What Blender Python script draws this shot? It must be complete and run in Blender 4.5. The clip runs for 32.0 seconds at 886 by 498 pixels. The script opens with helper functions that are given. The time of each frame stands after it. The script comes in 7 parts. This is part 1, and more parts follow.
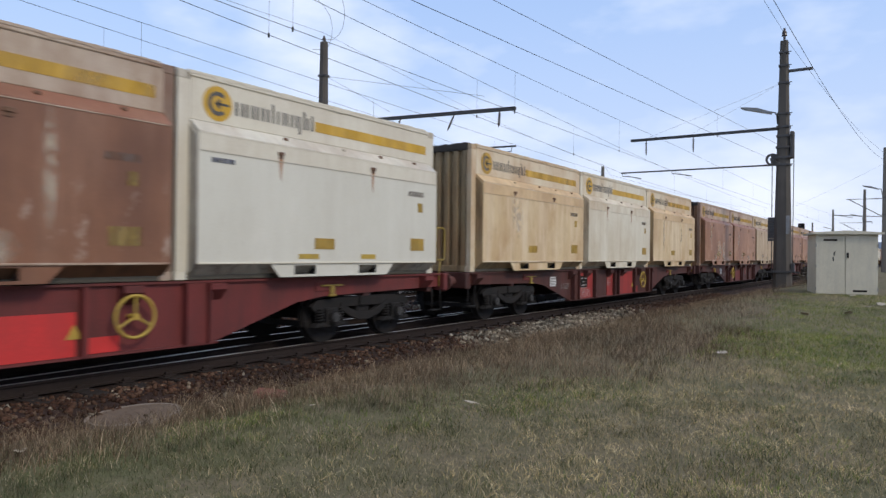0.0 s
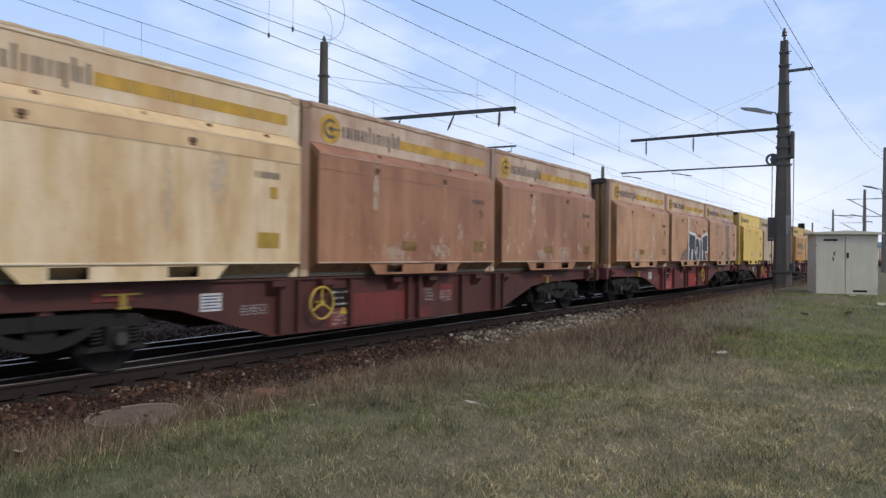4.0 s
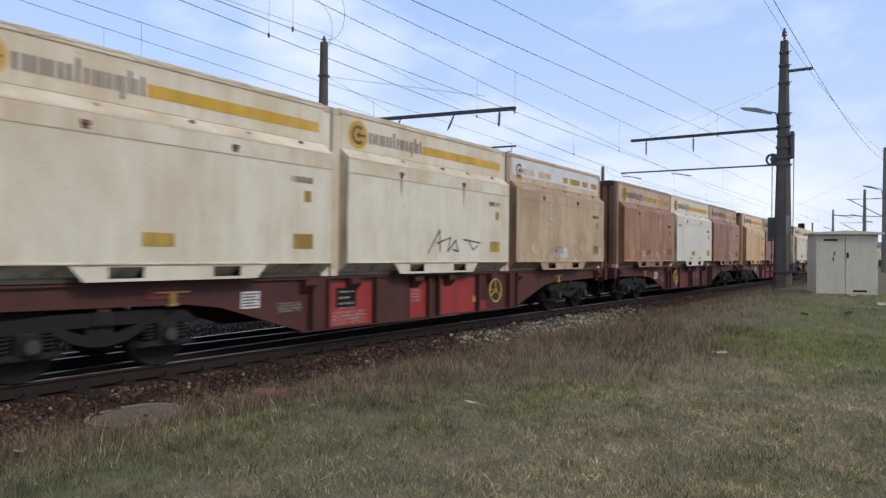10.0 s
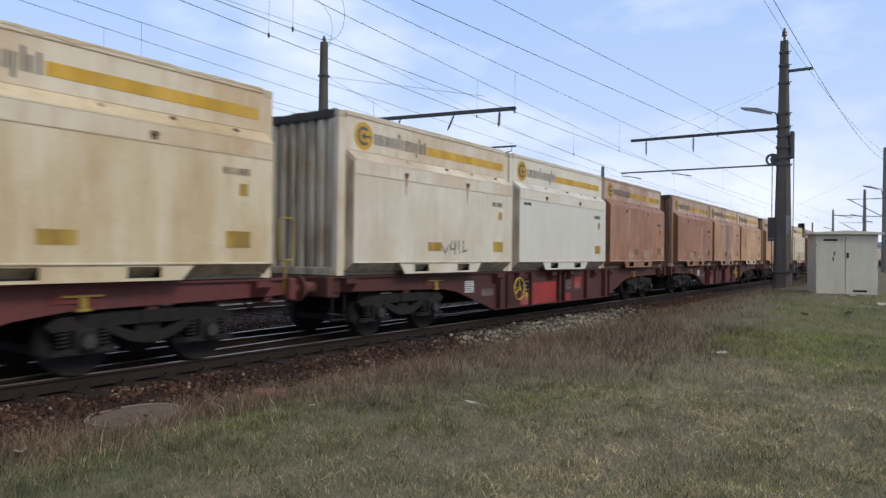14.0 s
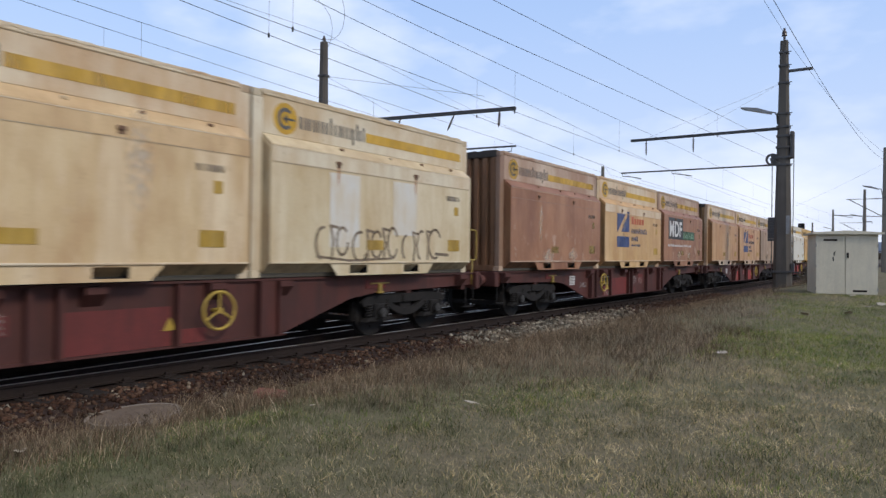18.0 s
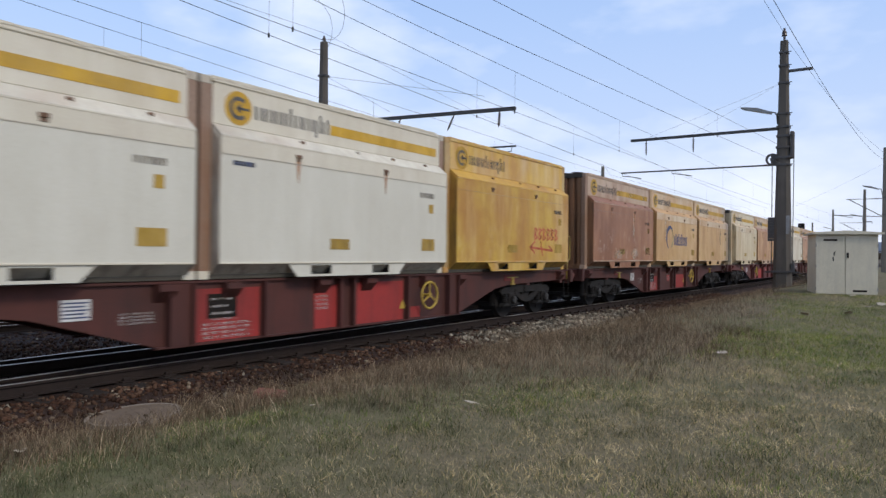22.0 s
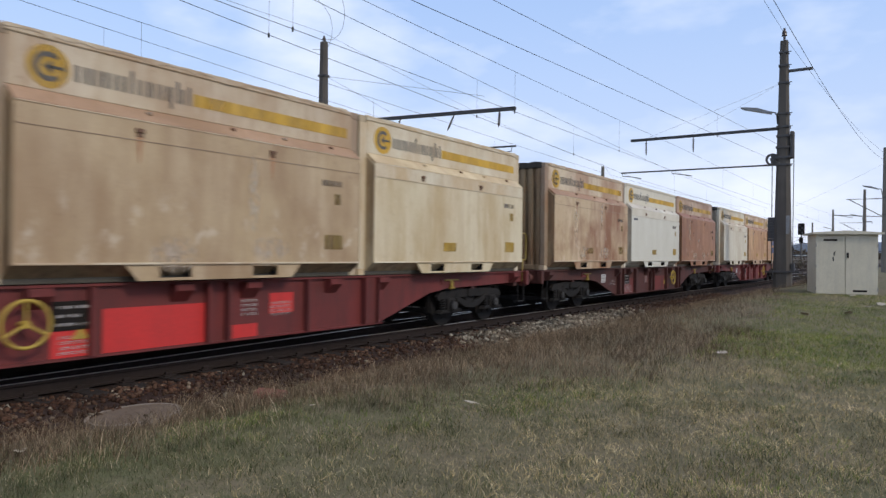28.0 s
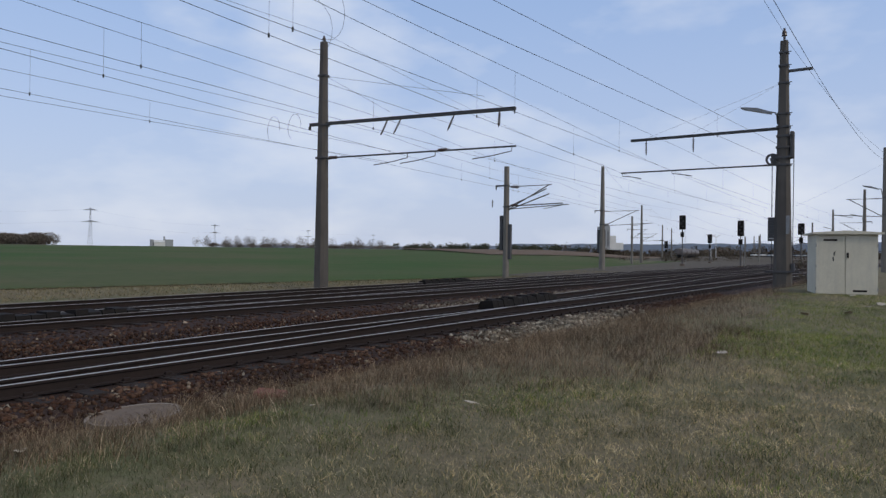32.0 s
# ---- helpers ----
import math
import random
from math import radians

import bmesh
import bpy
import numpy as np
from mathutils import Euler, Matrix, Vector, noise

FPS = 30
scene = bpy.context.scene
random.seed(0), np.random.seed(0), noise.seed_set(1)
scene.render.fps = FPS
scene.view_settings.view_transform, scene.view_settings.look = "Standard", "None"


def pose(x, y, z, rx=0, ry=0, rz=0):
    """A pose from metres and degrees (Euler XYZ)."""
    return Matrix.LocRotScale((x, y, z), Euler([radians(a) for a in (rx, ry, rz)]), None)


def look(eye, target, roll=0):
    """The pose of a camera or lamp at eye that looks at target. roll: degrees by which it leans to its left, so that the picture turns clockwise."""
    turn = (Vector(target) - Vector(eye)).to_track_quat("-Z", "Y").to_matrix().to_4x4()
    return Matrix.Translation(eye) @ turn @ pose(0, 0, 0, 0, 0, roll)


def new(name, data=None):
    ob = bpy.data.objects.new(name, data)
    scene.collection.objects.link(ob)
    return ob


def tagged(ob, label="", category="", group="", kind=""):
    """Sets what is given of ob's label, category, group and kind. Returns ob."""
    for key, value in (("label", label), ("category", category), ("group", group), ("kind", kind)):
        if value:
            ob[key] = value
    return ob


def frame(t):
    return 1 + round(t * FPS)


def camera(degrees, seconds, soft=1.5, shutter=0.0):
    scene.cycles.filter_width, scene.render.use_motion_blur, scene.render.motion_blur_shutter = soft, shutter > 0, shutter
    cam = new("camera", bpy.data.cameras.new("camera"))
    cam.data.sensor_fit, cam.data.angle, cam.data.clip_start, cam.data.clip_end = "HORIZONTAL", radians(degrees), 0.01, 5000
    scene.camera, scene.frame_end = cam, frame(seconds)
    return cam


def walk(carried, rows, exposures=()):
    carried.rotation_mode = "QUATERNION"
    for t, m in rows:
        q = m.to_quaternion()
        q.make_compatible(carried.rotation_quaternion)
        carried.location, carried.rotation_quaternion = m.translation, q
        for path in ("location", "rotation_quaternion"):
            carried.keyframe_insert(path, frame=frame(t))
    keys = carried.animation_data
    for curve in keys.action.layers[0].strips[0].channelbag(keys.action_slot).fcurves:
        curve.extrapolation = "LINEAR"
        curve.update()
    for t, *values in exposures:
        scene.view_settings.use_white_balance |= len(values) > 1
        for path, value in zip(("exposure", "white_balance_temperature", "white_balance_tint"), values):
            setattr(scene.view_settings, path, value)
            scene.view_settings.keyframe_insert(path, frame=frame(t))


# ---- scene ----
# World: x to the right across the tracks, y along the tracks away from the camera, z up; rail heads at z = 0.
from math import sin, cos, pi, sqrt, atan2

EYE = (0.0, 0.0, 1.548)
YAW, TILT, LEAN = radians(34.5), radians(0.388), 0.662
cam = camera(65.04, 32.0, soft=1.4, shutter=0.2)
AIM = look(EYE, (-sin(YAW) * cos(TILT), cos(YAW) * cos(TILT), EYE[2] + sin(TILT)), LEAN)
walk(cam, [(0.0, AIM), (32.0, AIM)], exposures=[(0.0, 0.0), (30.6, 0.0), (31.4, -0.2), (32.0, -0.38)])

# ---- light ----
SUN_UP, SUN_AZ = radians(40), radians(98)   # azimuth from north (+y) towards east (+x)
world = bpy.data.worlds.new("sky")
scene.world = world
world.use_nodes = True
wn, wl = world.node_tree.nodes, world.node_tree.links
wn.clear()
w_out, w_bg = wn.new("ShaderNodeOutputWorld"), wn.new("ShaderNodeBackground")
w_sky = wn.new("ShaderNodeTexSky")
w_sky.sky_type, w_sky.sun_disc = "NISHITA", False
w_sky.sun_elevation, w_sky.sun_rotation = SUN_UP, SUN_AZ
w_sky.air_density, w_sky.dust_density, w_sky.ozone_density = 1.0, 1.2, 1.5
w_co, w_map = wn.new("ShaderNodeTexCoord"), wn.new("ShaderNodeMapping")
w_map.inputs["Location"].default_value, w_map.inputs["Scale"].default_value = (4.46, 16.68, -7.34), (1.0, 1.0, 2.4)
w_n = wn.new("ShaderNodeTexNoise")
w_n.inputs["Scale"].default_value, w_n.inputs["Detail"].default_value, w_n.inputs["Roughness"].default_value = 3.2, 5, 0.52
w_ramp = wn.new("ShaderNodeValToRGB")
w_ramp.color_ramp.elements[0].position, w_ramp.color_ramp.elements[0].color = 0.47, (0.0, 0.0, 0.0, 1)
w_ramp.color_ramp.elements[1].position, w_ramp.color_ramp.elements[1].color = 0.70, (0.6, 0.6, 0.6, 1)
w_sep, w_low = wn.new("ShaderNodeSeparateXYZ"), wn.new("ShaderNodeMapRange")
w_low.inputs["From Min"].default_value, w_low.inputs["From Max"].default_value = 0.0, 0.42
w_low.inputs["To Min"].default_value, w_low.inputs["To Max"].default_value = 0.92, 0.62
w_haze, w_mix = wn.new("ShaderNodeMix"), wn.new("ShaderNodeMix")
w_haze.data_type = w_mix.data_type = "RGBA"
w_tint = wn.new("ShaderNodeMix")
w_tint.data_type = "RGBA"
w_tint.inputs[6].default_value = (4.75, 6.65, 10.6, 1)     # thin bright haze: azure above,
w_tint.inputs[7].default_value = (6.2, 7.0, 8.9, 1)      # whitish over the horizon
w_mix.inputs[7].default_value = (9.4, 9.7, 10.4, 1)      # soft white cloud
w_bg.inputs["Strength"].default_value = 0.115
wl.new(w_co.outputs["Generated"], w_map.inputs["Vector"])
wl.new(w_co.outputs["Generated"], w_sep.inputs[0])
wl.new(w_sep.outputs[2], w_low.inputs["Value"])
wl.new(w_map.outputs[0], w_n.inputs["Vector"])
wl.new(w_n.outputs[0], w_ramp.inputs[0])
w_pale = wn.new("ShaderNodeMapRange")
w_pale.inputs["From Min"].default_value, w_pale.inputs["From Max"].default_value = 0.02, 0.34
w_pale.inputs["To Min"].default_value, w_pale.inputs["To Max"].default_value = 1.0, 0.0
wl.new(w_sep.outputs[2], w_pale.inputs["Value"])
wl.new(w_pale.outputs[0], w_tint.inputs[0])
wl.new(w_tint.outputs[2], w_haze.inputs[7])
wl.new(w_low.outputs[0], w_haze.inputs[0])
wl.new(w_sky.outputs[0], w_haze.inputs[6])
wl.new(w_haze.outputs[2], w_mix.inputs[6])
wl.new(w_ramp.outputs[0], w_mix.inputs[0])
wl.new(w_mix.outputs[2], w_bg.inputs["Color"])
wl.new(w_bg.outputs[0], w_out.inputs["Surface"])
sun = new("sun", bpy.data.lights.new("sun", "SUN"))
sun.data.energy, sun.data.angle, sun.data.color = 1.66, radians(14), (1.0, 0.90, 0.74)
sun.matrix_world = look((0, 0, 0), (-sin(SUN_AZ) * cos(SUN_UP), -cos(SUN_AZ) * cos(SUN_UP), -sin(SUN_UP)))
scene.view_settings.exposure = 0.0


# ---- materials ----
RUST = (0.20, 0.095, 0.045)


def mid(a, b, f):
    return tuple(x + (y - x) * f for x, y in zip(a, b))


def nodes_of(name):
    m = bpy.data.materials.new(name)
    m.use_nodes = True
    nt = m.node_tree
    return m, nt, nt.nodes["Principled BSDF"]


def noise_node(nt, vec, scale, detail=4, rough=0.55):
    n = nt.nodes.new("ShaderNodeTexNoise")
    n.inputs["Scale"].default_value, n.inputs["Detail"].default_value, n.inputs["Roughness"].default_value = scale, detail, rough
    nt.links.new(vec, n.inputs["Vector"])
    return n.outputs[0]


def stretched(nt, vec, scale):
    n = nt.nodes.new("ShaderNodeMapping")
    n.inputs["Scale"].default_value = scale
    nt.links.new(vec, n.inputs["Vector"])
    return n.outputs[0]


def ramp(nt, fac, lo, hi, top=1.0):
    n = nt.nodes.new("ShaderNodeMapRange")
    n.inputs["From Min"].default_value, n.inputs["From Max"].default_value = lo, hi
    n.inputs["To Max"].default_value = top
    nt.links.new(fac, n.inputs["Value"])
    return n.outputs[0]


def blend(nt, fac, a, b, mode="MIX"):
    n = nt.nodes.new("ShaderNodeMix")
    n.data_type, n.blend_type = "RGBA", mode
    for sock, v in ((0, fac), (6, a), (7, b)):
        if isinstance(v, (int, float)):
            n.inputs[sock].default_value = v
        elif isinstance(v, tuple):
            n.inputs[sock].default_value = (*v, 1)
        else:
            nt.links.new(v, n.inputs[sock])
    return n.outputs[2]


def own_coords(nt):
    """Object coordinates, shifted by a chance amount for each object."""
    co, info, mul = nt.nodes.new("ShaderNodeTexCoord"), nt.nodes.new("ShaderNodeObjectInfo"), nt.nodes.new("ShaderNodeVectorMath")
    mul.operation = "MULTIPLY_ADD"
    nt.links.new(info.outputs["Random"], mul.inputs[0])
    mul.inputs[1].default_value = (37.0, 53.0, 0.0)
    nt.links.new(co.outputs["Object"], mul.inputs[2])
    return mul.outputs[0]


def bump(nt, bs, height, strength, dist=0.01):
    b = nt.nodes.new("ShaderNodeBump")
    b.inputs["Strength"].default_value, b.inputs["Distance"].default_value = strength, dist
    nt.links.new(height, b.inputs["Height"])
    nt.links.new(b.outputs[0], bs.inputs["Normal"])


def weathered(name, base, stain, streak, rough=0.6, stain_amount=0.6, streak_amount=0.5, metal=0.0, size=1.0, relief=0.15, light=None, chips=0.0, shine=0.5):
    """Paint or bare stuff with broad stains, runs down the face, specks and a fine grain."""
    m, nt, bs = nodes_of(name)
    vec = own_coords(nt)
    col = blend(nt, ramp(nt, noise_node(nt, vec, 0.9 * size, 5, 0.6), 0.38, 0.68, stain_amount), base, stain)
    runs = noise_node(nt, stretched(nt, vec, (1.0, 1.0, 0.13)), 4.5 * size, 6, 0.65)
    col = blend(nt, ramp(nt, runs, 0.47, 0.72, streak_amount), col, streak)
    if chips:
        col = blend(nt, ramp(nt, noise_node(nt, vec, 7.0 * size, 6, 0.62), 0.63, 0.70, chips), col, mid(streak, RUST, 0.6))
    if light:
        spots = noise_node(nt, stretched(nt, vec, (1.0, 1.0, 0.5)), 2.6 * size, 3, 0.5)
        col = blend(nt, ramp(nt, spots, 0.62, 0.74, 0.5), col, light)
    fine = noise_node(nt, vec, 26 * size, 4, 0.7)
    col = blend(nt, 0.22, col, blend(nt, ramp(nt, fine, 0.3, 0.7), (0.25, 0.25, 0.25), (0.75, 0.75, 0.75)), "OVERLAY")
    nt.links.new(col, bs.inputs["Base Color"])
    r = nt.nodes.new("ShaderNodeMapRange")
    r.inputs["To Min"].default_value, r.inputs["To Max"].default_value = rough - 0.12, min(1.0, rough + 0.15)
    nt.links.new(fine, r.inputs["Value"])
    nt.links.new(r.outputs[0], bs.inputs["Roughness"])
    bs.inputs["Metallic"].default_value = metal
    bs.inputs["Specular IOR Level"].default_value = shine
    bump(nt, bs, fine, relief, 0.004)
    return m


def between(nt, vec, axis, lo, hi, soft):
    """1 where a coordinate lies from lo to hi, with soft edges."""
    sep = nt.nodes.new("ShaderNodeSeparateXYZ")
    nt.links.new(vec, sep.inputs[0])
    a = ramp(nt, sep.outputs[axis], lo - soft, lo + soft)
    b = ramp(nt, sep.outputs[axis], hi + soft, hi - soft)
    return times(nt, a, b)


def times(nt, a, b):
    n = nt.nodes.new("ShaderNodeMath")
    n.operation = "MULTIPLY"
    for sock, v in ((0, a), (1, b)):
        if isinstance(v, (int, float)):
            n.inputs[sock].default_value = v
        else:
            nt.links.new(v, n.inputs[sock])
    return n.outputs[0]


def container_paint(name, base, stain, pale, dirt=0.6, wash=0.5, scuffs=0.4, rust=0.3):
    """Old container paint: broad soft stains, wide pale washes where rain ran down, thin dirty runs, scuffs low on the face and specks of rust."""
    m, nt, bs = nodes_of(name)
    vec = own_coords(nt)
    col = blend(nt, ramp(nt, noise_node(nt, stretched(nt, vec, (1, 1, 0.7)), 0.75, 4, 0.55), 0.41, 0.61, dirt), base, stain)
    washed = noise_node(nt, stretched(nt, vec, (1, 1, 0.16)), 1.9, 3, 0.5)
    col = blend(nt, ramp(nt, washed, 0.47, 0.68, wash), col, pale)
    narrow = noise_node(nt, stretched(nt, vec, (1, 1, 0.09)), 5.5, 3, 0.5)
    col = blend(nt, ramp(nt, narrow, 0.5, 0.74, 0.42 * dirt), col, mid(stain, RUST, 0.35))
    narrow = noise_node(nt, stretched(nt, vec, (1, 1, 0.2)), 7.0, 4, 0.6)
    col = blend(nt, ramp(nt, narrow, 0.54, 0.72, 0.5 * wash), col, pale)
    cloudy = noise_node(nt, stretched(nt, vec, (1, 1, 0.8)), 2.6, 6, 0.62)
    col = blend(nt, ramp(nt, cloudy, 0.5, 0.7, 0.45 * dirt), col, mid(stain, RUST, 0.25))
    rub = noise_node(nt, stretched(nt, vec, (1, 1, 0.75)), 3.3, 5, 0.6)
    col = blend(nt, times(nt, ramp(nt, rub, 0.58, 0.66, scuffs), between(nt, vec, 2, 0.35, 0.95, 0.4)), col, mid(pale, (0.74, 0.66, 0.56), 0.7))
    speck = noise_node(nt, stretched(nt, vec, (1, 1, 0.6)), 11.0, 4, 0.6)
    col = blend(nt, ramp(nt, speck, 0.66, 0.73, rust), col, mid(tuple(0.6 * q for q in stain), RUST, 0.5))
    fine = noise_node(nt, vec, 34, 4, 0.7)
    col = blend(nt, 0.13, col, blend(nt, ramp(nt, fine, 0.3, 0.7), (0.25, 0.25, 0.25), (0.75, 0.75, 0.75)), "OVERLAY")
    nt.links.new(col, bs.inputs["Base Color"])
    r = nt.nodes.new("ShaderNodeMapRange")
    r.inputs["To Min"].default_value, r.inputs["To Max"].default_value = 0.36, 0.60
    nt.links.new(cloudy, r.inputs["Value"])
    nt.links.new(r.outputs[0], bs.inputs["Roughness"])
    bs.inputs["Specular IOR Level"].default_value = 0.5
    dents = noise_node(nt, vec, 1.7, 2, 0.5)
    bump(nt, bs, dents, 0.25, 0.02)
    return m


def worn_print(name, col, keep, size=1.0):
    """Ink or film that has worn off in places, so that the paint under it shows; keep is how much of it is left."""
    m = weathered(name, col, mid(col, (0.4, 0.33, 0.26), 0.25), mid(col, (0.45, 0.38, 0.3), 0.3), 0.55, 0.6, 0.4, size=2)
    nt = m.node_tree
    vec = own_coords(nt)
    holes = noise_node(nt, stretched(nt, vec, (1, 1, 0.4)), 4.2 * size, 5, 0.62)
    n = nt.nodes.new("ShaderNodeMapRange")
    n.inputs["From Min"].default_value, n.inputs["From Max"].default_value = 0.34, 0.62
    n.inputs["To Min"].default_value, n.inputs["To Max"].default_value = min(1.0, keep + 0.3), max(0.0, keep - 0.3)
    nt.links.new(holes, n.inputs["Value"])
    nt.links.new(n.outputs[0], nt.nodes["Principled BSDF"].inputs["Alpha"])
    return m


def smudge(name, col, strength):
    """A rubbed or stained spot that fades out towards the rim of its patch."""
    m = weathered(name, col, mid(col, (0.4, 0.3, 0.22), 0.3), mid(col, (0.3, 0.2, 0.14), 0.3), 0.75, 0.6, 0.5, size=4)
    nt = m.node_tree
    co, off = nt.nodes.new("ShaderNodeTexCoord"), nt.nodes.new("ShaderNodeMapping")
    off.inputs["Location"].default_value, off.inputs["Scale"].default_value = (0, -1, -1), (0, 2, 2)
    nt.links.new(co.outputs["Generated"], off.inputs["Vector"])
    ln = nt.nodes.new("ShaderNodeVectorMath")
    ln.operation = "LENGTH"
    nt.links.new(off.outputs[0], ln.inputs[0])
    rim = ramp(nt, ln.outputs["Value"], 1.0, 0.35)
    spots = noise_node(nt, own_coords(nt), 7.0, 5, 0.65)
    nt.links.new(times(nt, rim, ramp(nt, spots, 0.40, 0.66, strength)), nt.nodes["Principled BSDF"].inputs["Alpha"])
    return m


DUST = (0.36, 0.23, 0.14)
PAINT = {
    # key: (base, stain, run, stain amount, run amount, pale spots)
    "white": ((0.69, 0.66, 0.56), (0.58, 0.53, 0.43), (0.48, 0.42, 0.32), 0.5, 0.28, (0.72, 0.70, 0.64)),
    "ivory": ((0.73, 0.67, 0.53), (0.55, 0.42, 0.25), (0.42, 0.31, 0.19), 0.65, 0.45, (0.72, 0.68, 0.60)),
    "cream": ((0.68, 0.57, 0.37), (0.55, 0.38, 0.18), (0.70, 0.62, 0.48), 0.6, 0.45, (0.72, 0.66, 0.53)),
    "sand": ((0.70, 0.52, 0.29), (0.54, 0.33, 0.15), (0.60, 0.45, 0.28), 0.7, 0.55, (0.74, 0.66, 0.52)),
    "tan": ((0.64, 0.40, 0.165), (0.52, 0.28, 0.105), (0.68, 0.48, 0.26), 0.7, 0.4, None),
    "orange_tan": ((0.52, 0.272, 0.098), (0.37, 0.16, 0.055), (0.54, 0.32, 0.16), 0.75, 0.45, None),
    "pink_tan": ((0.52, 0.278, 0.128), (0.36, 0.158, 0.066), (0.52, 0.36, 0.23), 0.75, 0.5, (0.60, 0.44, 0.29)),
    "red_brown": ((0.368, 0.166, 0.080), (0.235, 0.094, 0.046), (0.48, 0.28, 0.18), 0.75, 0.4, (0.50, 0.29, 0.16)),
    "dark_brown": ((0.25, 0.108, 0.055), (0.155, 0.064, 0.034), (0.35, 0.24, 0.16), 0.75, 0.4, (0.40, 0.26, 0.18)),
    "umber": ((0.37, 0.235, 0.135), (0.24, 0.14, 0.075), (0.40, 0.28, 0.18), 0.75, 0.4, (0.46, 0.33, 0.22)),
    "grey_brown": ((0.51, 0.37, 0.215), (0.36, 0.225, 0.12), (0.46, 0.35, 0.24), 0.7, 0.5, (0.56, 0.46, 0.33)),
    "rusty_cream": ((0.60, 0.44, 0.26), (0.30, 0.125, 0.050), (0.44, 0.25, 0.13), 1.0, 0.5, (0.70, 0.60, 0.45)),
    "ochre": ((0.62, 0.385, 0.05), (0.46, 0.20, 0.035), (0.38, 0.20, 0.05), 0.8, 0.5, None),
    "yellow": ((0.74, 0.50, 0.06), (0.60, 0.33, 0.045), (0.50, 0.30, 0.09), 0.7, 0.35, None),
    "amber": ((0.55, 0.28, 0.035), (0.40, 0.17, 0.035), (0.30, 0.15, 0.05), 0.85, 0.55, (0.6, 0.38, 0.10)),
}
WHITISH, WARM = (0.70, 0.64, 0.53), (0.70, 0.56, 0.36)
CLEAN = {"white": 0.4, "ivory": 0.7, "yellow": 0.8}
BROWN = ("umber", "red_brown", "dark_brown", "pink_tan", "grey_brown", "rusty_cream")
SIDE = {k: container_paint("painted_steel_" + k, tuple(0.86 * q for q in v[0]), tuple(0.82 * q for q in v[1]), mid(v[0], v[5] or WARM, 0.45), v[3] * CLEAN.get(k, 1.0), (0.3 if k == "dark_brown" else 0.55 if k in BROWN else 0.8 if k == "sand" else 0.6) * CLEAN.get(k, 1.0), 0.5 if k in BROWN else 0.15, 0.12 if k == "white" else 0.35) for k, v in PAINT.items()}

# the upper band keeps more of the first white; chamfers gather dust, frames are greyer
PALE = (0.60, 0.54, 0.42)
BAND = {k: container_paint("upper_band_" + k, (0.58, 0.40, 0.05) if k == "amber" else v[0] if k in ("yellow", "ochre") else mid(PALE, v[0], 0.5 if k in BROWN else 0.3), mid(v[1], DUST, 0.3), mid(v[0], WHITISH, 0.6), 0.35 if k in ("white", "yellow") else 0.75, 0.5, 0.0, 0.1 if k == "white" else 0.5) for k, v in PAINT.items()}
LEDGE = {k: container_paint("dusty_chamfer_" + k, mid(v[0], v[1], 0.25) if k in ("yellow", "white", "ivory", "cream", "sand", "tan", "amber", "ochre") else mid(v[0], (0.27, 0.115, 0.075), 0.55), mid(tuple(0.8 * q for q in v[1]), RUST, 0.3), mid(v[0], (0.45, 0.27, 0.18), 0.6), 0.6, 0.35, 0.0, 0.4) for k, v in PAINT.items()}
FRAMES = {k: weathered("frame_steel_" + k, mid(mid(v[0], PALE, 0.4), (0.15, 0.10, 0.075), 0.55 if k in BROWN else 0.3), mid(v[1], RUST, 0.4), (0.12, 0.08, 0.06), 0.55, 0.7, 0.45) for k, v in PAINT.items()}

# end walls and panel returns: dirt plus painted-in shade of the narrow gaps
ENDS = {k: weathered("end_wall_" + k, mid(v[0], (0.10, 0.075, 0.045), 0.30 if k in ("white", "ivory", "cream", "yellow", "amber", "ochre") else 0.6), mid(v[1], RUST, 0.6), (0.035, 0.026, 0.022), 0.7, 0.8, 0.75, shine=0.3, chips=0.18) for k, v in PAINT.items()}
M_SILL = weathered("wagon_red_paint", (0.086, 0.027, 0.021), (0.058, 0.023, 0.019), (0.034, 0.018, 0.015), 0.65, 0.9, 0.6, shine=0.35)
M_SILL_MID = weathered("faded_wagon_red_paint", (0.135, 0.036, 0.032), (0.09, 0.03, 0.027), (0.055, 0.024, 0.022), 0.6, 0.9, 0.6, shine=0.35)
M_BRIGHT = weathered("bright_red_paint", (0.56, 0.030, 0.026), (0.44, 0.03, 0.026), (0.28, 0.03, 0.026), 0.5, 0.6, 0.4)
M_SILL_NEW = weathered("newer_wagon_red_paint", (0.16, 0.032, 0.029), (0.105, 0.029, 0.026), (0.06, 0.024, 0.022), 0.6, 0.9, 0.6, shine=0.3)
M_RED = weathered("fresh_red_paint", (0.34, 0.036, 0.032), (0.20, 0.032, 0.028), (0.11, 0.028, 0.025), 0.6, 0.8, 0.6, shine=0.3)
M_RED_DULL = weathered("dulled_red_paint", (0.17, 0.034, 0.030), (0.11, 0.028, 0.025), (0.06, 0.022, 0.02), 0.65, 0.9, 0.7, shine=0.3)
M_GEAR = weathered("brake_dust_steel", (0.0145, 0.0135, 0.013), (0.026, 0.021, 0.018), (0.014, 0.013, 0.0125), 0.85, 0.7, 0.5, size=3, shine=0.25)
M_CAP = weathered("greasy_axle_cap", (0.040, 0.037, 0.035), (0.022, 0.02, 0.019), (0.085, 0.078, 0.07), 0.6, 0.6, 0.5, size=6)
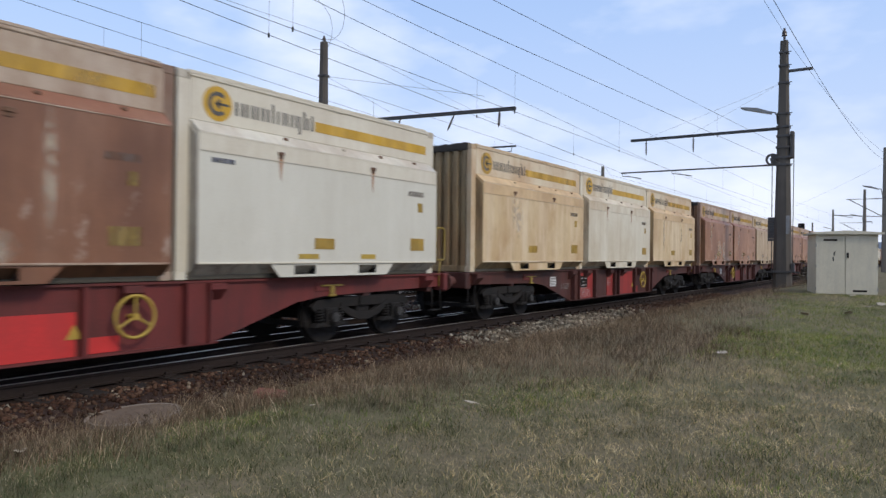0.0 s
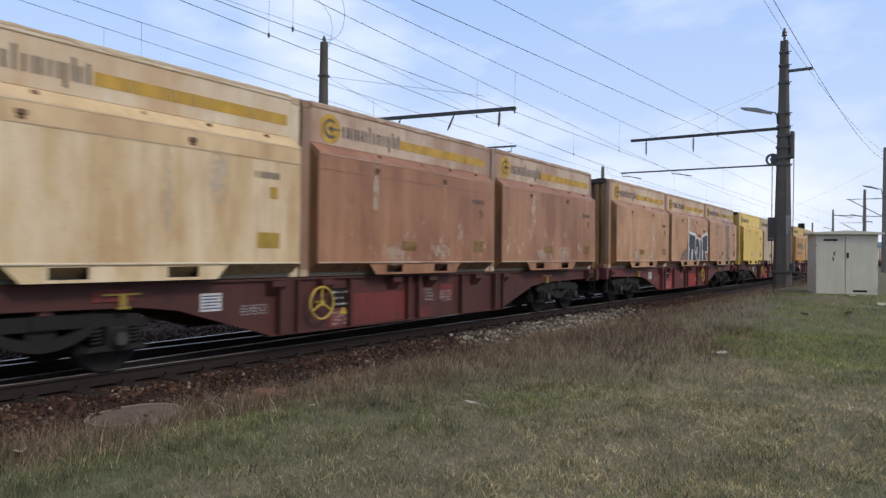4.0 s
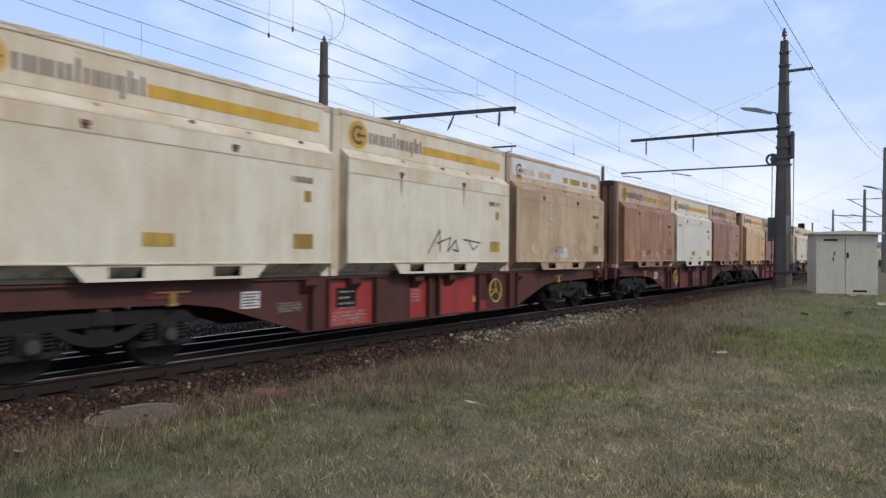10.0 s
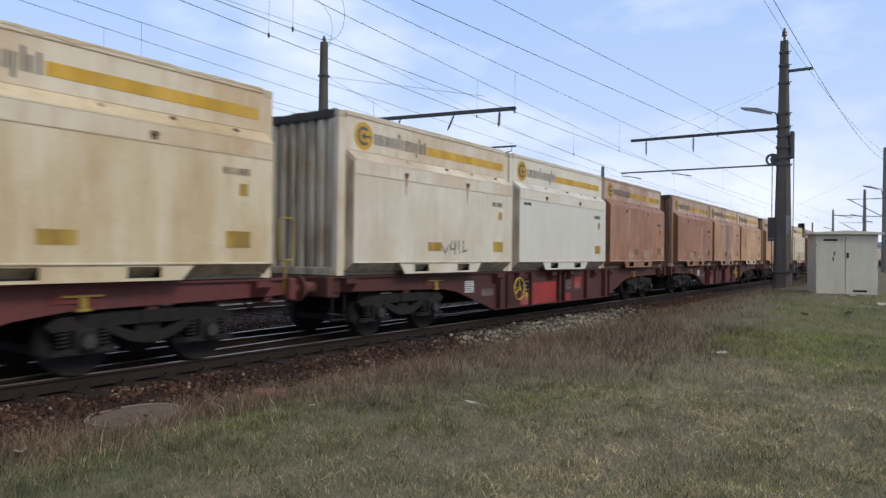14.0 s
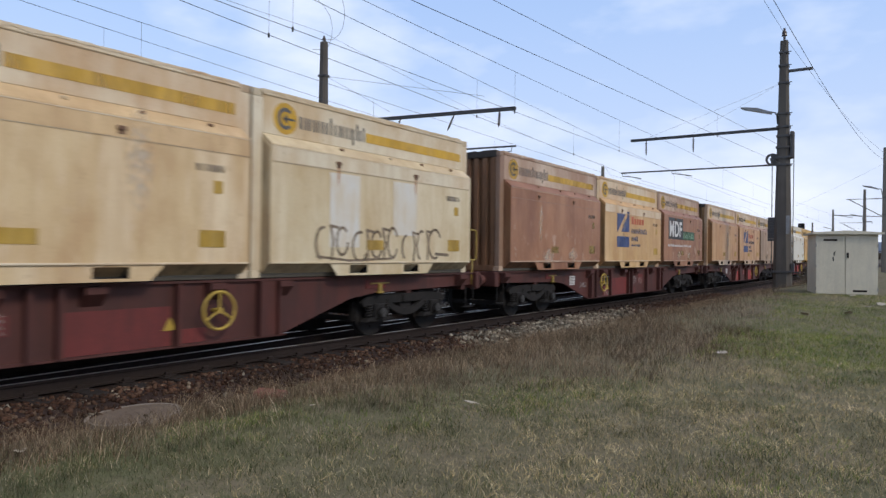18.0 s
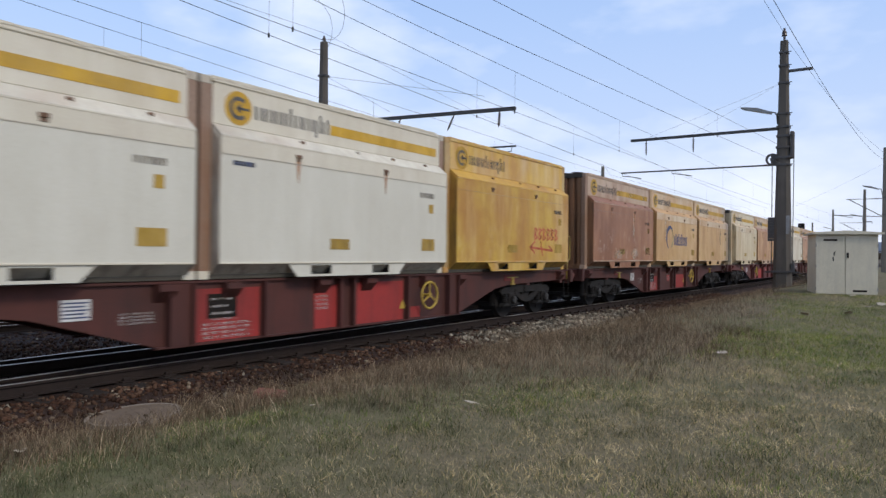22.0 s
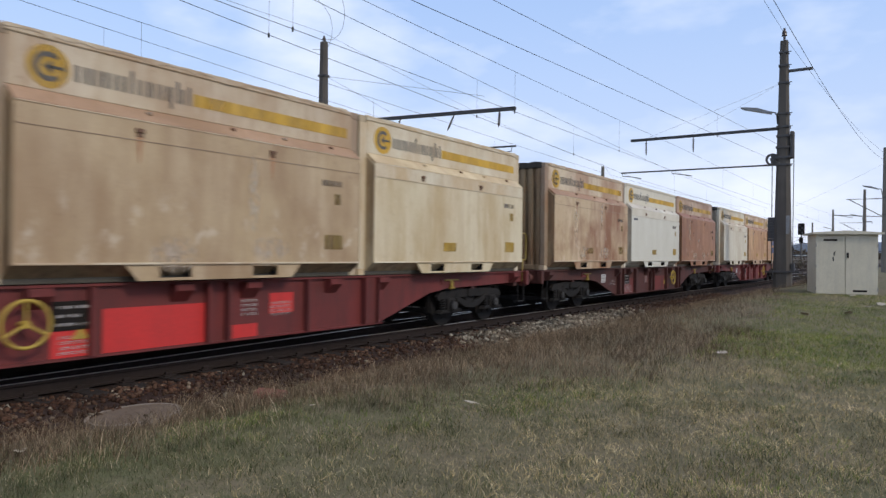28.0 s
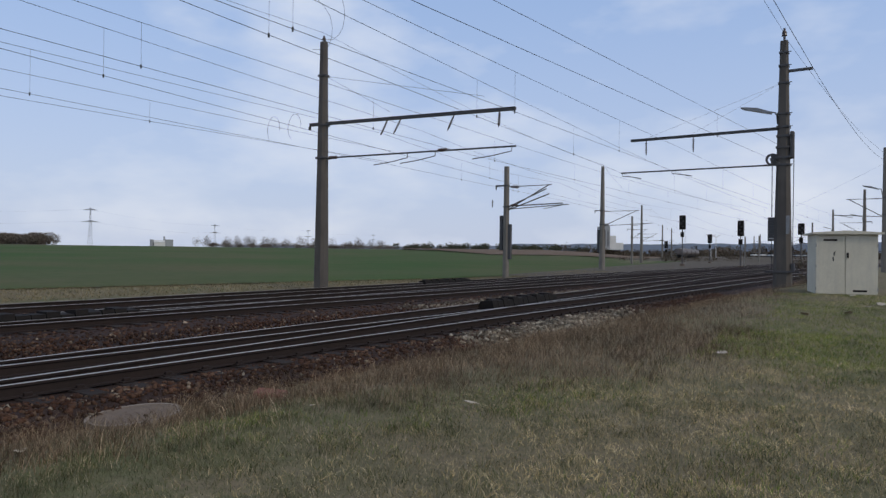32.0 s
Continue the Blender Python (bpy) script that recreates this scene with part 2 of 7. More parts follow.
M_BUFFER = weathered("rusty_buffer_steel", (0.15, 0.058, 0.048), (0.06, 0.03, 0.025), (0.035, 0.02, 0.018), 0.65, 0.8, 0.5, size=3, shine=0.3)
M_WHEEL = weathered("wheel_steel", (0.014, 0.013, 0.0125), (0.022, 0.016, 0.013), (0.01, 0.009, 0.009), 0.8, 0.7, 0.4, size=3, shine=0.25)
M_YELLOW = weathered("yellow_paint", (0.46, 0.31, 0.04), (0.33, 0.22, 0.045), (0.16, 0.115, 0.05), 0.6, 0.7, 0.5, size=4)
M_GRIP = weathered("grimy_yellow_paint", (0.33, 0.225, 0.035), (0.2, 0.14, 0.035), (0.1, 0.075, 0.035), 0.6, 0.8, 0.6, size=5)
M_PLATE = worn_print("worn_yellow_label", (0.44, 0.27, 0.03), 0.85, 0.6)
M_STRIPE = worn_print("yellow_stripe_film", (0.60, 0.35, 0.022), 1.0, 0.5)
M_STRIPE_OLD = worn_print("washed_out_stripe_film", (0.56, 0.33, 0.03), 0.72, 0.5)
M_FAINT = worn_print("faded_print", (0.2, 0.17, 0.15), 0.45)
M_RUSTY = weathered("rusted_lug", (0.13, 0.07, 0.042), (0.20, 0.105, 0.058), (0.07, 0.04, 0.03), 0.8, 0.7, 0.6, size=6)
M_INK = worn_print("dark_grey_print", (0.06, 0.06, 0.062), 1.15)
M_INK_OLD = worn_print("washed_out_grey_print", (0.075, 0.07, 0.066), 0.85)
M_STENCIL = worn_print("stencilled_white_data", (0.50, 0.46, 0.44), 0.5, 3.0)
M_DECAL = weathered("white_print", (0.62, 0.62, 0.6), (0.5, 0.45, 0.42), (0.35, 0.3, 0.28), 0.55, 0.5, 0.4, size=3)
M_PLATE_OLD = worn_print("rubbed_yellow_label", (0.36, 0.24, 0.06), 0.42, 1.0)
M_CHALK = worn_print("worn_white_label", (0.62, 0.61, 0.58), 0.75, 2.0)
M_BLUE = worn_print("blue_print", (0.02, 0.05, 0.17), 0.95)
M_BLUE_OLD = worn_print("washed_out_blue_print", (0.07, 0.09, 0.16), 0.6, 2.0)
M_SLATE = worn_print("slate_grey_print", (0.05, 0.06, 0.075), 0.9)
M_REDINK = worn_print("faded_red_print", (0.52, 0.10, 0.04), 0.8)
M_TEAL = worn_print("pale_green_print", (0.20, 0.36, 0.24), 0.6)
M_GREEN = worn_print("dark_green_print", (0.03, 0.10, 0.06), 0.85)
M_BLACK = weathered("black_spray_paint", (0.022, 0.024, 0.026), (0.035, 0.036, 0.038), (0.06, 0.055, 0.05), 0.5, 0.5, 0.3, size=2)
M_GALV = weathered("galvanised_steel", (0.28, 0.28, 0.28), (0.2, 0.19, 0.18), (0.14, 0.12, 0.1), 0.45, 0.5, 0.4, metal=0.6, size=3)
M_DARKSTEEL = weathered("dark_mast_steel", (0.06, 0.06, 0.062), (0.09, 0.07, 0.055), (0.04, 0.04, 0.04), 0.6, 0.5, 0.4, size=3)
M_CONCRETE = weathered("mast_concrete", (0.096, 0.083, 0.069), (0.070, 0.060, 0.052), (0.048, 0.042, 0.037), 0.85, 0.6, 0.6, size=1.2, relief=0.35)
# same concrete, lightened so the far masts look lit; the light is in the colour
M_CONCRETE_LIT = weathered("lit_mast_concrete", (0.185, 0.165, 0.138), (0.135, 0.118, 0.10), (0.085, 0.074, 0.062), 0.85, 0.6, 0.6, size=1.2, relief=0.35)
M_SLAB = weathered("lid_concrete", (0.17, 0.128, 0.096), (0.12, 0.088, 0.066), (0.10, 0.078, 0.062), 0.95, 0.6, 0.3, size=4, relief=0.5, shine=0.1)
M_HUT = weathered("hut_grey_paint", (0.56, 0.515, 0.40), (0.41, 0.375, 0.29), (0.30, 0.285, 0.25), 0.6, 0.5, 0.35)
M_RAILHEAD = weathered("polished_rail", (0.54, 0.46, 0.38), (0.42, 0.37, 0.32), (0.30, 0.26, 0.22), 0.4, 0.3, 0.1, metal=0.9, size=3)
M_RAIL = weathered("rusty_rail", (0.030, 0.021, 0.018), (0.022, 0.017, 0.015), (0.018, 0.014, 0.013), 0.9, 0.7, 0.3, size=4, shine=0.15)
M_SLEEPER = weathered("sleeper", (0.034, 0.026, 0.022), (0.022, 0.017, 0.015), (0.05, 0.04, 0.034), 0.95, 0.7, 0.3, size=3, relief=0.5, shine=0.15)
M_COVER = weathered("black_rubber_cover", (0.014, 0.012, 0.011), (0.022, 0.018, 0.015), (0.03, 0.024, 0.019), 0.92, 0.6, 0.4, size=4, relief=0.5, shine=0.15)
# grey-green base beam, its colour deepened for the shadow under the bulge
M_BASE = weathered("shaded_base_frame", (0.085, 0.075, 0.058), (0.055, 0.045, 0.036), (0.11, 0.095, 0.07), 0.8, 0.7, 0.5, size=2)
M_SHEET = weathered("dark_roof_sheet", (0.03, 0.026, 0.022), (0.055, 0.042, 0.032), (0.085, 0.065, 0.045), 0.8, 0.6, 0.5, size=3, relief=0.4)
M_WIRE = weathered("copper_wire_patina", (0.07, 0.075, 0.075), (0.05, 0.05, 0.05), (0.04, 0.04, 0.04), 0.5, 0.4, 0.2, metal=0.5)
M_INSUL = weathered("brown_porcelain", (0.06, 0.035, 0.028), (0.05, 0.03, 0.025), (0.03, 0.025, 0.02), 0.3, 0.4, 0.2, size=4)


def earth_material(name, cols, scales, rough=0.95, relief=0.6):
    """Ground cover out of world-fixed noise at several sizes: cols is four colours from the broad patches to the specks."""
    m, nt, bs = nodes_of(name)
    co = nt.nodes.new("ShaderNodeTexCoord")
    vec = co.outputs["Object"]
    broad = noise_node(nt, vec, scales[0], 4, 0.6)
    mids = noise_node(nt, vec, scales[1], 5, 0.65)
    fine = noise_node(nt, vec, scales[2], 4, 0.7)
    col = blend(nt, ramp(nt, broad, 0.4, 0.62), cols[0], cols[1])
    col = blend(nt, ramp(nt, mids, 0.45, 0.7, 0.8), col, cols[2])
    col = blend(nt, ramp(nt, fine, 0.5, 0.75, 0.7), col, cols[3])
    nt.links.new(col, bs.inputs["Base Color"])
    bs.inputs["Roughness"].default_value = rough
    bs.inputs["Specular IOR Level"].default_value = 0.12
    bump(nt, bs, fine, relief, 0.03)
    return m


M_GROUND = earth_material("dry_meadow", ((0.155, 0.125, 0.076), (0.115, 0.113, 0.054), (0.20, 0.155, 0.10), (0.068, 0.054, 0.036)), (0.16, 1.1, 14))
M_BALLAST = earth_material("ballast_bed", ((0.043, 0.026, 0.021), (0.035, 0.024, 0.020), (0.058, 0.038, 0.030), (0.018, 0.013, 0.011)), (0.5, 3.0, 22), relief=1.0)
M_FIELD = earth_material("winter_crop", ((0.040, 0.080, 0.012), (0.068, 0.082, 0.026), (0.100, 0.082, 0.036), (0.034, 0.060, 0.010)), (0.018, 0.04, 0.8))
M_PLOUGH = earth_material("ploughed_soil", ((0.15, 0.10, 0.065), (0.13, 0.09, 0.06), (0.17, 0.12, 0.08), (0.10, 0.07, 0.045)), (0.02, 0.1, 1.0))
M_TRACKDUST = earth_material("track_gravel", ((0.105, 0.085, 0.062), (0.082, 0.066, 0.048), (0.14, 0.118, 0.09), (0.055, 0.045, 0.034)), (0.3, 2.0, 18))


# ---- geometry kit ----
class Geo:
    """Collects vertices and faces for one mesh."""

    def __init__(self):
        self.v, self.f = [], []

    def add(self, verts, faces):
        n = len(self.v)
        self.v += [tuple(p) for p in verts]
        self.f += [tuple(i + n for i in q) for q in faces]
        return self

    def box(self, x0, x1, y0, y1, z0, z1, c=0.0):
        """A box; with c its twelve edges are cut by that width."""
        if c <= 0:
            v = [(x, y, z) for z in (z0, z1) for x, y in ((x0, y0), (x1, y0), (x1, y1), (x0, y1))]
            return self.add(v, [(3, 2, 1, 0), (4, 5, 6, 7), (0, 1, 5, 4), (1, 2, 6, 5), (2, 3, 7, 6), (3, 0, 4, 7)])
        def ring(z, i):
            a, b = x0 + i, x1 - i
            p, q = y0 + i, y1 - i
            return [(a + c, p, z), (b - c, p, z), (b, p + c, z), (b, q - c, z), (b - c, q, z), (a + c, q, z), (a, q - c, z), (a, p + c, z)]
        v = ring(z0, c * 0.5) + ring(z0 + c, 0) + ring(z1 - c, 0) + ring(z1, c * 0.5)
        f = [tuple(range(7, -1, -1)), tuple(range(24, 32))]
        for k in range(3):
            f += [(k * 8 + i, k * 8 + (i + 1) % 8, k * 8 + 8 + (i + 1) % 8, k * 8 + 8 + i) for i in range(8)]
        return self.add(v, f)

    def prism(self, poly, axis, a, b):
        """Extrudes a polygon (two coordinates in the order of the remaining axes) from a to b along axis."""
        def at(p, s):
            q = list(p)
            q.insert("xyz".index(axis), s)
            return q
        n = len(poly)
        area = sum(poly[i][0] * poly[(i + 1) % n][1] - poly[(i + 1) % n][0] * poly[i][1] for i in range(n))
        flip = (area > 0) != (axis != "y")
        v = [at(p, a) for p in poly] + [at(p, b) for p in poly]
        f = [tuple(range(n - 1, -1, -1)), tuple(range(n, 2 * n))] + [(i, (i + 1) % n, n + (i + 1) % n, n + i) for i in range(n)]
        return self.add(v, [tuple(reversed(q)) for q in f] if flip else f)

    def cyl(self, p, q, r0, r1=None, n=12, caps=True):
        p, q = Vector(p), Vector(q)
        r1 = r0 if r1 is None else r1
        d = (q - p).normalized()
        u = d.orthogonal().normalized()
        w = d.cross(u)
        v = [p + (u * cos(2 * pi * i / n) + w * sin(2 * pi * i / n)) * r0 for i in range(n)]
        v += [q + (u * cos(2 * pi * i / n) + w * sin(2 * pi * i / n)) * r1 for i in range(n)]
        f = [(i, (i + 1) % n, n + (i + 1) % n, n + i) for i in range(n)]
        if caps:
            f += [tuple(range(n - 1, -1, -1)), tuple(range(n, 2 * n))]
        return self.add(v, f)

    def tube(self, pts, r, n=6, closed=False):
        """A round bar along a line of points."""
        pts = [Vector(p) for p in pts]
        m = len(pts)
        v, f = [], []
        u = None
        for i, p in enumerate(pts):
            a = pts[(i - 1) % m] if closed or i else p
            b = pts[(i + 1) % m] if closed or i < m - 1 else p
            d = (b - a).normalized()
            u = d.orthogonal().normalized() if u is None else (u - d * u.dot(d)).normalized()
            w = d.cross(u)
            v += [p + (u * cos(2 * pi * k / n) + w * sin(2 * pi * k / n)) * r for k in range(n)]
        for i in range(m if closed else m - 1):
            j = (i + 1) % m
            f += [(i * n + k, i * n + (k + 1) % n, j * n + (k + 1) % n, j * n + k) for k in range(n)]
        if not closed:
            f += [tuple(range(n - 1, -1, -1)), tuple(range((m - 1) * n, m * n))]
        return self.add(v, f)

    def disc(self, c, axis, r, h, n=24, r_in=0.0):
        """A flat disc or ring of thickness h from centre c along axis x, y or z."""
        k = "xyz".index(axis)
        e = [i for i in range(3) if i != k]
        def ring(rad, s):
            out = []
            for i in range(n):
                q = list(c)
                q[e[0]] += rad * cos(2 * pi * i / n)
                q[e[1]] += rad * sin(2 * pi * i / n)
                q[k] += s
                out.append(q)
            return out
        if r_in <= 0:
            v = ring(r, 0) + ring(r, h)
            f = [tuple(range(n)), tuple(range(2 * n - 1, n - 1, -1))] + [(i, n + i, n + (i + 1) % n, (i + 1) % n) for i in range(n)]
        else:
            v = ring(r, 0) + ring(r, h) + ring(r_in, 0) + ring(r_in, h)
            f = []
            for i in range(n):
                j = (i + 1) % n
                f += [(i, n + i, n + j, j), (n + i, 3 * n + i, 3 * n + j, n + j), (3 * n + i, 2 * n + i, 2 * n + j, 3 * n + j), (2 * n + i, i, j, 2 * n + j)]
        return self.add(v, f)

    def mesh(self, name, smooth=False):
        me = bpy.data.meshes.new(name)
        me.from_pydata(self.v, [], self.f)
        bm = bmesh.new()
        bm.from_mesh(me)
        bmesh.ops.recalc_face_normals(bm, faces=bm.faces)
        bm.to_mesh(me)
        bm.free()
        if smooth:
            me.polygons.foreach_set("use_smooth", [True] * len(me.polygons))
        me.materials.append(None)
        return me


def part(name, geo, material, parent=None, label="", m=None):
    """Links a Geo or a shared mesh as one object under its thing; the material sits on the object."""
    me = geo.mesh(name) if isinstance(geo, Geo) else geo
    ob = new(name, me)
    if len(me.materials) == 0:
        me.materials.append(None)
    ob.material_slots[0].link = "OBJECT"
    ob.material_slots[0].material = material
    if parent is not None:
        ob.parent = parent
    if m is not None:
        ob.matrix_basis = m
    if label:
        ob["label"] = label
    return ob


def thing(name, label, category, m=None, group="", kind=""):
    ob = new(name)
    ob.empty_display_size = 0.3
    if m is not None:
        ob.matrix_basis = m
    return tagged(ob, label, category, group, kind)


def setting(name, geo, material, label, category="", kind="structure"):
    ob = part(name, geo, material)
    return tagged(ob, label, category or name.replace("_", " "), kind=kind)


# ---- ground ----
TRACK_X, RAIL_X, RAIL_Z = -9.62, -9.55, -0.045   # train and rail centre lines, rail head height


def smooth(a, b, x):
    s = min(1.0, max(0.0, (x - a) / (b - a)))
    return s * s * (3 - 2 * s)


def terrain(x, y):
    """Height of the ground under the grass, the track bed and the field."""
    bed = -0.38
    near = -0.02 + 0.22 * smooth(12, 30, y) - 0.04 * smooth(3, 12, -y)
    z = bed + (near - bed) * smooth(-7.6, -4.6, x)
    far = smooth(-25.5, -30, x)
    z = z + far * 0.12
    d = sqrt(x * x + y * y)
    if d > 70:
        rise = 0.0095 * (min(d, 650) - 70)
        west = smooth(0.32, 0.48, -x / max(y, 1.0)) if y > 0 else 1.0
        z += rise * west * smooth(-28, -60, x)
        z -= 0.004 * max(0.0, min(d, 2500) - 650) * west
    z += 0.03 * noise.noise((x * 0.35, y * 0.35, 0.0)) * smooth(-7.5, -6, x)
    return z


def spread(lo, hi, fine, growth):
    """Grid lines that are close near zero and open out with distance."""
    out, s, step = [0.0], 0.0, fine
    while s < hi:
        s += step
        out.append(s)
        if s > 24:
            step *= growth
    neg, s, step = [], 0.0, fine
    while s > lo:
        s -= step
        neg.append(s)
        if s < -34:
            step *= growth
    return neg[::-1] + out


gx, gy = spread(-3000, 2500, 0.6, 1.16), spread(-2500, 3200, 0.6, 1.16)
g = Geo()
g.v = [(x, y, terrain(x, y)) for y in gy for x in gx]
W = len(gx)
g.f = [(j * W + i, j * W + i + 1, (j + 1) * W + i + 1, (j + 1) * W + i) for j in range(len(gy) - 1) for i in range(W - 1)]
ground = setting("ground", g, M_GROUND, "trodden meadow of dry and green grass beside the railway")


def strip(rows, lift):
    """A sheet over the terrain between two lines, given as rows of (y, x left, x right)."""
    s = Geo()
    n = 10
    for y, a, b in rows:
        s.v += [(a + (b - a) * i / n, y, terrain(a + (b - a) * i / n, y) + lift) for i in range(n + 1)]
    s.f = [(j * (n + 1) + i, j * (n + 1) + i + 1, (j + 1) * (n + 1) + i + 1, (j + 1) * (n + 1) + i) for j in range(len(rows) - 1) for i in range(n)]
    return s


def verge(y):
    """Where the field begins, seen across the tracks."""
    return -27.6 - 0.165 * (46 - max(0.0, min(46.0, y))) - 0.2 * max(0.0, y - 50)


ys = [-120, -60, -30, -15, -5, 0, 5, 10, 15, 20, 30, 40, 55, 70, 90, 115, 145, 180, 220, 270, 330, 400, 500, 620]
f_rows = Geo()
cols = [0, 1, 3, 6, 10, 16, 25, 40, 60, 85, 115, 150, 190, 240, 300, 370, 450, 560]
for y in ys:
    f_rows.v += [(verge(y) - c, y + c * 0.1, terrain(verge(y) - c, y + c * 0.1) + 0.05) for c in cols]
f_rows.f = [(j * len(cols) + i, j * len(cols) + i + 1, (j + 1) * len(cols) + i + 1, (j + 1) * len(cols) + i) for j in range(len(ys) - 1) for i in range(len(cols) - 1)]
setting("crop_field", f_rows, M_FIELD, "flat field of short green winter crop beyond the railway", "field")


# ---- tracks ----
def branch_near(y):
    return RAIL_X - 0.09 - 0.075 * max(0.0, min(y, 55)) - 0.02 * max(0.0, y - 55)


def track_two(y):
    return -16.4 - 0.03 * max(0, y - 40)


def branch_far(y):
    return -16.4 - 0.085 * max(0.0, min(y, 60) + 1) - 0.03 * max(0.0, y - 60)


def track_three(y):
    return -20.7 - 0.045 * max(0.0, y - 4)


TRACKS = {
    "main": (lambda y: RAIL_X, -60, 420),
    "near_branch": (branch_near, 0.5, 230),
    "second": (track_two, -60, 300),
    "far_branch": (branch_far, 2, 260),
    "third": (track_three, -60, 300),
}
RAIL_FOOT = [(-0.065, -0.16), (0.065, -0.16), (0.065, -0.148), (0.012, -0.135), (0.010, -0.045), (0.034, -0.034), (0.036, -0.008), (0.030, -0.003), (-0.030, -0.003), (-0.036, -0.008), (-0.034, -0.034), (-0.010, -0.045), (-0.012, -0.135), (-0.065, -0.148)]
for key, (line, y0, y1) in TRACKS.items():
    t_ob = thing("railway_track", "railway track with rusty steel rails on dark sleepers", "track", kind="structure")
    for side in (-0.7525, 0.7525):
        yy = [y0]
        while yy[-1] < y1:
            yy.append(yy[-1] + (2.0 if yy[-1] < 60 else 10.0))
        n = len(RAIL_FOOT)
        r, h = Geo(), Geo()
        for y in yy:
            r.v += [(line(y) + side + px, y, pz + RAIL_Z) for px, pz in RAIL_FOOT]
            h.v += [(line(y) + side + px, y, pz + RAIL_Z) for px, pz in ((-0.026, -0.0025), (-0.024, 0.0), (0.024, 0.0), (0.026, -0.0025))]
        for j in range(len(yy) - 1):
            r.f += [(j * n + i, j * n + (i + 1) % n, (j + 1) * n + (i + 1) % n, (j + 1) * n + i) for i in range(n)]
            h.f += [(j * 4 + i, j * 4 + (i + 1) % 4, (j + 1) * 4 + (i + 1) % 4, (j + 1) * 4 + i) for i in range(4)]
        rail = part("rail", r, M_RAIL, t_ob)
        part("running_surface", h, M_RAILHEAD, rail, "polished top of the rail")

bed = Geo()
b_ys = [-60, -30, -15, -5, 0, 5, 10, 15, 20, 25, 30, 40, 50, 60, 80, 100, 140, 180, 240, 320, 420]
profile = lambda y: [(RAIL_X + 2.25, -0.40), (RAIL_X + 1.55, -0.235), (RAIL_X - 1.6, -0.235), (RAIL_X - 3.3, -0.31), (-14.6, -0.235), (-18.2, -0.235), (track_three(y) + 1.6, -0.27), (track_three(y) - 1.6, -0.24), (track_three(y) - 3.4, -0.33)]
for y in b_ys:
    bed.v += [(x, y, z) for x, z in profile(y)]
m9 = 9
bed.f = [(j * m9 + i, j * m9 + i + 1, (j + 1) * m9 + i + 1, (j + 1) * m9 + i) for j in range(len(b_ys) - 1) for i in range(m9 - 1)]
weeds = strip([(y, verge(y) - 1.5, track_three(y) - 3.2) for y in (52, 60, 70, 80, 95, 110, 130, 150, 175, 200, 230, 260, 300, 350, 420)], 0.06)
setting("trackside_earth", weeds, M_TRACKDUST, "dark weedy earth between the far tracks and the field", "earth")
setting("ballast_bed", bed, M_BALLAST, "rust-brown ballast bed under the railway tracks", "ballast")

# ---- sleepers ----
def sleeper_mesh():
    g = Geo()
    g.box(-1.3, 1.3, -0.13, 0.13, -0.40, -0.208, 0.015)
    return g.mesh("sleeper")


SLEEPER = sleeper_mesh()
CLIP = Geo().box(-0.15, 0.15, -0.09, 0.09, -0.166, -0.146, 0.004).box(0.07, 0.12, -0.05, 0.05, -0.15, -0.105, 0.008).box(-0.12, -0.07, -0.05, 0.05, -0.15, -0.105, 0.008).mesh("rail_fastening")
track_obs = [o for o in scene.objects if o.name.startswith("railway_track")]
rs = random.Random(5)
for key, t_ob in zip(TRACKS, track_obs):
    line, y0, y1 = TRACKS[key]
    if key in ("near_branch", "far_branch"):
        start = 36.0 if key == "near_branch" else 30.0
    else:
        start = max(y0, -9.0)
    y = start
    while y < 46.0:
        grow = 0.0
        if key == "main" and 0.5 < y < 36:
            grow = 0.075 * y
        if key == "second" and 2 < y < 30:
            grow = 0.085 * (y + 1)
        m = Matrix.Translation((line(y) - grow / 2, y, rs.uniform(-0.008, 0.004))) @ Matrix.Diagonal((1 + grow / 2.6, 1, 1, 1))
        sl = part("sleeper", SLEEPER, M_SLEEPER, t_ob, m=m)
        if key == "main":
            part("rail_fastening", CLIP, M_RAIL, t_ob, m=pose(line(y) + 0.7525, y, RAIL_Z))
        y += 0.62
    far = Geo()
    while y < 190:
        far.box(line(y) - 1.3, line(y) + 1.3, y - 0.13, y + 0.13, -0.40, -0.208)
        y += 0.62
    tagged(part("far_sleepers", far, M_SLEEPER, t_ob), kind="stuff")


def black_cover(x0, ya, x1, yb, wide, tall):
    """A long rubber cover with ribs, lying between the rails at a turnout."""
    n = 14
    c = thing("switch_cover", "long black ribbed rubber cover lying beside the rail", "track cover", group="switch covers")
    for i in range(n):
        a, b = i / n, (i + 0.93) / n
        px, py = x0 + (x1 - x0) * (a + b) / 2, ya + (yb - ya) * (a + b) / 2
        half = sqrt((x1 - x0) ** 2 + (yb - ya) ** 2) * (b - a) / 2
        part("cover_segment", Geo().prism([(-wide / 2, -0.25), (wide / 2, -0.25), (wide * 0.36, tall + 0.05 * sin(3.7 * i)), (-wide * 0.36, tall - 0.04 * cos(2.3 * i))], "y", -half, half), M_COVER, c, m=pose(px, py, 0, 0, 0, math.degrees(-atan2(x1 - x0, yb - ya))))
    return c


black_cover(-11.55, 19.3, -12.0, 25.0, 0.6, 0.06)
black_cover(-17.0, 5.8, -16.9, 10.4, 0.7, 0.05)
black_cover(-22.7, 31.0, -22.9, 36.0, 0.6, 0.06)


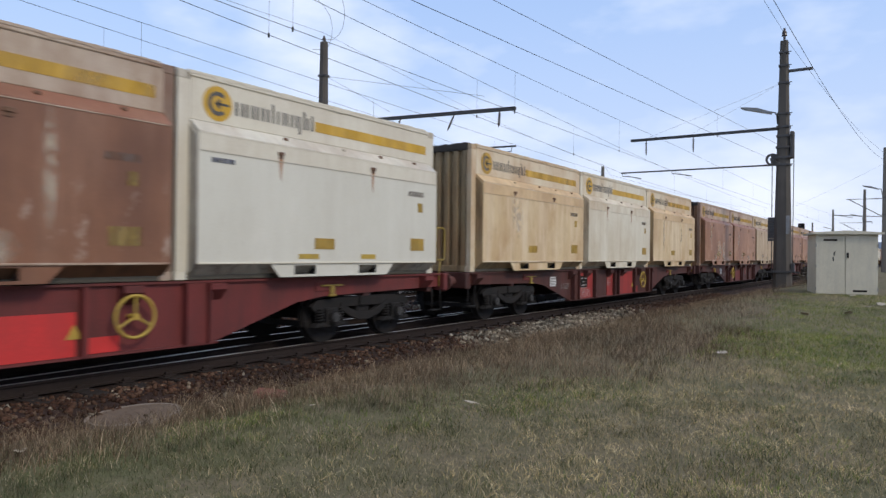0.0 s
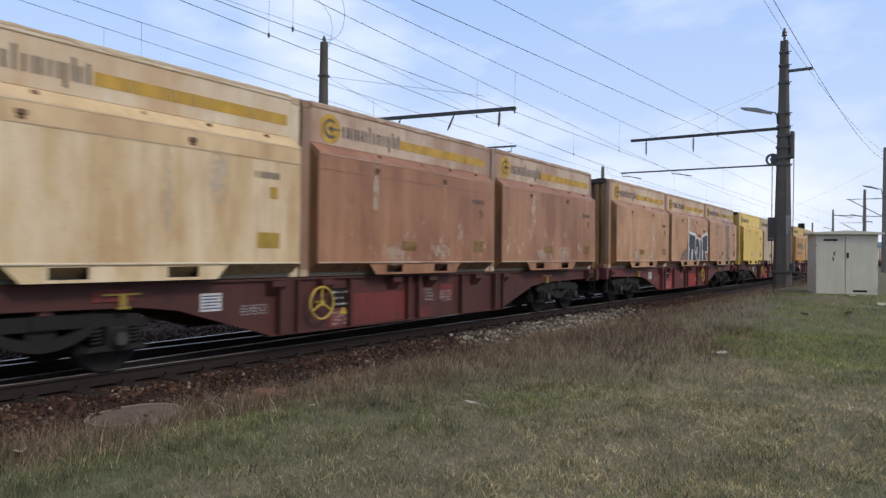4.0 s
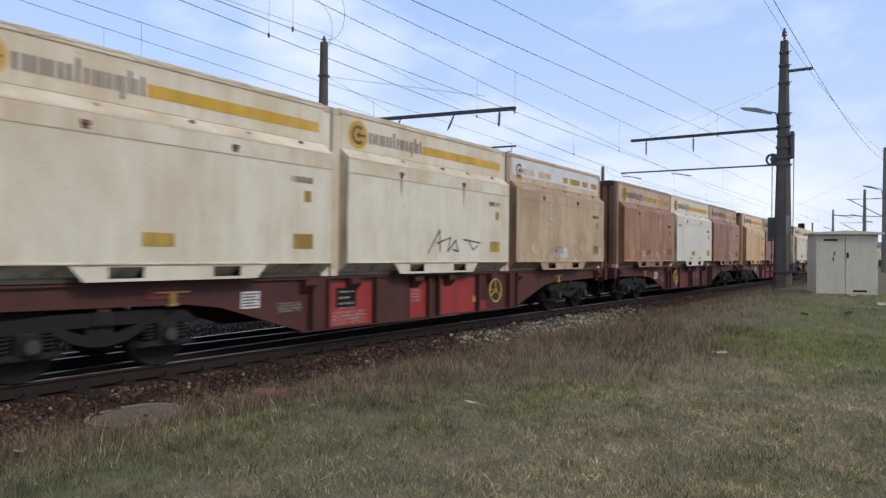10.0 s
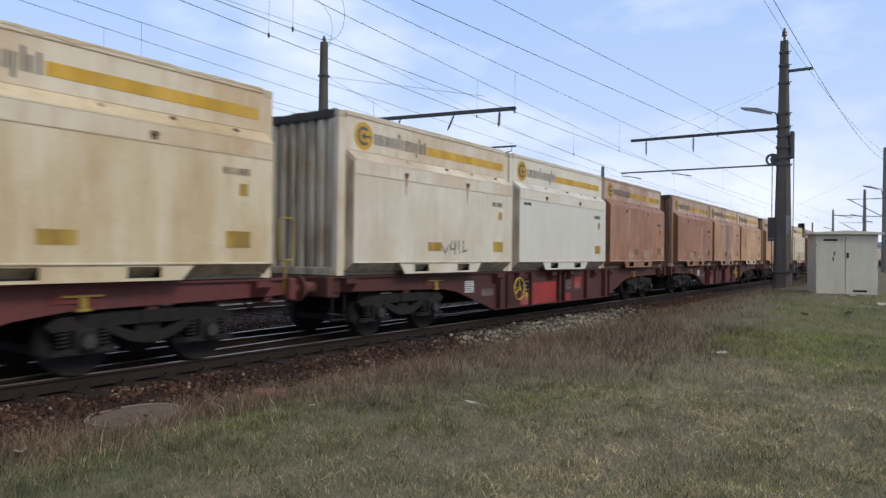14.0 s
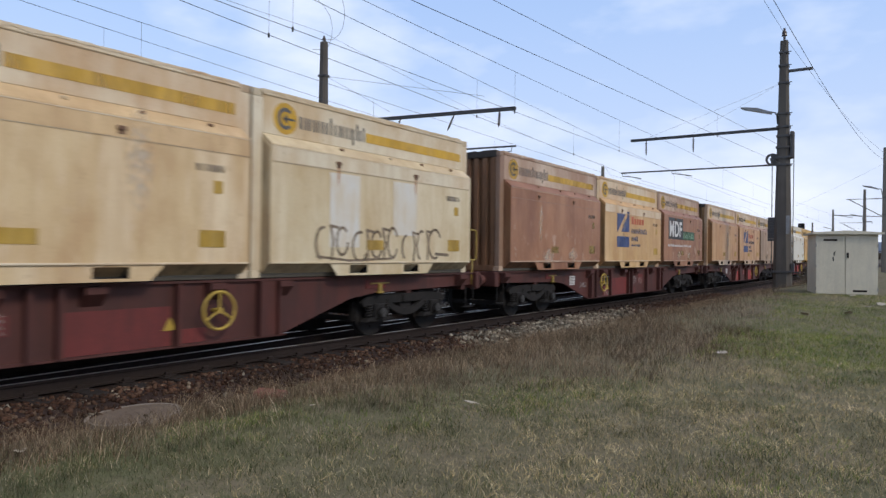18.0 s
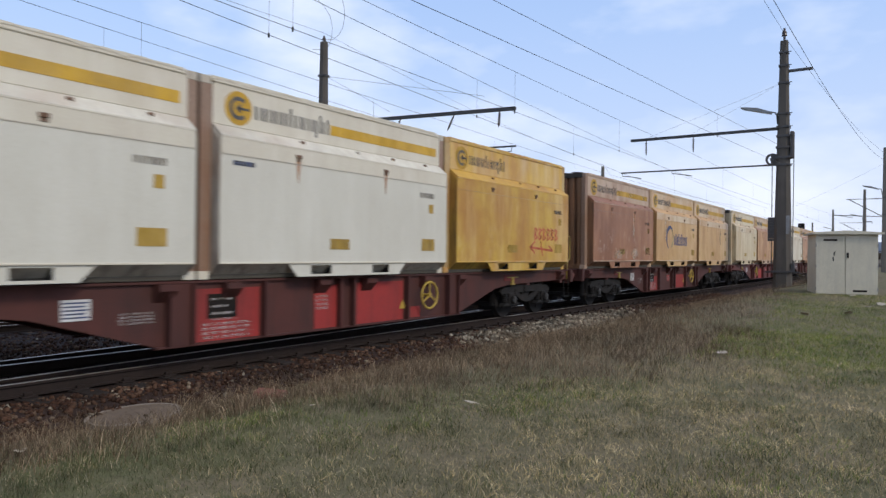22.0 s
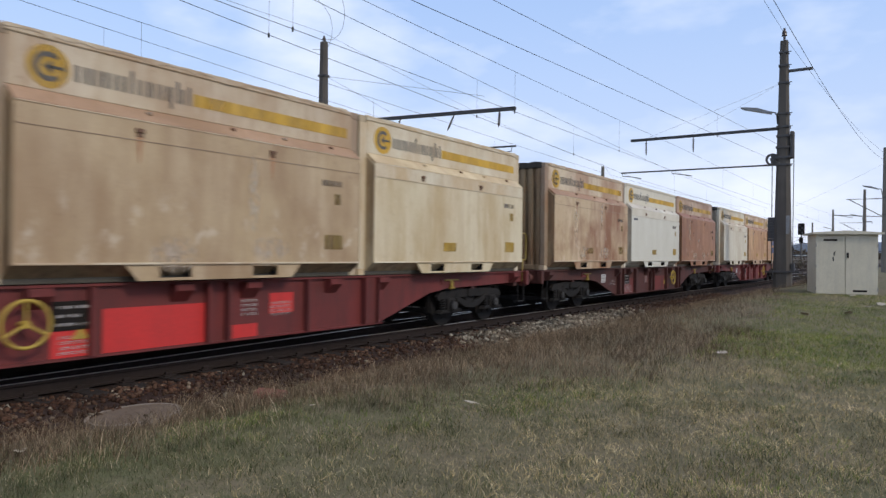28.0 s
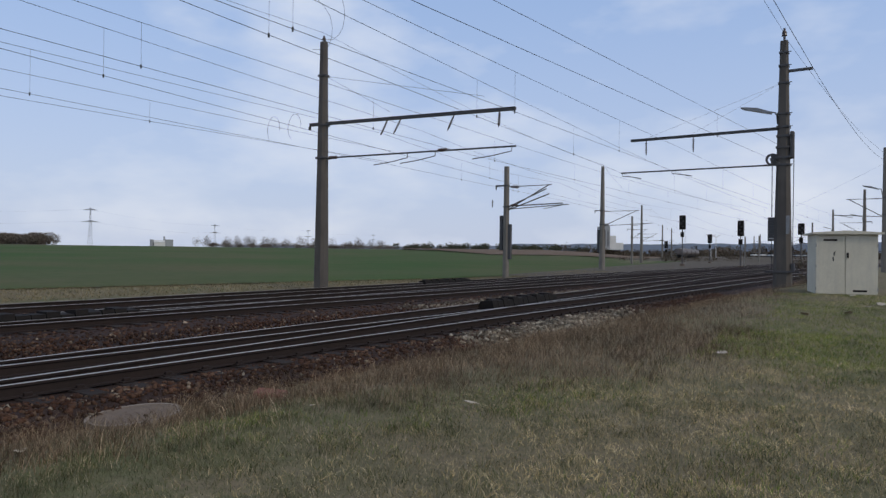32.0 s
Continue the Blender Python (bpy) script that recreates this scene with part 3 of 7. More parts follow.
# ---- masts and overhead line ----
def mast_at(name, x, y, base, height, w0, w1, label, bands=(), material=None):
    """A tapered concrete mast with steel clamps; returns the thing, its axes parallel to the world's."""
    c = thing(name, label, "mast", pose(x, y, base), group="catenary masts")
    g = Geo()
    for z, w in ((-0.5, w0), (height, w1)):
        e = w * 0.22
        h2 = w / 2
        g.v += [(-h2 + e, -h2, z), (h2 - e, -h2, z), (h2, -h2 + e, z), (h2, h2 - e, z), (h2 - e, h2, z), (-h2 + e, h2, z), (-h2, h2 - e, z), (-h2, -h2 + e, z)]
    g.f = [(7, 6, 5, 4, 3, 2, 1, 0), tuple(range(8, 16))] + [(i, (i + 1) % 8, 8 + (i + 1) % 8, 8 + i) for i in range(8)]
    part("shaft", g, material or M_CONCRETE, c)
    for z in bands:
        w = (w0 + (w1 - w0) * z / height) / 2 + 0.025
        b = part("clamp", Geo().box(-w, w, -w, w, z - 0.05, z + 0.05, 0.01), M_DARKSTEEL, c)
        part("bolt", Geo().cyl((w - 0.02, -w + 0.03, z), (w + 0.14, -w + 0.03, z), 0.02, n=6), M_DARKSTEEL, b)
    return c


def insulator(c, p, q, r=0.07, n=6, name="insulator"):
    """A string of porcelain sheds between two points."""
    p, q = Vector(p), Vector(q)
    g = Geo().cyl(p, q, r * 0.35, n=8)
    for i in range(n):
        a = p.lerp(q, 0.18 + 0.64 * i / (n - 1))
        g.cyl(a - (q - p).normalized() * 0.018, a + (q - p).normalized() * 0.018, r, r * 0.5, n=10)
    return part(name, g, M_INSUL, c)


def lamp_on(c, z, reach, along, drop=0.12):
    """A flat road-lamp head on a curved bracket, reaching out from the mast."""
    g = Geo().tube([(-0.25, -0.15, z - 0.55), (-0.28, -0.18, z - 0.1), (-0.36, -0.22, z + 0.02), (-0.55, -0.28, z + 0.06)], 0.035, 8)
    part("lamp_bracket", g, M_DARKSTEEL, c)
    head = Geo().prism([(-reach, 0.36), (-reach, 0.42), (-reach * 0.6, 0.31), (-0.5, 0.05), (-0.5, -0.05), (-reach * 0.7, 0.20)], "y", -0.16, 0.16)
    lh = part("lamp_head", head, M_GALV, c, "pale grey lamp head", m=pose(0, -0.28, z))
    part("lamp_glass", Geo().prism([(-reach * 0.95, 0.325), (-0.62, 0.0), (-0.62, -0.025), (-reach * 0.95, 0.30)], "y", -0.13, 0.13), M_DECAL, lh)


# the tall anchor mast on the near side
RX, RY, RZ = -5.56, 37.43, 0.18
am = mast_at("anchor_mast", RX, RY, RZ, 11.98, 0.84, 0.34, "tall tapered grey concrete anchor mast with cantilevers, lamp and tension weights", (0.68, 5.9, 6.25, 6.75, 7.3, 7.75, 8.4, 9.9, 10.75, 11.4))
part("pin_insulator", Geo().cyl((0, 0, 11.98), (0, 0, 12.62), 0.05, n=8).cyl((0, 0, 12.24), (0, 0, 12.36), 0.13, 0.1, n=10).cyl((0, 0, 12.38), (0, 0, 12.5), 0.12, 0.07, n=10), M_INSUL, am)
up = part("upper_arm", Geo().box(-7.65, -0.2, -0.06, 0.06, 7.64, 7.76, 0.01).box(-7.65, -0.2, -0.085, 0.085, 7.755, 7.775), M_DARKSTEEL, am, "dark steel cantilever beam")
for x in (-4.3, -6.8):
    insulator(up, (x, 0, 7.64), (x, 0, 6.86))
part("stay_rod", Geo().tube([(-0.2, 0, 9.9), (-4.4, 0, 7.8)], 0.005, 5).tube([(-0.2, 0, 9.9), (-6.7, 0, 7.8)], 0.005, 5), M_DARKSTEEL, am)
lo = part("lower_arm", Geo().tube([(-0.25, 0, 5.93), (-8.2, 0, 5.96)], 0.04, 8), M_DARKSTEEL, am, "slim registration tube")
for x in (-5.4, -8.1):
    part("steady_arm", Geo().tube([(x, 0, 5.96), (x, 0, 5.78), (x + 0.5, 0, 5.72), (x + 1.05, 0, 5.60)], 0.022, 6), M_DARKSTEEL, lo)
insulator(lo, (-0.35, 0, 5.93), (-0.95, 0, 5.93), 0.075)
lamp_on(am, 8.45, 1.9, 0)
part("side_arm", Geo().box(0.18, 1.25, -0.07, 0.07, 10.42, 10.54, 0.01), M_DARKSTEEL, am)
wheel = part("tension_wheel", Geo().disc((-0.5, -0.08, 6.2), "y", 0.3, 0.1, 24, 0.2).disc((-0.5, -0.06, 6.2), "y", 0.1, 0.06, 12), M_DARKSTEEL, am)
part("wheel_bracket", Geo().box(-0.55, -0.2, -0.1, 0.02, 5.95, 6.45, 0.02), M_DARKSTEEL, am)
part("tension_rod", Geo().tube([(-0.5, 0, 6.0), (-0.5, 0, 3.35)], 0.022, 6).tube([(-0.5, 0, 2.2), (-0.5, 0, 0.65)], 0.022, 6).box(-0.8, 0.75, -0.03, 0.03, 0.62, 0.70), M_DARKSTEEL, am)
for i in range(9):
    part("tension_weight", Geo().box(-0.66, -0.34, -0.16, 0.16, 2.18 + 0.13 * i, 2.30 + 0.13 * i, 0.012), M_DARKSTEEL, am)
part("switch_rod", Geo().tube([(0.5, -0.2, 7.4), (0.46, -0.2, 0.9)], 0.02, 6).box(0.40, 0.55, -0.28, -0.12, 0.7, 1.1, 0.01), M_DARKSTEEL, am)
part("switch_gear", Geo().box(0.32, 0.48, -0.25, 0.1, 6.2, 7.5, 0.03), M_DARKSTEEL, am)
part("notice_plate", Geo().box(0.2, 0.36, -0.44, -0.42, 2.5, 3.4), M_GALV, am)

# the mast across the tracks
LX, LY, LZ = -24.87, 25.38, -0.16
lm = mast_at("catenary_mast", LX, LY, LZ, 12.3, 0.66, 0.34, "tall tapered grey concrete catenary mast on the field side", (6.45, 8.1, 10.6))
lm.matrix_basis = pose(LX, LY, LZ, 0, 0, 6)
part("pin_insulator", Geo().cyl((0, 0, 12.3), (0, 0, 12.62), 0.05, n=8).cyl((0, 0, 12.42), (0, 0, 12.52), 0.1, 0.08, n=10), M_INSUL, lm)
up = part("upper_arm", Geo().box(-0.95, 10.35, -0.07, 0.07, 8.0, 8.13, 0.012).box(-0.95, 10.35, -0.09, 0.09, 8.13, 8.15).box(-1.0, -0.9, -0.05, 0.05, 7.82, 8.0), M_DARKSTEEL, lm, "dark steel cantilever beam", m=pose(0, 0, 0.1, 0, 0.8, 0))
for x, q in ((3.75, -0.5), (4.5, -0.55), (7.35, -0.45), (9.6, 0.0)):
    insulator(up, (x, 0, 8.0), (x + q * 0.6, -0.1, 7.3), 0.08)
lo = part("lower_arm", Geo().tube([(0.3, 0, 6.45), (10.5, 0, 6.4)], 0.04, 8), M_DARKSTEEL, lm, "slim registration tube")
insulator(lo, (0.35, 0, 6.45), (1.0, 0, 6.45), 0.09)
insulator(lo, (6.6, 0, 6.45), (7.2, 0, 6.45), 0.09)
for x in (5.0, 6.5, 10.3):
    part("steady_arm", Geo().tube([(x, 0, 6.45), (x, 0, 6.2), (x - 0.9, 0, 6.05), (x - 1.9, 0, 5.95)], 0.022, 6), M_DARKSTEEL, lo)

# masts farther along
far_masts = [(-27.4, 48.78, 8.93, 0.46, 0.36, 6.0), (-32.7, 82.55, 12.9, 0.7, 0.34, 7.0), (-50.27, 143.6, 10.1, 0.45, 0.35, 5.0), (-57.8, 172.1, 14.5, 0.75, 0.35, 6.0),
             (-75.9, 248.5, 13.0, 0.6, 0.35, 6.0), (-85.6, 292.7, 13.5, 0.6, 0.35, 6.0), (-26.8, 234.8, 12.5, 0.7, 0.4, -6.0), (-2.9, 80.8, 12.3, 0.6, 0.34, -5.0),
             (-7.0, 122.5, 12.3, 0.65, 0.34, -5.0), (-15.4, 169.0, 12.3, 0.6, 0.34, -5.0), (-47.3, 267.0, 9.5, 0.5, 0.35, 5.0), (-34.0, 175.0, 6.6, 0.3, 0.25, 4.0),
             (-58.0, 330.0, 12.0, 0.6, 0.35, 6.0), (-66.0, 360.0, 12.0, 0.6, 0.35, 6.0), (-38.0, 300.0, 12.0, 0.6, 0.35, -6.0), (-30.0, 210.0, 11.0, 0.6, 0.35, 6.0)]
for i, (x, y, hgt, w0, w1, arm) in enumerate(far_masts):
    z = terrain(x, y)
    fm = mast_at("catenary_mast", x, y, z, hgt, w0, w1, "tapered concrete catenary mast standing along the far tracks", (5.7, 7.4) if hgt > 8 else (), M_CONCRETE_LIT)
    sgn = 1 if arm > 0 else -1
    if hgt > 8:
        ua = part("upper_arm", Geo().tube([(0, 0, 5.4), (arm * 0.62, 0, 7.3), (arm * 0.66, 0, 7.3)], 0.04, 6).tube([(0, 0, 7.3), (arm * 0.62, 0, 7.3)], 0.03, 6), M_DARKSTEEL, fm)
        insulator(ua, (sgn * 0.3, 0, 7.3), (sgn * 1.1, 0, 7.3), 0.09)
        la = part("lower_arm", Geo().tube([(0, 0, 5.5), (arm * 0.9, 0, 5.75)], 0.035, 6).tube([(arm * 0.85, 0, 5.75), (arm * 0.55, 0, 5.45)], 0.025, 6), M_DARKSTEEL, fm)
        part("outrigger", Geo().box(-sgn * 1.0, 0, -0.05, 0.05, 7.35, 7.47).box(-sgn * 1.0, -sgn * 0.92, -0.04, 0.04, 7.1, 7.35), M_DARKSTEEL, fm)
    if i in (7, 8, 9):
        lamp_on(fm, 8.2, 1.9, 0)
    if i == 0:
        for x0_, z0_, x1_, z1_ in ((0.2, 5.7, 3.5, 7.0), (0.2, 5.45, 3.75, 6.6), (0.2, 5.75, 4.9, 5.85)):
            part("brace", Geo().tube([(x0_, 0, z0_), (x1_, 0, z1_)], 0.045, 6), M_DARKSTEEL, fm)
        insulator(fm, (0.3, 0, 5.78), (1.0, 0, 5.85), 0.1)
        insulator(fm, (0.3, 0, 7.3), (1.15, 0, 7.2), 0.1)
        insulator(fm, (-1.3, 0, 6.3), (-1.3, 0, 5.7), 0.08)
    if i in (0, 1):
        for sx in (-0.42, 0.34) if i == 0 else (-0.5,):
            part("tension_weight", Geo().box(sx - 0.13, sx + 0.13, -0.13, 0.13, 1.5 if sx > 0 else 2.2, 4.3 if sx > 0 else 5.0, 0.02), M_DARKSTEEL, fm)


def wire(c, name, pts, r=0.007):
    return part(name, Geo().tube(pts, r, 5), M_WIRE, c)


def sagged(a, b, sag, n=12):
    a, b = Vector(a), Vector(b)
    return [a.lerp(b, i / n) - Vector((0, 0, 4 * sag * (i / n) * (1 - i / n))) for i in range(n + 1)]


def overhead(spans, r=0.0065, first=9.2):
    """One track's line: for each span from support to support its carrying wire, contact wire and droppers."""
    c = thing("overhead_line", "thin dark contact wire hung from a carrying wire by droppers", "overhead line", group="overhead lines")
    for (xa, ya, ca, ma), (xb, yb, cb, mb), sag, step in spans:
        up_, dn = sagged((xa, ya, ma), (xb, yb, mb), sag), sagged((xa, ya, ca), (xb, yb, cb), 0.02)
        wire(c, "carrying_wire", up_, r)
        wire(c, "contact_wire", dn, r)
        y = first - step * math.floor((first - ya) / step)
        while y < yb - 1.5:
            f = (y - ya) / (yb - ya)
            y += step
            if f * (yb - ya) < 1.5:
                continue
            p, q = Vector((xa, ya, ma)).lerp(Vector((xb, yb, mb)), f), Vector((xa, ya, ca)).lerp(Vector((xb, yb, cb)), f)
            p.z -= 4 * sag * f * (1 - f)
            q.z -= 0.08 * f * (1 - f)
            part("dropper", Geo().tube([p, q], 0.0032, 4).cyl(q - Vector((0, 0, 0.05)), q + Vector((0, 0, 0.04)), 0.02, n=6), M_WIRE, c)
    return c


overhead([((-9.44, -24, 5.8, 7.2), (-10.18, 37.4, 5.8, 7.12), 0.2, 8.95), ((-10.18, 37.4, 5.8, 7.12), (-9.6, 98, 5.8, 7.2), 0.3, 9.0), ((-9.6, 98, 5.8, 7.2), (-9.8, 160, 5.8, 7.4), 0.5, 12.0), ((-9.8, 160, 5.8, 7.4), (-9.6, 225, 5.8, 7.4), 0.5, 20.0)])
overhead([((-7.68, -24, 5.8, 7.1), (-12.91, 37.4, 5.8, 7.08), 0.2, 8.95), ((-12.91, 37.4, 5.8, 7.08), (-14.2, 98, 5.8, 7.2), 0.3, 9.0), ((-14.2, 98, 5.8, 7.2), (-15.5, 160, 5.8, 7.4), 0.5, 12.0), ((-15.5, 160, 5.8, 7.4), (-17, 225, 5.8, 7.4), 0.5, 20.0)])
overhead([((-9.88, -24, 6.05, 6.8), (-5.62, 36.9, 6.12, 6.97), 0.08, 18.0)])
overhead([((-11.55, -40, 5.8, 6.9), (-15.9, 25.4, 5.8, 6.84), 0.08, 8.95), ((-15.9, 25.4, 5.8, 6.84), (-16.4, 84, 5.75, 7.2), 0.4, 9.0), ((-16.4, 84, 5.75, 7.2), (-18.5, 145, 5.75, 7.3), 0.5, 12.0), ((-18.5, 145, 5.75, 7.3), (-21, 205, 5.75, 7.3), 0.5, 20.0)])
overhead([((-9.42, -40, 5.8, 7.1), (-18.71, 25.4, 5.8, 7.12), 0.22, 8.95), ((-18.71, 25.4, 5.8, 7.12), (-21.8, 49, 5.8, 7.1), 0.2, 8.0), ((-21.8, 49, 5.8, 7.1), (-24, 84, 5.75, 7.2), 0.4, 9.0), ((-24, 84, 5.75, 7.2), (-34, 172, 5.75, 7.3), 0.5, 14.0)])
overhead([((-17.49, -40, 5.8, 7.1), (-20.94, 25.4, 5.8, 7.18), 0.2, 17.9), ((-20.94, 25.4, 5.8, 7.18), (-22.9, 49, 5.8, 7.1), 0.3, 8.0), ((-22.9, 49, 5.8, 7.1), (-27, 84, 5.75, 7.2), 0.45, 9.0), ((-27, 84, 5.75, 7.2), (-46, 172, 5.75, 7.3), 0.5, 14.0)])
overhead([((-22.68, -40, 5.8, 7.6), (-20.48, 25.4, 5.8, 6.33), 0.15, 18.0)], first=13.3)
fd = thing("feeder_line", "bare dark feeder cables strung from mast top to mast top", "cable", group="feeder lines")
wire(fd, "cable", sagged((-24.3, -36, 12.9), (-24.87, 25.38, 12.62), 0.65), 0.008)
wire(fd, "cable", sagged((-24.87, 25.38, 12.62), (-32.7, 82.5, 12.9), 0.6), 0.008)
wire(fd, "cable", sagged((-32.7, 82.5, 12.9), (-57.8, 172, 14.2), 0.6), 0.012)
wire(fd, "stay", [(-24.7, 25.4, 10.4), (-20.6, 25.4, 8.2)], 0.008)
wire(fd, "stay", [(-24.7, 25.4, 10.4), (-15.4, 25.4, 8.3)], 0.008)
fr_ = thing("feeder_line", "bare dark feeder cables strung along the near masts", "cable", group="feeder lines")
wire(fr_, "cable", sagged((-4.1, -24, 10.9), (-4.32, 37.4, 10.72), 0.35), 0.012)
wire(fr_, "cable", sagged((-4.32, 37.4, 10.72), (-2.9, 80.8, 11.2), 0.7), 0.012)
wire(fr_, "cable", sagged((-4.9, -24, 12.6), (-5.56, 37.4, 12.55), 0.5), 0.008)
wire(fr_, "cable", sagged((-5.56, 37.4, 12.4), (-2.9, 80.8, 11.9), 0.6), 0.008)
wire(fr_, "cable", sagged((-2.9, 80.8, 11.0), (-15.0, 100.0, 7.6), 0.2), 0.006)
lp = thing("jumper_loop", "thin loops of cable hanging beside the mast", "cable", group="jumper loops")
wire(lp, "loop", [(-25.20, 24.90, 11.72), (-24.53, 24.90, 11.61), (-24.08, 24.90, 11.71), (-23.89, 24.90, 12.15), (-23.86, 24.90, 12.62), (-24.03, 24.90, 13.20), (-24.42, 24.90, 13.73), (-24.89, 24.90, 14.16), (-25.37, 24.90, 14.48)], 0.010)
wire(lp, "loop", [(-24.23, 24.90, 12.07), (-23.78, 24.90, 11.99), (-23.41, 24.90, 12.15), (-23.15, 24.90, 12.49), (-23.05, 24.90, 12.97), (-23.09, 24.90, 13.42), (-23.21, 24.90, 13.82), (-23.29, 24.90, 14.12)], 0.010)
for cx, cz in ((-26.52, 7.63), (-25.04, 7.61)):
    pts = [(cx - 0.55 * cos(a), 23.6 + 0.1 * cos(a), cz + 0.62 * sin(a)) for a in (radians(-60 + 250 * i / 16) for i in range(17))]
    wire(lp, "loop", pts, 0.009)


# ---- signals ----
def signal(x, y, hgt, wide, tall, lit=False):
    z = terrain(x, y)
    c = thing("railway_signal", "black-faced light signal on a slim grey post", "signal", pose(x, y, z), group="light signals")
    part("post", Geo().cyl((0, 0, -0.3), (0, 0, hgt - tall), 0.11, 0.09, n=10), M_DARKSTEEL, c)
    hd = part("signal_head", Geo().box(-wide / 2, wide / 2, -0.08, 0.12, hgt - tall, hgt, 0.06), M_COVER, c, "black rectangular signal board")
    for i in range(4):
        zz = hgt - tall * (0.2 + 0.2 * i)
        part("hood", Geo().cyl((wide * (0.16 if i % 2 else -0.16), -0.08, zz), (wide * (0.16 if i % 2 else -0.16), -0.3, zz), 0.13, 0.13, n=12), M_DARKSTEEL, hd)
    part("ladder", Geo().tube([(0.3, 0.15, 0), (0.25, 0.15, hgt - 0.4)], 0.02, 5).tube([(0.6, 0.15, 0), (0.55, 0.15, hgt - 0.4)], 0.02, 5), M_GALV, c)
    part("base", Geo().box(-0.35, 0.35, -0.3, 0.3, -0.4, 0.5, 0.04), M_SLAB, c)
    part("relay_box", Geo().box(-0.3, 0.3, -0.2, 0.1, hgt - tall - 1.4, hgt - tall - 0.5, 0.03), M_COVER, c)
    return c


signal(-36.3, 130.9, 9.4, 1.15, 2.6)
signal(-24.6, 122.9, 8.0, 1.0, 2.6)
signal(-16.5, 129.9, 7.7, 1.0, 1.9)
signal(-48.0, 200.0, 8.0, 1.2, 2.4)
signal(-72.0, 240.0, 7.0, 1.2, 2.4)
signal(-40.0, 290.0, 6.0, 1.3, 2.2)

# ---- equipment hut ----
hut = thing("equipment_hut", "pale grey metal equipment hut with double doors on the meadow", "hut", pose(-3.33, 30.05, 0.14, 0, 0, 15.4))
HW, HD, HH = 2.13, 1.9, 2.32
part("body", Geo().box(0.02, HW - 0.02, 0.03, HD, 0.0, HH, 0.015), M_HUT, hut)
for i, (a, b) in enumerate(((0.03, 1.005), (1.03, HW - 0.03))):
    dr = part("door", Geo().box(a, b, -0.012, 0.028, 0.05, HH - 0.06, 0.008), M_HUT, hut)
    vz = (HH - 0.22, 0.18)[i]
    vent = part("vent", Geo().box(a + 0.25, a + 0.72, -0.018, -0.012, vz - 0.035, vz + 0.035), M_COVER, dr, "dark louvre")
    for zz in (0.25, 1.1, 1.9):
        part("hinge", Geo().cyl((a if i == 0 else b, -0.02, zz - 0.06), (a if i == 0 else b, -0.02, zz + 0.06), 0.015, n=8), M_GALV, dr)
    if i == 1:
        part("handle", Geo().box(a + 0.04, a + 0.10, -0.05, -0.012, 1.42, 1.62, 0.008), M_COVER, dr, "black handle")
    else:
        part("graffiti_mark", Geo().prism([(0.62, 1.50), (0.66, 1.50), (0.69, 1.70), (0.62, 1.62)], "y", -0.015, -0.0125).prism([(0.60, 1.28), (0.64, 1.30), (0.63, 1.46), (0.58, 1.44)], "y", -0.015, -0.0125), M_BLACK, dr, "small black paint marks")
part("roof", Geo().prism([(-0.12, HH), (HW + 0.15, HH), (HW + 0.15, HH + 0.07), (HW / 2, HH + 0.14), (-0.12, HH + 0.07)], "y", -0.16, HD + 0.12), M_HUT, hut, "flat overhanging sheet roof")
for y in (0.5, 1.25):
    part("side_louvre", Geo().box(HW - 0.022, HW - 0.008, y, y + 0.28, 1.45, 1.9), M_COVER, hut, "dark louvre")
part("plinth", Geo().box(-0.05, HW + 0.05, -0.03, HD + 0.05, -0.3, 0.04, 0.02), M_SLAB, hut)

# ---- lid, litter and marks in the meadow ----
lid = thing("manhole_lid", "round weathered concrete manhole lid lying in dry grass", "manhole", pose(-7.22, 4.46, -0.30, 3, -2, 0))
part("rim", Geo().disc((0, 0, -0.1), "z", 0.50, 0.125, 40, 0.455), weathered("lid_rim_concrete", (0.27, 0.225, 0.185), (0.19, 0.155, 0.125), (0.13, 0.105, 0.085), 0.95, 0.6, 0.3, size=4, relief=0.5, shine=0.1), lid)
part("plate", Geo().disc((0, 0, -0.1), "z", 0.453, 0.118, 40), M_SLAB, lid)
part("lifting_eye", Geo().tube([(0.2, 0, 0.01), (0.2, 0, 0.035), (0.26, 0, 0.035), (0.26, 0, 0.01)], 0.01, 6), M_RAIL, lid)
slab = tagged(part("broken_slab", Geo().box(-0.2, 0.2, -0.12, 0.12, -0.05, 0.03, 0.02), weathered("red_clay", (0.22, 0.08, 0.055), (0.16, 0.06, 0.045), (0.12, 0.06, 0.05), 0.9, 0.5, 0.3, size=4), m=pose(-6.9, 6.15, -0.28, 5, 4, 30)), "flat piece of red clay slab lying on the ballast", "slab")
rl = random.Random(9)
M_SCRAP = weathered("weathered_paper", (0.44, 0.38, 0.29), (0.32, 0.26, 0.19), (0.25, 0.2, 0.15), 0.8, 0.6, 0.4, size=8)
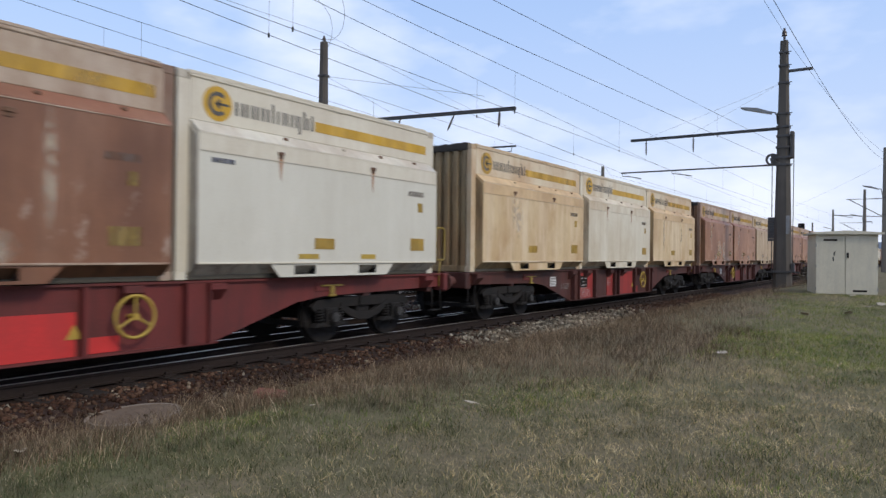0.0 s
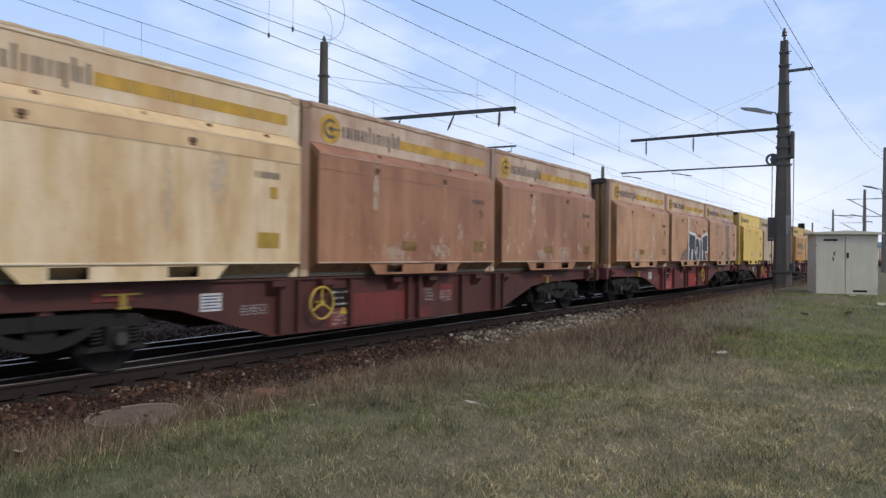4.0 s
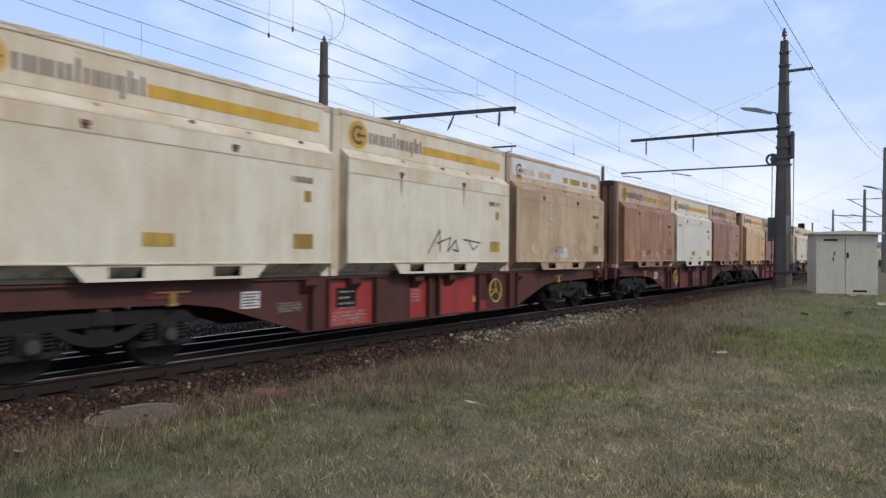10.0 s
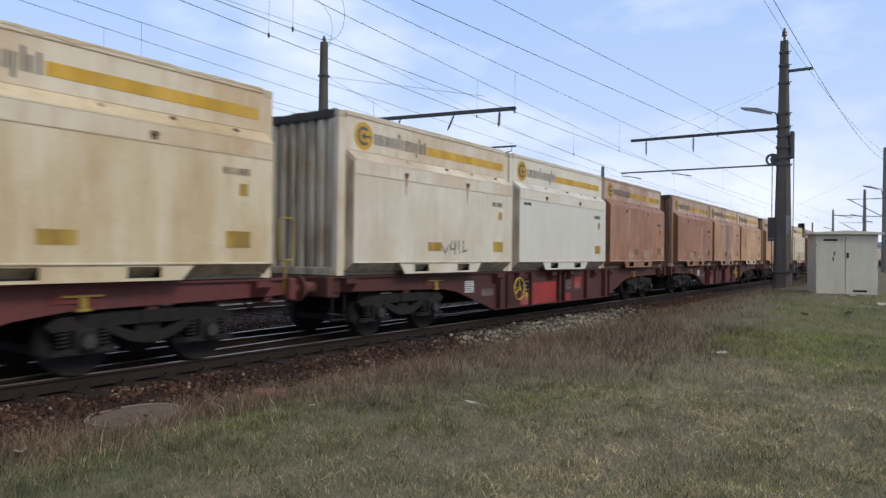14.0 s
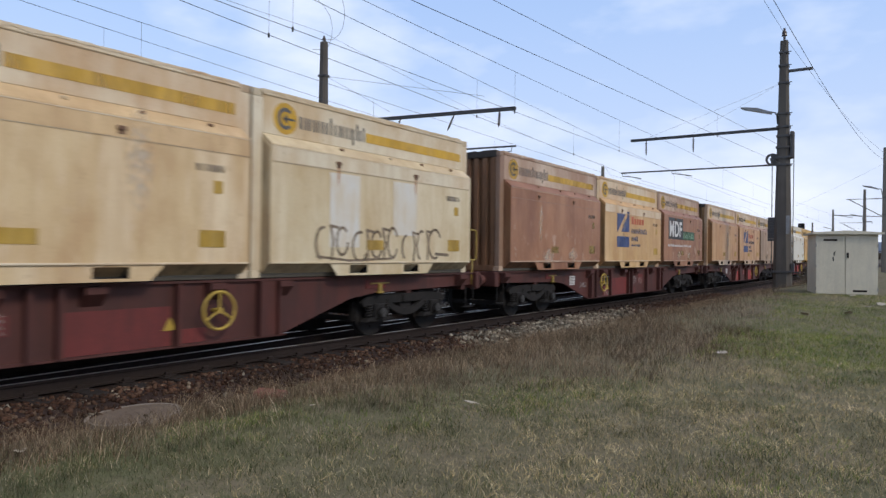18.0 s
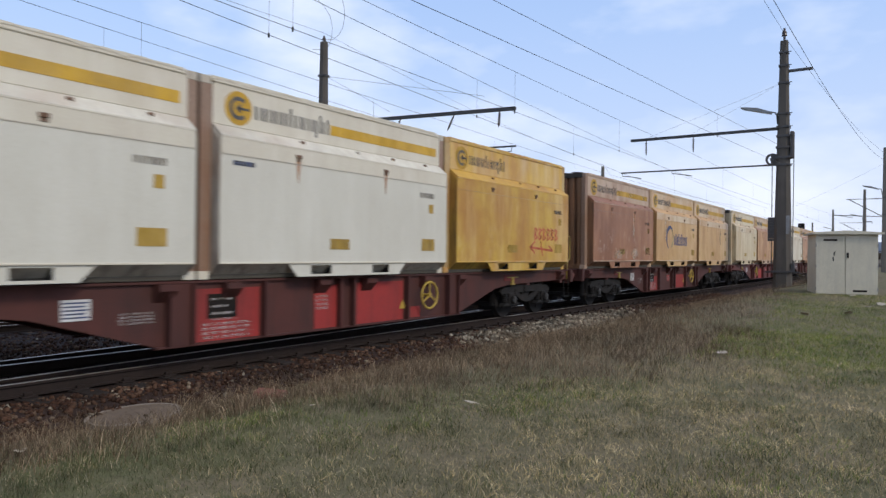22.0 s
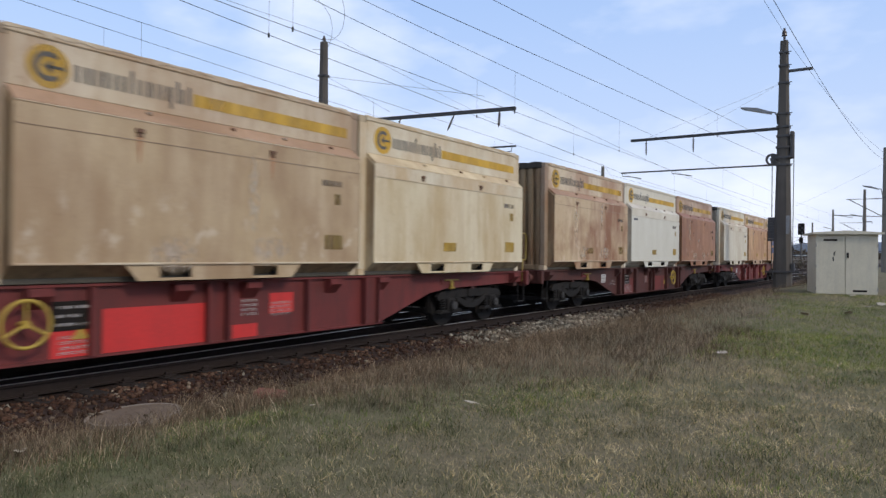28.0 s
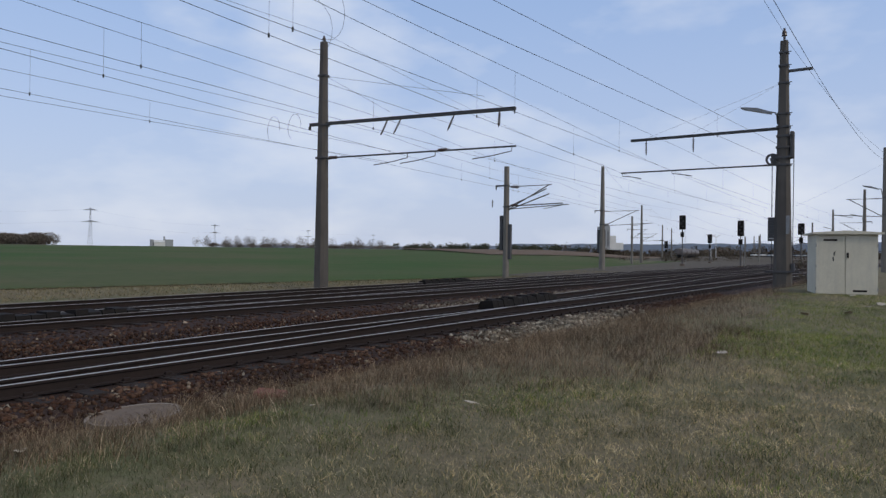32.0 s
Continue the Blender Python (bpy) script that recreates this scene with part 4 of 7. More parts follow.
for x, y, s in ((-3.72, 5.95, 0.11), (-2.6, 11.6, 0.13), (-3.9, 9.3, 0.06), (-1.5, 20.5, 0.22), (-0.9, 24.0, 0.2), (-1.2, 23.0, 0.1), (-2.4, 19.6, 0.18), (-6.4, 2.9, 0.07), (-5.0, 5.0, 0.05), (-1.9, 27.6, 0.22)):
    g = Geo()
    n = 7
    a0 = rl.uniform(0, 6)
    g.v = [(s * (0.6 + 0.4 * rl.random()) * cos(a0 + 2 * pi * i / n), 0.6 * s * (0.6 + 0.4 * rl.random()) * sin(a0 + 2 * pi * i / n), s * rl.uniform(0.0, 0.35)) for i in range(n)]
    g.v += [(vx, vy, vz - 0.006) for vx, vy, vz in g.v]
    g.f = [tuple(range(n)), tuple(range(2 * n - 1, n - 1, -1))] + [(i, n + i, n + (i + 1) % n, (i + 1) % n) for i in range(n)]
    tagged(part("paper_scrap", g, M_SCRAP, m=pose(x, y, terrain(x, y) + 0.05, rl.uniform(-5, 5), rl.uniform(-5, 5), rl.uniform(0, 360))), "crumpled pale scrap of paper lying in the grass", "litter", "paper scraps")


# ---- train: containers ----
LONG, WIDE, TALL, DECK, PITCH, GAP = 6.058, 1.219, 2.92, 1.14, 19.8, 0.06
BULGE = 0.2


def container_meshes():
    """The shared meshes of a wood-chip container: x across, y along from its front end, z up from its base."""
    d = {}
    # bulged side panel: the face stands proud of the frame and is chamfered all round
    g = Geo()
    ya, yb, za, zb = 0.19, LONG - 0.13, 0.06, 2.25
    A = WIDE - 0.01
    B = WIDE + BULGE
    ia, ib = ya + 0.02, yb - 0.02
    d["panel"] = Geo().prism([(A, 0.3), (B, 0.235), (B, 2.066), (A, 2.2)], "y", ia, ib).mesh("side_panel")
    # underside and back of the bulge, set a little behind the face
    g = Geo().prism([(A - 0.04, za), (A, za), (B - 0.006, 0.228), (B - 0.006, 0.30), (B - 0.006, 2.0), (A, zb - 0.06), (A - 0.04, zb)], "y", ya, yb)
    d["returns"] = g.mesh("panel_returns")
    d["ledge"] = Geo().prism([(A - 0.02, zb + 0.002), (A + 0.006, zb + 0.002), (B + 0.003, 2.078), (B + 0.003, 2.064), (B - 0.03, 2.06)], "y", ia - 0.004, ib + 0.004).mesh("chamfer")
    d["band"] = Geo().box(A - 0.05, A + 0.012, 0.2, LONG - 0.15, 2.254, TALL - 0.05, 0.008).mesh("upper_band")
    d["seam"] = Geo().box(B - 0.004, B + 0.007, ia + 0.01, ib - 0.01, 1.80, 1.811).mesh("seam")
    d["strip"] = Geo().box(B - 0.004, B + 0.0035, ia + 0.01, ib - 0.01, 1.817, 2.055).mesh("upper_strip")
    d["bead"] = Geo().box(B - 0.01, B + 0.008, ia, ib, 2.05, 2.066, 0.004).mesh("edge_bead")
    d["maker"] = Geo().box(B, B + 0.005, 0.42, 0.82, 1.66, 1.73).mesh("maker_plate")
    d["lip"] = Geo().box(B - 0.02, B + 0.016, ia, ib, 0.222, 0.25, 0.006).mesh("bottom_lip")
    # corrugated end wall in trapezoid ribs
    pts, x = [], -1.1
    while x < 1.09:
        pts += [(x, 0.085), (x + 0.085, 0.085), (x + 0.11, 0.012), (x + 0.22, 0.012), (x + 0.2445, 0.085)]
        x += 0.2445
    pts = [(min(a, 1.1), b) for a, b in pts]
    g = Geo()
    n = len(pts)
    g.v = [(a, b, 0.12) for a, b in pts] + [(a, b, TALL - 0.1) for a, b in pts]
    g.f = [(i, i + 1, n + i + 1, n + i) for i in range(n - 1)]
    g.box(-1.1, 1.1, 0.087, 0.10, 0.12, TALL - 0.1)
    d["end"] = g.mesh("end_wall")
    d["end_rail"] = Geo().box(-1.1, 1.1, 0.0, 0.1, TALL - 0.14, TALL - 0.01, 0.01).mesh("end_rail")
    d["end_sill"] = Geo().box(-1.1, 1.1, 0.0, 0.1, 0.0, 0.14, 0.01).mesh("end_sill")
    d["post"] = Geo().prism([(-0.12, 0.0), (0.0, 0.0), (0.0, 0.2), (-0.03, 0.2), (-0.04, 0.06), (-0.12, 0.06)], "z", 0.12, TALL - 0.12).mesh("corner_post")
    for key, z in (("low_casting", 0.0), ("top_casting", TALL - 0.118)):
        d[key] = Geo().box(-0.16, 0.005, -0.005, 0.178, z, z + 0.118, 0.008).mesh("corner_casting")
    # lumpy hem of the roof sheet along the top edge
    for v in range(4):
        r = random.Random(60 + v)
        low, y = [], 0.16
        while y < LONG - 0.16:
            low.append((y, TALL - 0.012 - (r.uniform(0.0, 0.012) if r.random() < 0.7 else r.uniform(0.015, 0.06))))
            y += r.uniform(0.05, 0.22)
        top = [(q, TALL + 0.006 + r.uniform(0, 0.014)) for q, _ in low]
        d["hem", v] = Geo().prism(low + top[::-1], "x", WIDE - 0.03, WIDE + 0.027).mesh("roof_hem")
        low = [(-1.12 + 2.24 * i / 22, TALL - 0.09 - r.uniform(0.0, 0.05)) for i in range(23)]
        top = [(q, TALL + 0.01 + r.uniform(0, 0.03)) for q, _ in low]
        d["end_hem", v] = Geo().prism(low + top[::-1], "y", -0.012, 0.10).mesh("roof_hem")
    d["beam"] = Geo().box(-0.1, 0.0, 0.18, LONG - 0.18, 0.0, 0.11, 0.01).mesh("base_beam")
    d["top_rail"] = Geo().box(-0.09, 0.02, 0.18, LONG - 0.18, TALL - 0.07, TALL - 0.005, 0.012).mesh("top_rail")
    d["floor"] = Geo().box(-1.11, 1.11, 0.1, LONG - 0.1, 0.05, 0.12).mesh("floor_plate")
    # fork pocket apron: a trapezoid with two openings
    g = Geo()
    P = WIDE + BULGE - 0.01
    y0, y1, b0, b1 = 1.52, 4.54, 1.72, 4.34
    hole = [(2.02, 2.50), (3.56, 4.04)]
    z0, z1, h0, h1 = 0.012, 0.222, 0.05, 0.195
    ylow, yhigh = [b0, 2.02, 2.50, 3.56, 4.04, b1], [y0, 2.02, 2.50, 3.56, 4.04, y1]
    zs = [z0, h0, h1, z1]
    for xx in (P - 0.02, P):
        for z in zs:
            f = (z - z0) / (z1 - z0)
            g.v += [(xx, lo + (hi - lo) * f, z) for lo, hi in zip(ylow, yhigh)]
    solid = [(i, j) for i in range(5) for j in range(3) if not (j == 1 and i in (1, 3))]
    for i, j in solid:
        q = [j * 6 + i, j * 6 + i + 1, (j + 1) * 6 + i + 1, (j + 1) * 6 + i]
        g.f += [tuple(q), tuple(24 + k for k in reversed(q))]
        for a, b, (u, v) in ((q[0], q[1], (i, j - 1)), (q[1], q[2], (i + 1, j)), (q[2], q[3], (i, j + 1)), (q[3], q[0], (i - 1, j))):
            if (u, v) not in solid:
                g.f.append((a, b, b + 24, a + 24))
    d["apron"] = g.mesh("fork_pocket_apron")
    for i, (a, b) in enumerate(hole):
        g = Geo()
        g.v = [(x, y, z) for x in (P - 0.02, A - 0.9) for y, z in ((a, h0), (b, h0), (b, h1), (a, h1))]
        g.f = [(0, 1, 5, 4), (1, 2, 6, 5), (2, 3, 7, 6), (3, 0, 4, 7), (4, 5, 6, 7)]
        d["pocket", i] = g.mesh("fork_pocket")
    # roof rim and tarpaulin bows
    d["roof"] = Geo().prism([(-1.12, TALL - 0.03), (1.12, TALL - 0.03), (0.4, TALL - 0.012), (-0.4, TALL - 0.012)], "y", 0.1, LONG - 0.1).mesh("roof_cover")
    d["lug"] = Geo().box(B - 0.15, B - 0.09, -0.035, 0.035, 2.17, 2.215, 0.01).mesh("hinge_lug")
    d["small_lug"] = Geo().box(B - 0.005, B + 0.03, -0.06, 0.06, 1.90, 1.955, 0.008).box(B - 0.002, B + 0.014, -0.045, 0.045, 1.85, 1.90, 0.004).mesh("latch")
    d["run"] = Geo().prism([(-0.04, 1.86), (-0.012, 1.58), (0.006, 1.5), (0.016, 1.62), (0.042, 1.86)], "x", B + 0.001, B + 0.0045).mesh("rust_run")
    d["disc"] = Geo().disc((A + 0.014, 0.66, 2.54), "x", 0.255, 0.004, 32).mesh("emblem_disc")
    g = Geo()
    arc = [(0.66 + r * cos(a), 2.54 + r * sin(a)) for r, rng in ((0.175, range(0, 25)), (0.115, range(24, -1, -1))) for a in (radians(48 + 264 * i / 24) for i in rng)]
    g.v = [(A + 0.02, y, z) for y, z in arc] + [(A + 0.023, y, z) for y, z in arc]
    for i in range(24):
        g.f += [(50 + i, 50 + i + 1, 98 - i, 99 - i), (i, i + 1, 51 + i, 50 + i), (49 - i, 48 - i, 98 - i, 99 - i)]
    d["arc"] = g.mesh("emblem_ring")
    g = Geo().box(A + 0.019, A + 0.024, 0.66, 0.86, 2.522, 2.558)
    g.prism([(0.60, 2.54), (0.70, 2.46), (0.70, 2.62)], "x", A + 0.019, A + 0.024)
    d["arrow"] = g.mesh("emblem_arrow")
    # the maker's name as a row of plain upright bars
    g = Geo()
    y = 0.97
    for low, high, wide in ((0, 0, 0), (0, 0, 0.14), (0, 0, 0.14), (0, 0, 0.15), (0, 0.09, 0.05), (0, 0, 0.05), (0, 0, 0.12), (0, 0, 0), (-0.09, 0, 0.12), (0, 0.09, 0.12), (0, 0.05, 0.04)):
        s = 0.05 if y < 1.65 else 0.042
        for o in ((0, wide - s) if wide > 0.08 else (0,)):
            a, b, lo, hi = y + o, y + o + s, 2.42 + (low if o or wide < 0.08 else 0), 2.63 + (0 if o and wide > 0.08 else high)
            q = s * 0.3
            g.prism([(a + q, lo), (b - q, lo), (b, lo + q), (b, hi - q), (b - q, hi), (a + q, hi), (a, hi - q), (a, lo + q)], "x", A + 0.014, A + 0.018)
        y += max(wide, s) + 0.058
    d["name"] = g.mesh("name_bars")
    d["stripe"] = Geo().box(A + 0.013, A + 0.017, 2.62, 5.78, 2.43, 2.60).mesh("yellow_stripe")
    d["plate_a"] = Geo().box(B, B + 0.006, 2.45, 2.92, 0.46, 0.64).mesh("label_plate")
    d["plate_b"] = Geo().box(B, B + 0.006, 5.05, 5.48, 0.46, 0.70).mesh("label_plate")
    g = Geo()
    for i in range(9):
        g.box(B, B + 0.005, 4.98 + 0.055 * i, 5.02 + 0.055 * i, 1.52, 1.62)
    d["code"] = g.mesh("number_bars")
    d["small_plate"] = Geo().box(B, B + 0.006, 5.28, 5.43, 1.22, 1.40).mesh("label_plate")
    return d


CM = container_meshes()
FLIP = pose(0, LONG, 0, 0, 0, 180)


def container(paint, label, first_plate=True, variant=0, post=None):
    """One container as a thing with its parts."""
    c = thing("container", label, "container", group="wood-chip containers on the train")
    side, band, ledge, fr = SIDE[paint], BAND[paint], LEDGE[paint], FRAMES[paint]
    near = Matrix()
    for m in (near, FLIP):
        p = part("side_panel", CM["panel"], side, c, m=m)
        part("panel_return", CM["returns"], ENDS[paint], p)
        if m is near:
            if paint not in ("orange_tan", "dark_brown"):
                part("seam", CM["seam"], fr, p)
            if paint in ("white", "ivory", "cream", "tan", "sand"):
                part("upper_strip", CM["strip"], ledge if paint == "sand" else band, p, "paler strip above the seam")
            part("bottom_lip", CM["lip"], band, p)
            part("edge_bead", CM["bead"], band, p)
            if paint == "white":
                part("maker_plate", CM["maker"], M_BLUE_OLD, p, "small dark maker's plate")
        part("chamfer", CM["ledge"], ledge, c, m=m)
        part("upper_band", CM["band"], band, c, m=m)
        a = part("fork_pocket_apron", CM["apron"], band if paint == "orange_tan" else side, c, m=m)
        for i in (0, 1) if m is near else ():
            part("fork_pocket", CM["pocket", i], M_GEAR, a)
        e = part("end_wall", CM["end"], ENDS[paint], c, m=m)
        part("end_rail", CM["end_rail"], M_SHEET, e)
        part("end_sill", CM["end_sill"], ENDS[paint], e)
        part("base_beam", CM["beam"], M_BASE, c, m=m @ pose(WIDE, 0, 0))
        part("top_rail", CM["top_rail"], band, c, m=m @ pose(WIDE, 0, 0))
        for mm in (m @ pose(WIDE, 0, 0), m @ Matrix.Translation((WIDE, LONG, 0)) @ Matrix.Diagonal((1, -1, 1, 1))):
            q = part("corner_post", CM["post"], post if post else band if paint in ("white", "ivory", "cream", "sand") else fr, c, m=mm)
            part("corner_casting", CM["low_casting"], band, q)
            part("corner_casting", CM["top_casting"], fr, q)
    part("floor_plate", CM["floor"], M_GEAR, c)
    rc = part("roof_cover", CM["roof"], M_SHEET, c)
    part("roof_hem", CM["hem", variant % 4], band, rc)
    for m in (Matrix(), FLIP):
        part("roof_hem", CM["end_hem", (variant * 3 + 1) % 4], M_SHEET, rc, m=m)
    for y in (1.9, 3.25, 4.25, 5.3):
        part("hinge_lug", CM["lug"], M_RUSTY if (variant + int(y)) % 3 else fr, c, m=pose(0, y, 0))
    for y in (1.7, 3.9):
        lt = part("latch", CM["small_lug"], M_RUSTY, c, m=pose(0, y, 0))
        if (variant + int(y)) % 2:
            part("rust_run", CM["run"], LEDGE["orange_tan"], lt)
    faded = M_STRIPE if paint in ("white", "ivory", "cream", "yellow", "amber", "orange_tan", "tan") else M_STRIPE_OLD
    em = part("emblem_disc", CM["disc"], faded, c, "faded yellow round emblem")
    ink = M_INK if faded is M_STRIPE else M_INK_OLD
    part("emblem_ring", CM["arc"], ink, em)
    part("emblem_arrow", CM["arrow"], ink, em)
    tagged(part("printed_name", CM["name"], ink, c, "dark grey print of plain bars"), kind="stuff")
    if paint not in ("yellow", "amber", "ochre"):
        part("yellow_stripe", CM["stripe"], faded, c)
    plate = M_PLATE_OLD if paint in BROWN else M_PLATE
    if first_plate:
        part("label_plate", CM["plate_a"], M_CHALK if paint == "yellow" else plate, c)
    part("label_plate", CM["plate_b"], plate, c)
    tagged(part("printed_number", CM["code"], M_FAINT, c), kind="stuff")
    part("label_plate", CM["small_plate"], plate, c)
    return c


WORDS = {"white": "clean white", "ivory": "dirty off-white", "cream": "dusty cream", "sand": "rain-streaked sand-coloured", "tan": "weathered tan-yellow", "orange_tan": "rust-stained orange-tan",
         "pink_tan": "dusty pinkish brown", "red_brown": "dirty red-brown", "dark_brown": "dark brown, dust-covered", "umber": "dull umber-brown", "grey_brown": "greyish brown, dust-covered", "rusty_cream": "rust-stained cream", "ochre": "blotched ochre-yellow", "yellow": "bright yellow", "amber": "dirty amber-yellow"}
LOADS = """dark_brown dark_brown white / sand ivory sand / red_brown red_brown grey_brown / sand red_brown red_brown / pink_tan pink_tan pink_tan /
yellow grey_brown rusty_cream / amber orange_tan orange_tan / ivory ivory grey_brown / red_brown white red_brown / tan dark_brown cream /
ivory white red_brown / red_brown pink_tan orange_tan / pink_tan sand cream / red_brown tan red_brown / orange_tan orange_tan umber /
white white ochre / red_brown tan tan / cream orange_tan cream / ivory pink_tan amber / white grey_brown cream /
rusty_cream white red_brown / ivory orange_tan orange_tan"""
LOADS = [w.split() for w in LOADS.replace("\n", " ").split("/")]
BOXES = {}
for k, row in enumerate(LOADS):
    for i, paint in enumerate(row):
        BOXES[k, i] = container(paint, WORDS[paint] + " steel wood-chip container riding on a red flat wagon", (k * 7 + i * 5) % 3 > 0, k * 5 + i * 3, FRAMES["red_brown"] if k == 15 and i < 2 else None)


# ---- prints and sprayed paint on single containers ----
FACE = WIDE + BULGE


def patch(key, name, polys, material, label="", level=0, parent=None, base=FACE):
    """Flat shapes on the near side of a container: each polygon is a row of (along, up)."""
    g = Geo()
    for p in polys:
        g.prism(list(p), "x", base + 0.003 + 0.003 * level, base + 0.0055 + 0.003 * level)
    return tagged(part(name, g, material, parent or BOXES[key], label), kind="stuff" if len(polys) > 1 else "")


def bars(y0, y1, z0, z1, n, fill=0.62, seed=1):
    """A row of plain bars standing for a word."""
    r = random.Random(seed)
    w = (y1 - y0) / n
    out = []
    for i in range(n):
        a, top = y0 + i * w, z1 - (0.0 if r.random() < 0.35 else 0.22 * (z1 - z0))
        b = a + w * fill
        out.append([(a, z0), (b, z0), (b, top), (a, top)])
    return out


def stroke(pts, w):
    """A painted line as quads of width w."""
    out = []
    for (a, b), (c, d) in zip(pts, pts[1:]):
        n = sqrt((c - a) ** 2 + (d - b) ** 2) or 1
        u, v = -(d - b) / n * w / 2, (c - a) / n * w / 2
        e, f = (c - a) / n * w * 0.3, (d - b) / n * w * 0.3
        out.append([(a + u - e, b + v - f), (a - u - e, b - v - f), (c - u + e, d - v + f), (c + u + e, d + v + f)])
    return out


# blue square emblem with lines of print
for key in ((13, 1), (14, 1), (21, 2)):
    y0, z0, w, h = 1.24, 0.70, 1.16, 1.12
    sq = lambda u, v: (y0 + w * u, z0 + h * v)
    e = patch(key, "blue_emblem", [[sq(0, 0), sq(1, 0), sq(1, 0.32), sq(0, 0.32)], [sq(0, 0.45), sq(0.06, 0.45), sq(0.68, 1), sq(0, 1)], [sq(0.34, 0.46), sq(1, 0.46), sq(1, 1.08), sq(0.82, 1.08), sq(0.82, 0.93)]], M_BLUE, "square blue printed emblem")
    patch(key, "red_print", bars(2.62, 3.95, 1.50, 1.76, 5, 0.7, 3), M_REDINK, "faded red print", 0, e)
    patch(key, "blue_print", bars(2.62, 4.25, 1.18, 1.38, 13, 0.66, 5) + bars(2.62, 3.32, 0.92, 1.10, 4, 0.7, 6) + bars(2.62, 3.57, 0.74, 0.82, 12, 0.7, 7), M_BLUE_OLD, "pale blue-grey print", 0, e)
# black and green sign with white letters
sg = patch((13, 2), "black_field", [[(0.78, 1.10), (2.78, 1.10), (2.78, 1.96), (0.78, 1.96)]], M_BLACK, "black sign field with white letters")
gf = patch((13, 2), "green_field", [[(2.79, 1.10), (4.58, 1.10), (4.58, 1.46), (2.79, 1.46)]], M_GREEN, "dark green sign field")
patch((13, 2), "pale_print", bars(2.86, 4.5, 1.17, 1.39, 7, 0.6, 8), M_TEAL, "", 1, gf)
patch((13, 2), "small_print", bars(0.75, 4.1, 0.80, 0.90, 22, 0.6, 9), M_DECAL, "faint white print", 0, gf)
txt = bpy.data.curves.new("letters", "FONT")
txt.body, txt.size, txt.extrude, txt.offset, txt.space_character = "MDF", 0.86, 0.001, 0.02, 1.05
carrier = new("letters_curve", txt)
bpy.context.view_layer.update()
t_me = bpy.data.meshes.new_from_object(carrier)
bpy.data.objects.remove(carrier)
t_me.materials.clear()
t_me.materials.append(None)
part("white_letters", t_me, M_DECAL, sg, "white block letters", m=Matrix.Translation((FACE + 0.009, 0.86, 1.22)) @ Matrix(((0, 0, 1, 0), (1, 0, 0, 0), (0, 1, 0, 0), (0, 0, 0, 1))))
# pulp maker's print on the amber container
e = patch((6, 0), "dark_print", bars(1.0, 3.42, 1.17, 1.66, 13, 0.5, 11), M_SLATE, "large dark blue-grey print")
patch((6, 0), "pale_print", bars(3.6, 5.05, 1.12, 1.52, 8, 0.62, 12), M_TEAL, "large pale green print", 0, e)
patch((6, 0), "small_print", bars(1.0, 2.9, 0.73, 0.87, 14, 0.6, 13) + bars(3.1, 3.85, 0.73, 0.87, 6, 0.6, 14), M_INK, "dark print", 0, e)
# ring and word on the tan container
ringp = []
for i in range(26):
    a, b = radians(250 - 12 * i), radians(250 - 12 * (i + 1))
    wd = 0.05 + 0.11 * sin(pi * min(1, i / 20)) * (1 if i < 14 else 0.55)
    ringp.append([(1.87 + 0.47 * cos(a), 1.16 + 0.47 * sin(a)), (1.87 + 0.47 * cos(b), 1.16 + 0.47 * sin(b)), (1.87 + (0.47 - wd) * cos(b), 1.16 + (0.47 - wd) * sin(b)), (1.87 + (0.47 - wd) * cos(a), 1.16 + (0.47 - wd) * sin(a))])
e = patch((16, 1), "blue_ring", ringp[:17], M_BLUE, "blue swoosh ring print")
patch((16, 1), "green_ring", ringp[17:], M_TEAL, "", 0, e)
patch((16, 1), "blue_print", bars(2.48, 4.42, 0.85, 1.32, 10, 0.55, 15), M_BLUE, "large blue print", 0, e)
# slots rubbed into the upper band
ov = patch((7, 2), "white_overpaint", [[(0.3, 2.40), (5.75, 2.40), (5.85, 2.84), (0.3, 2.84)]], M_DECAL, "whitewashed upper band", 1, None, WIDE)
for a, b in ((0.65, 1.5), (1.75, 2.5), (3.3, 3.6), (3.75, 4.45), (4.65, 5.05), (5.3, 5.75)):
    patch((7, 2), "bare_slot", [[(a, 2.46), (b, 2.46), (b, 2.62), (a, 2.62)]], BAND["grey_brown"] if a < 3 else M_PLATE, "brown slot left bare", 2, ov, WIDE)
patch((7, 2), "pale_label", [[(2.5, 0.34), (3.2, 0.34), (3.2, 0.62), (2.5, 0.62)]], M_CHALK, "pale label")
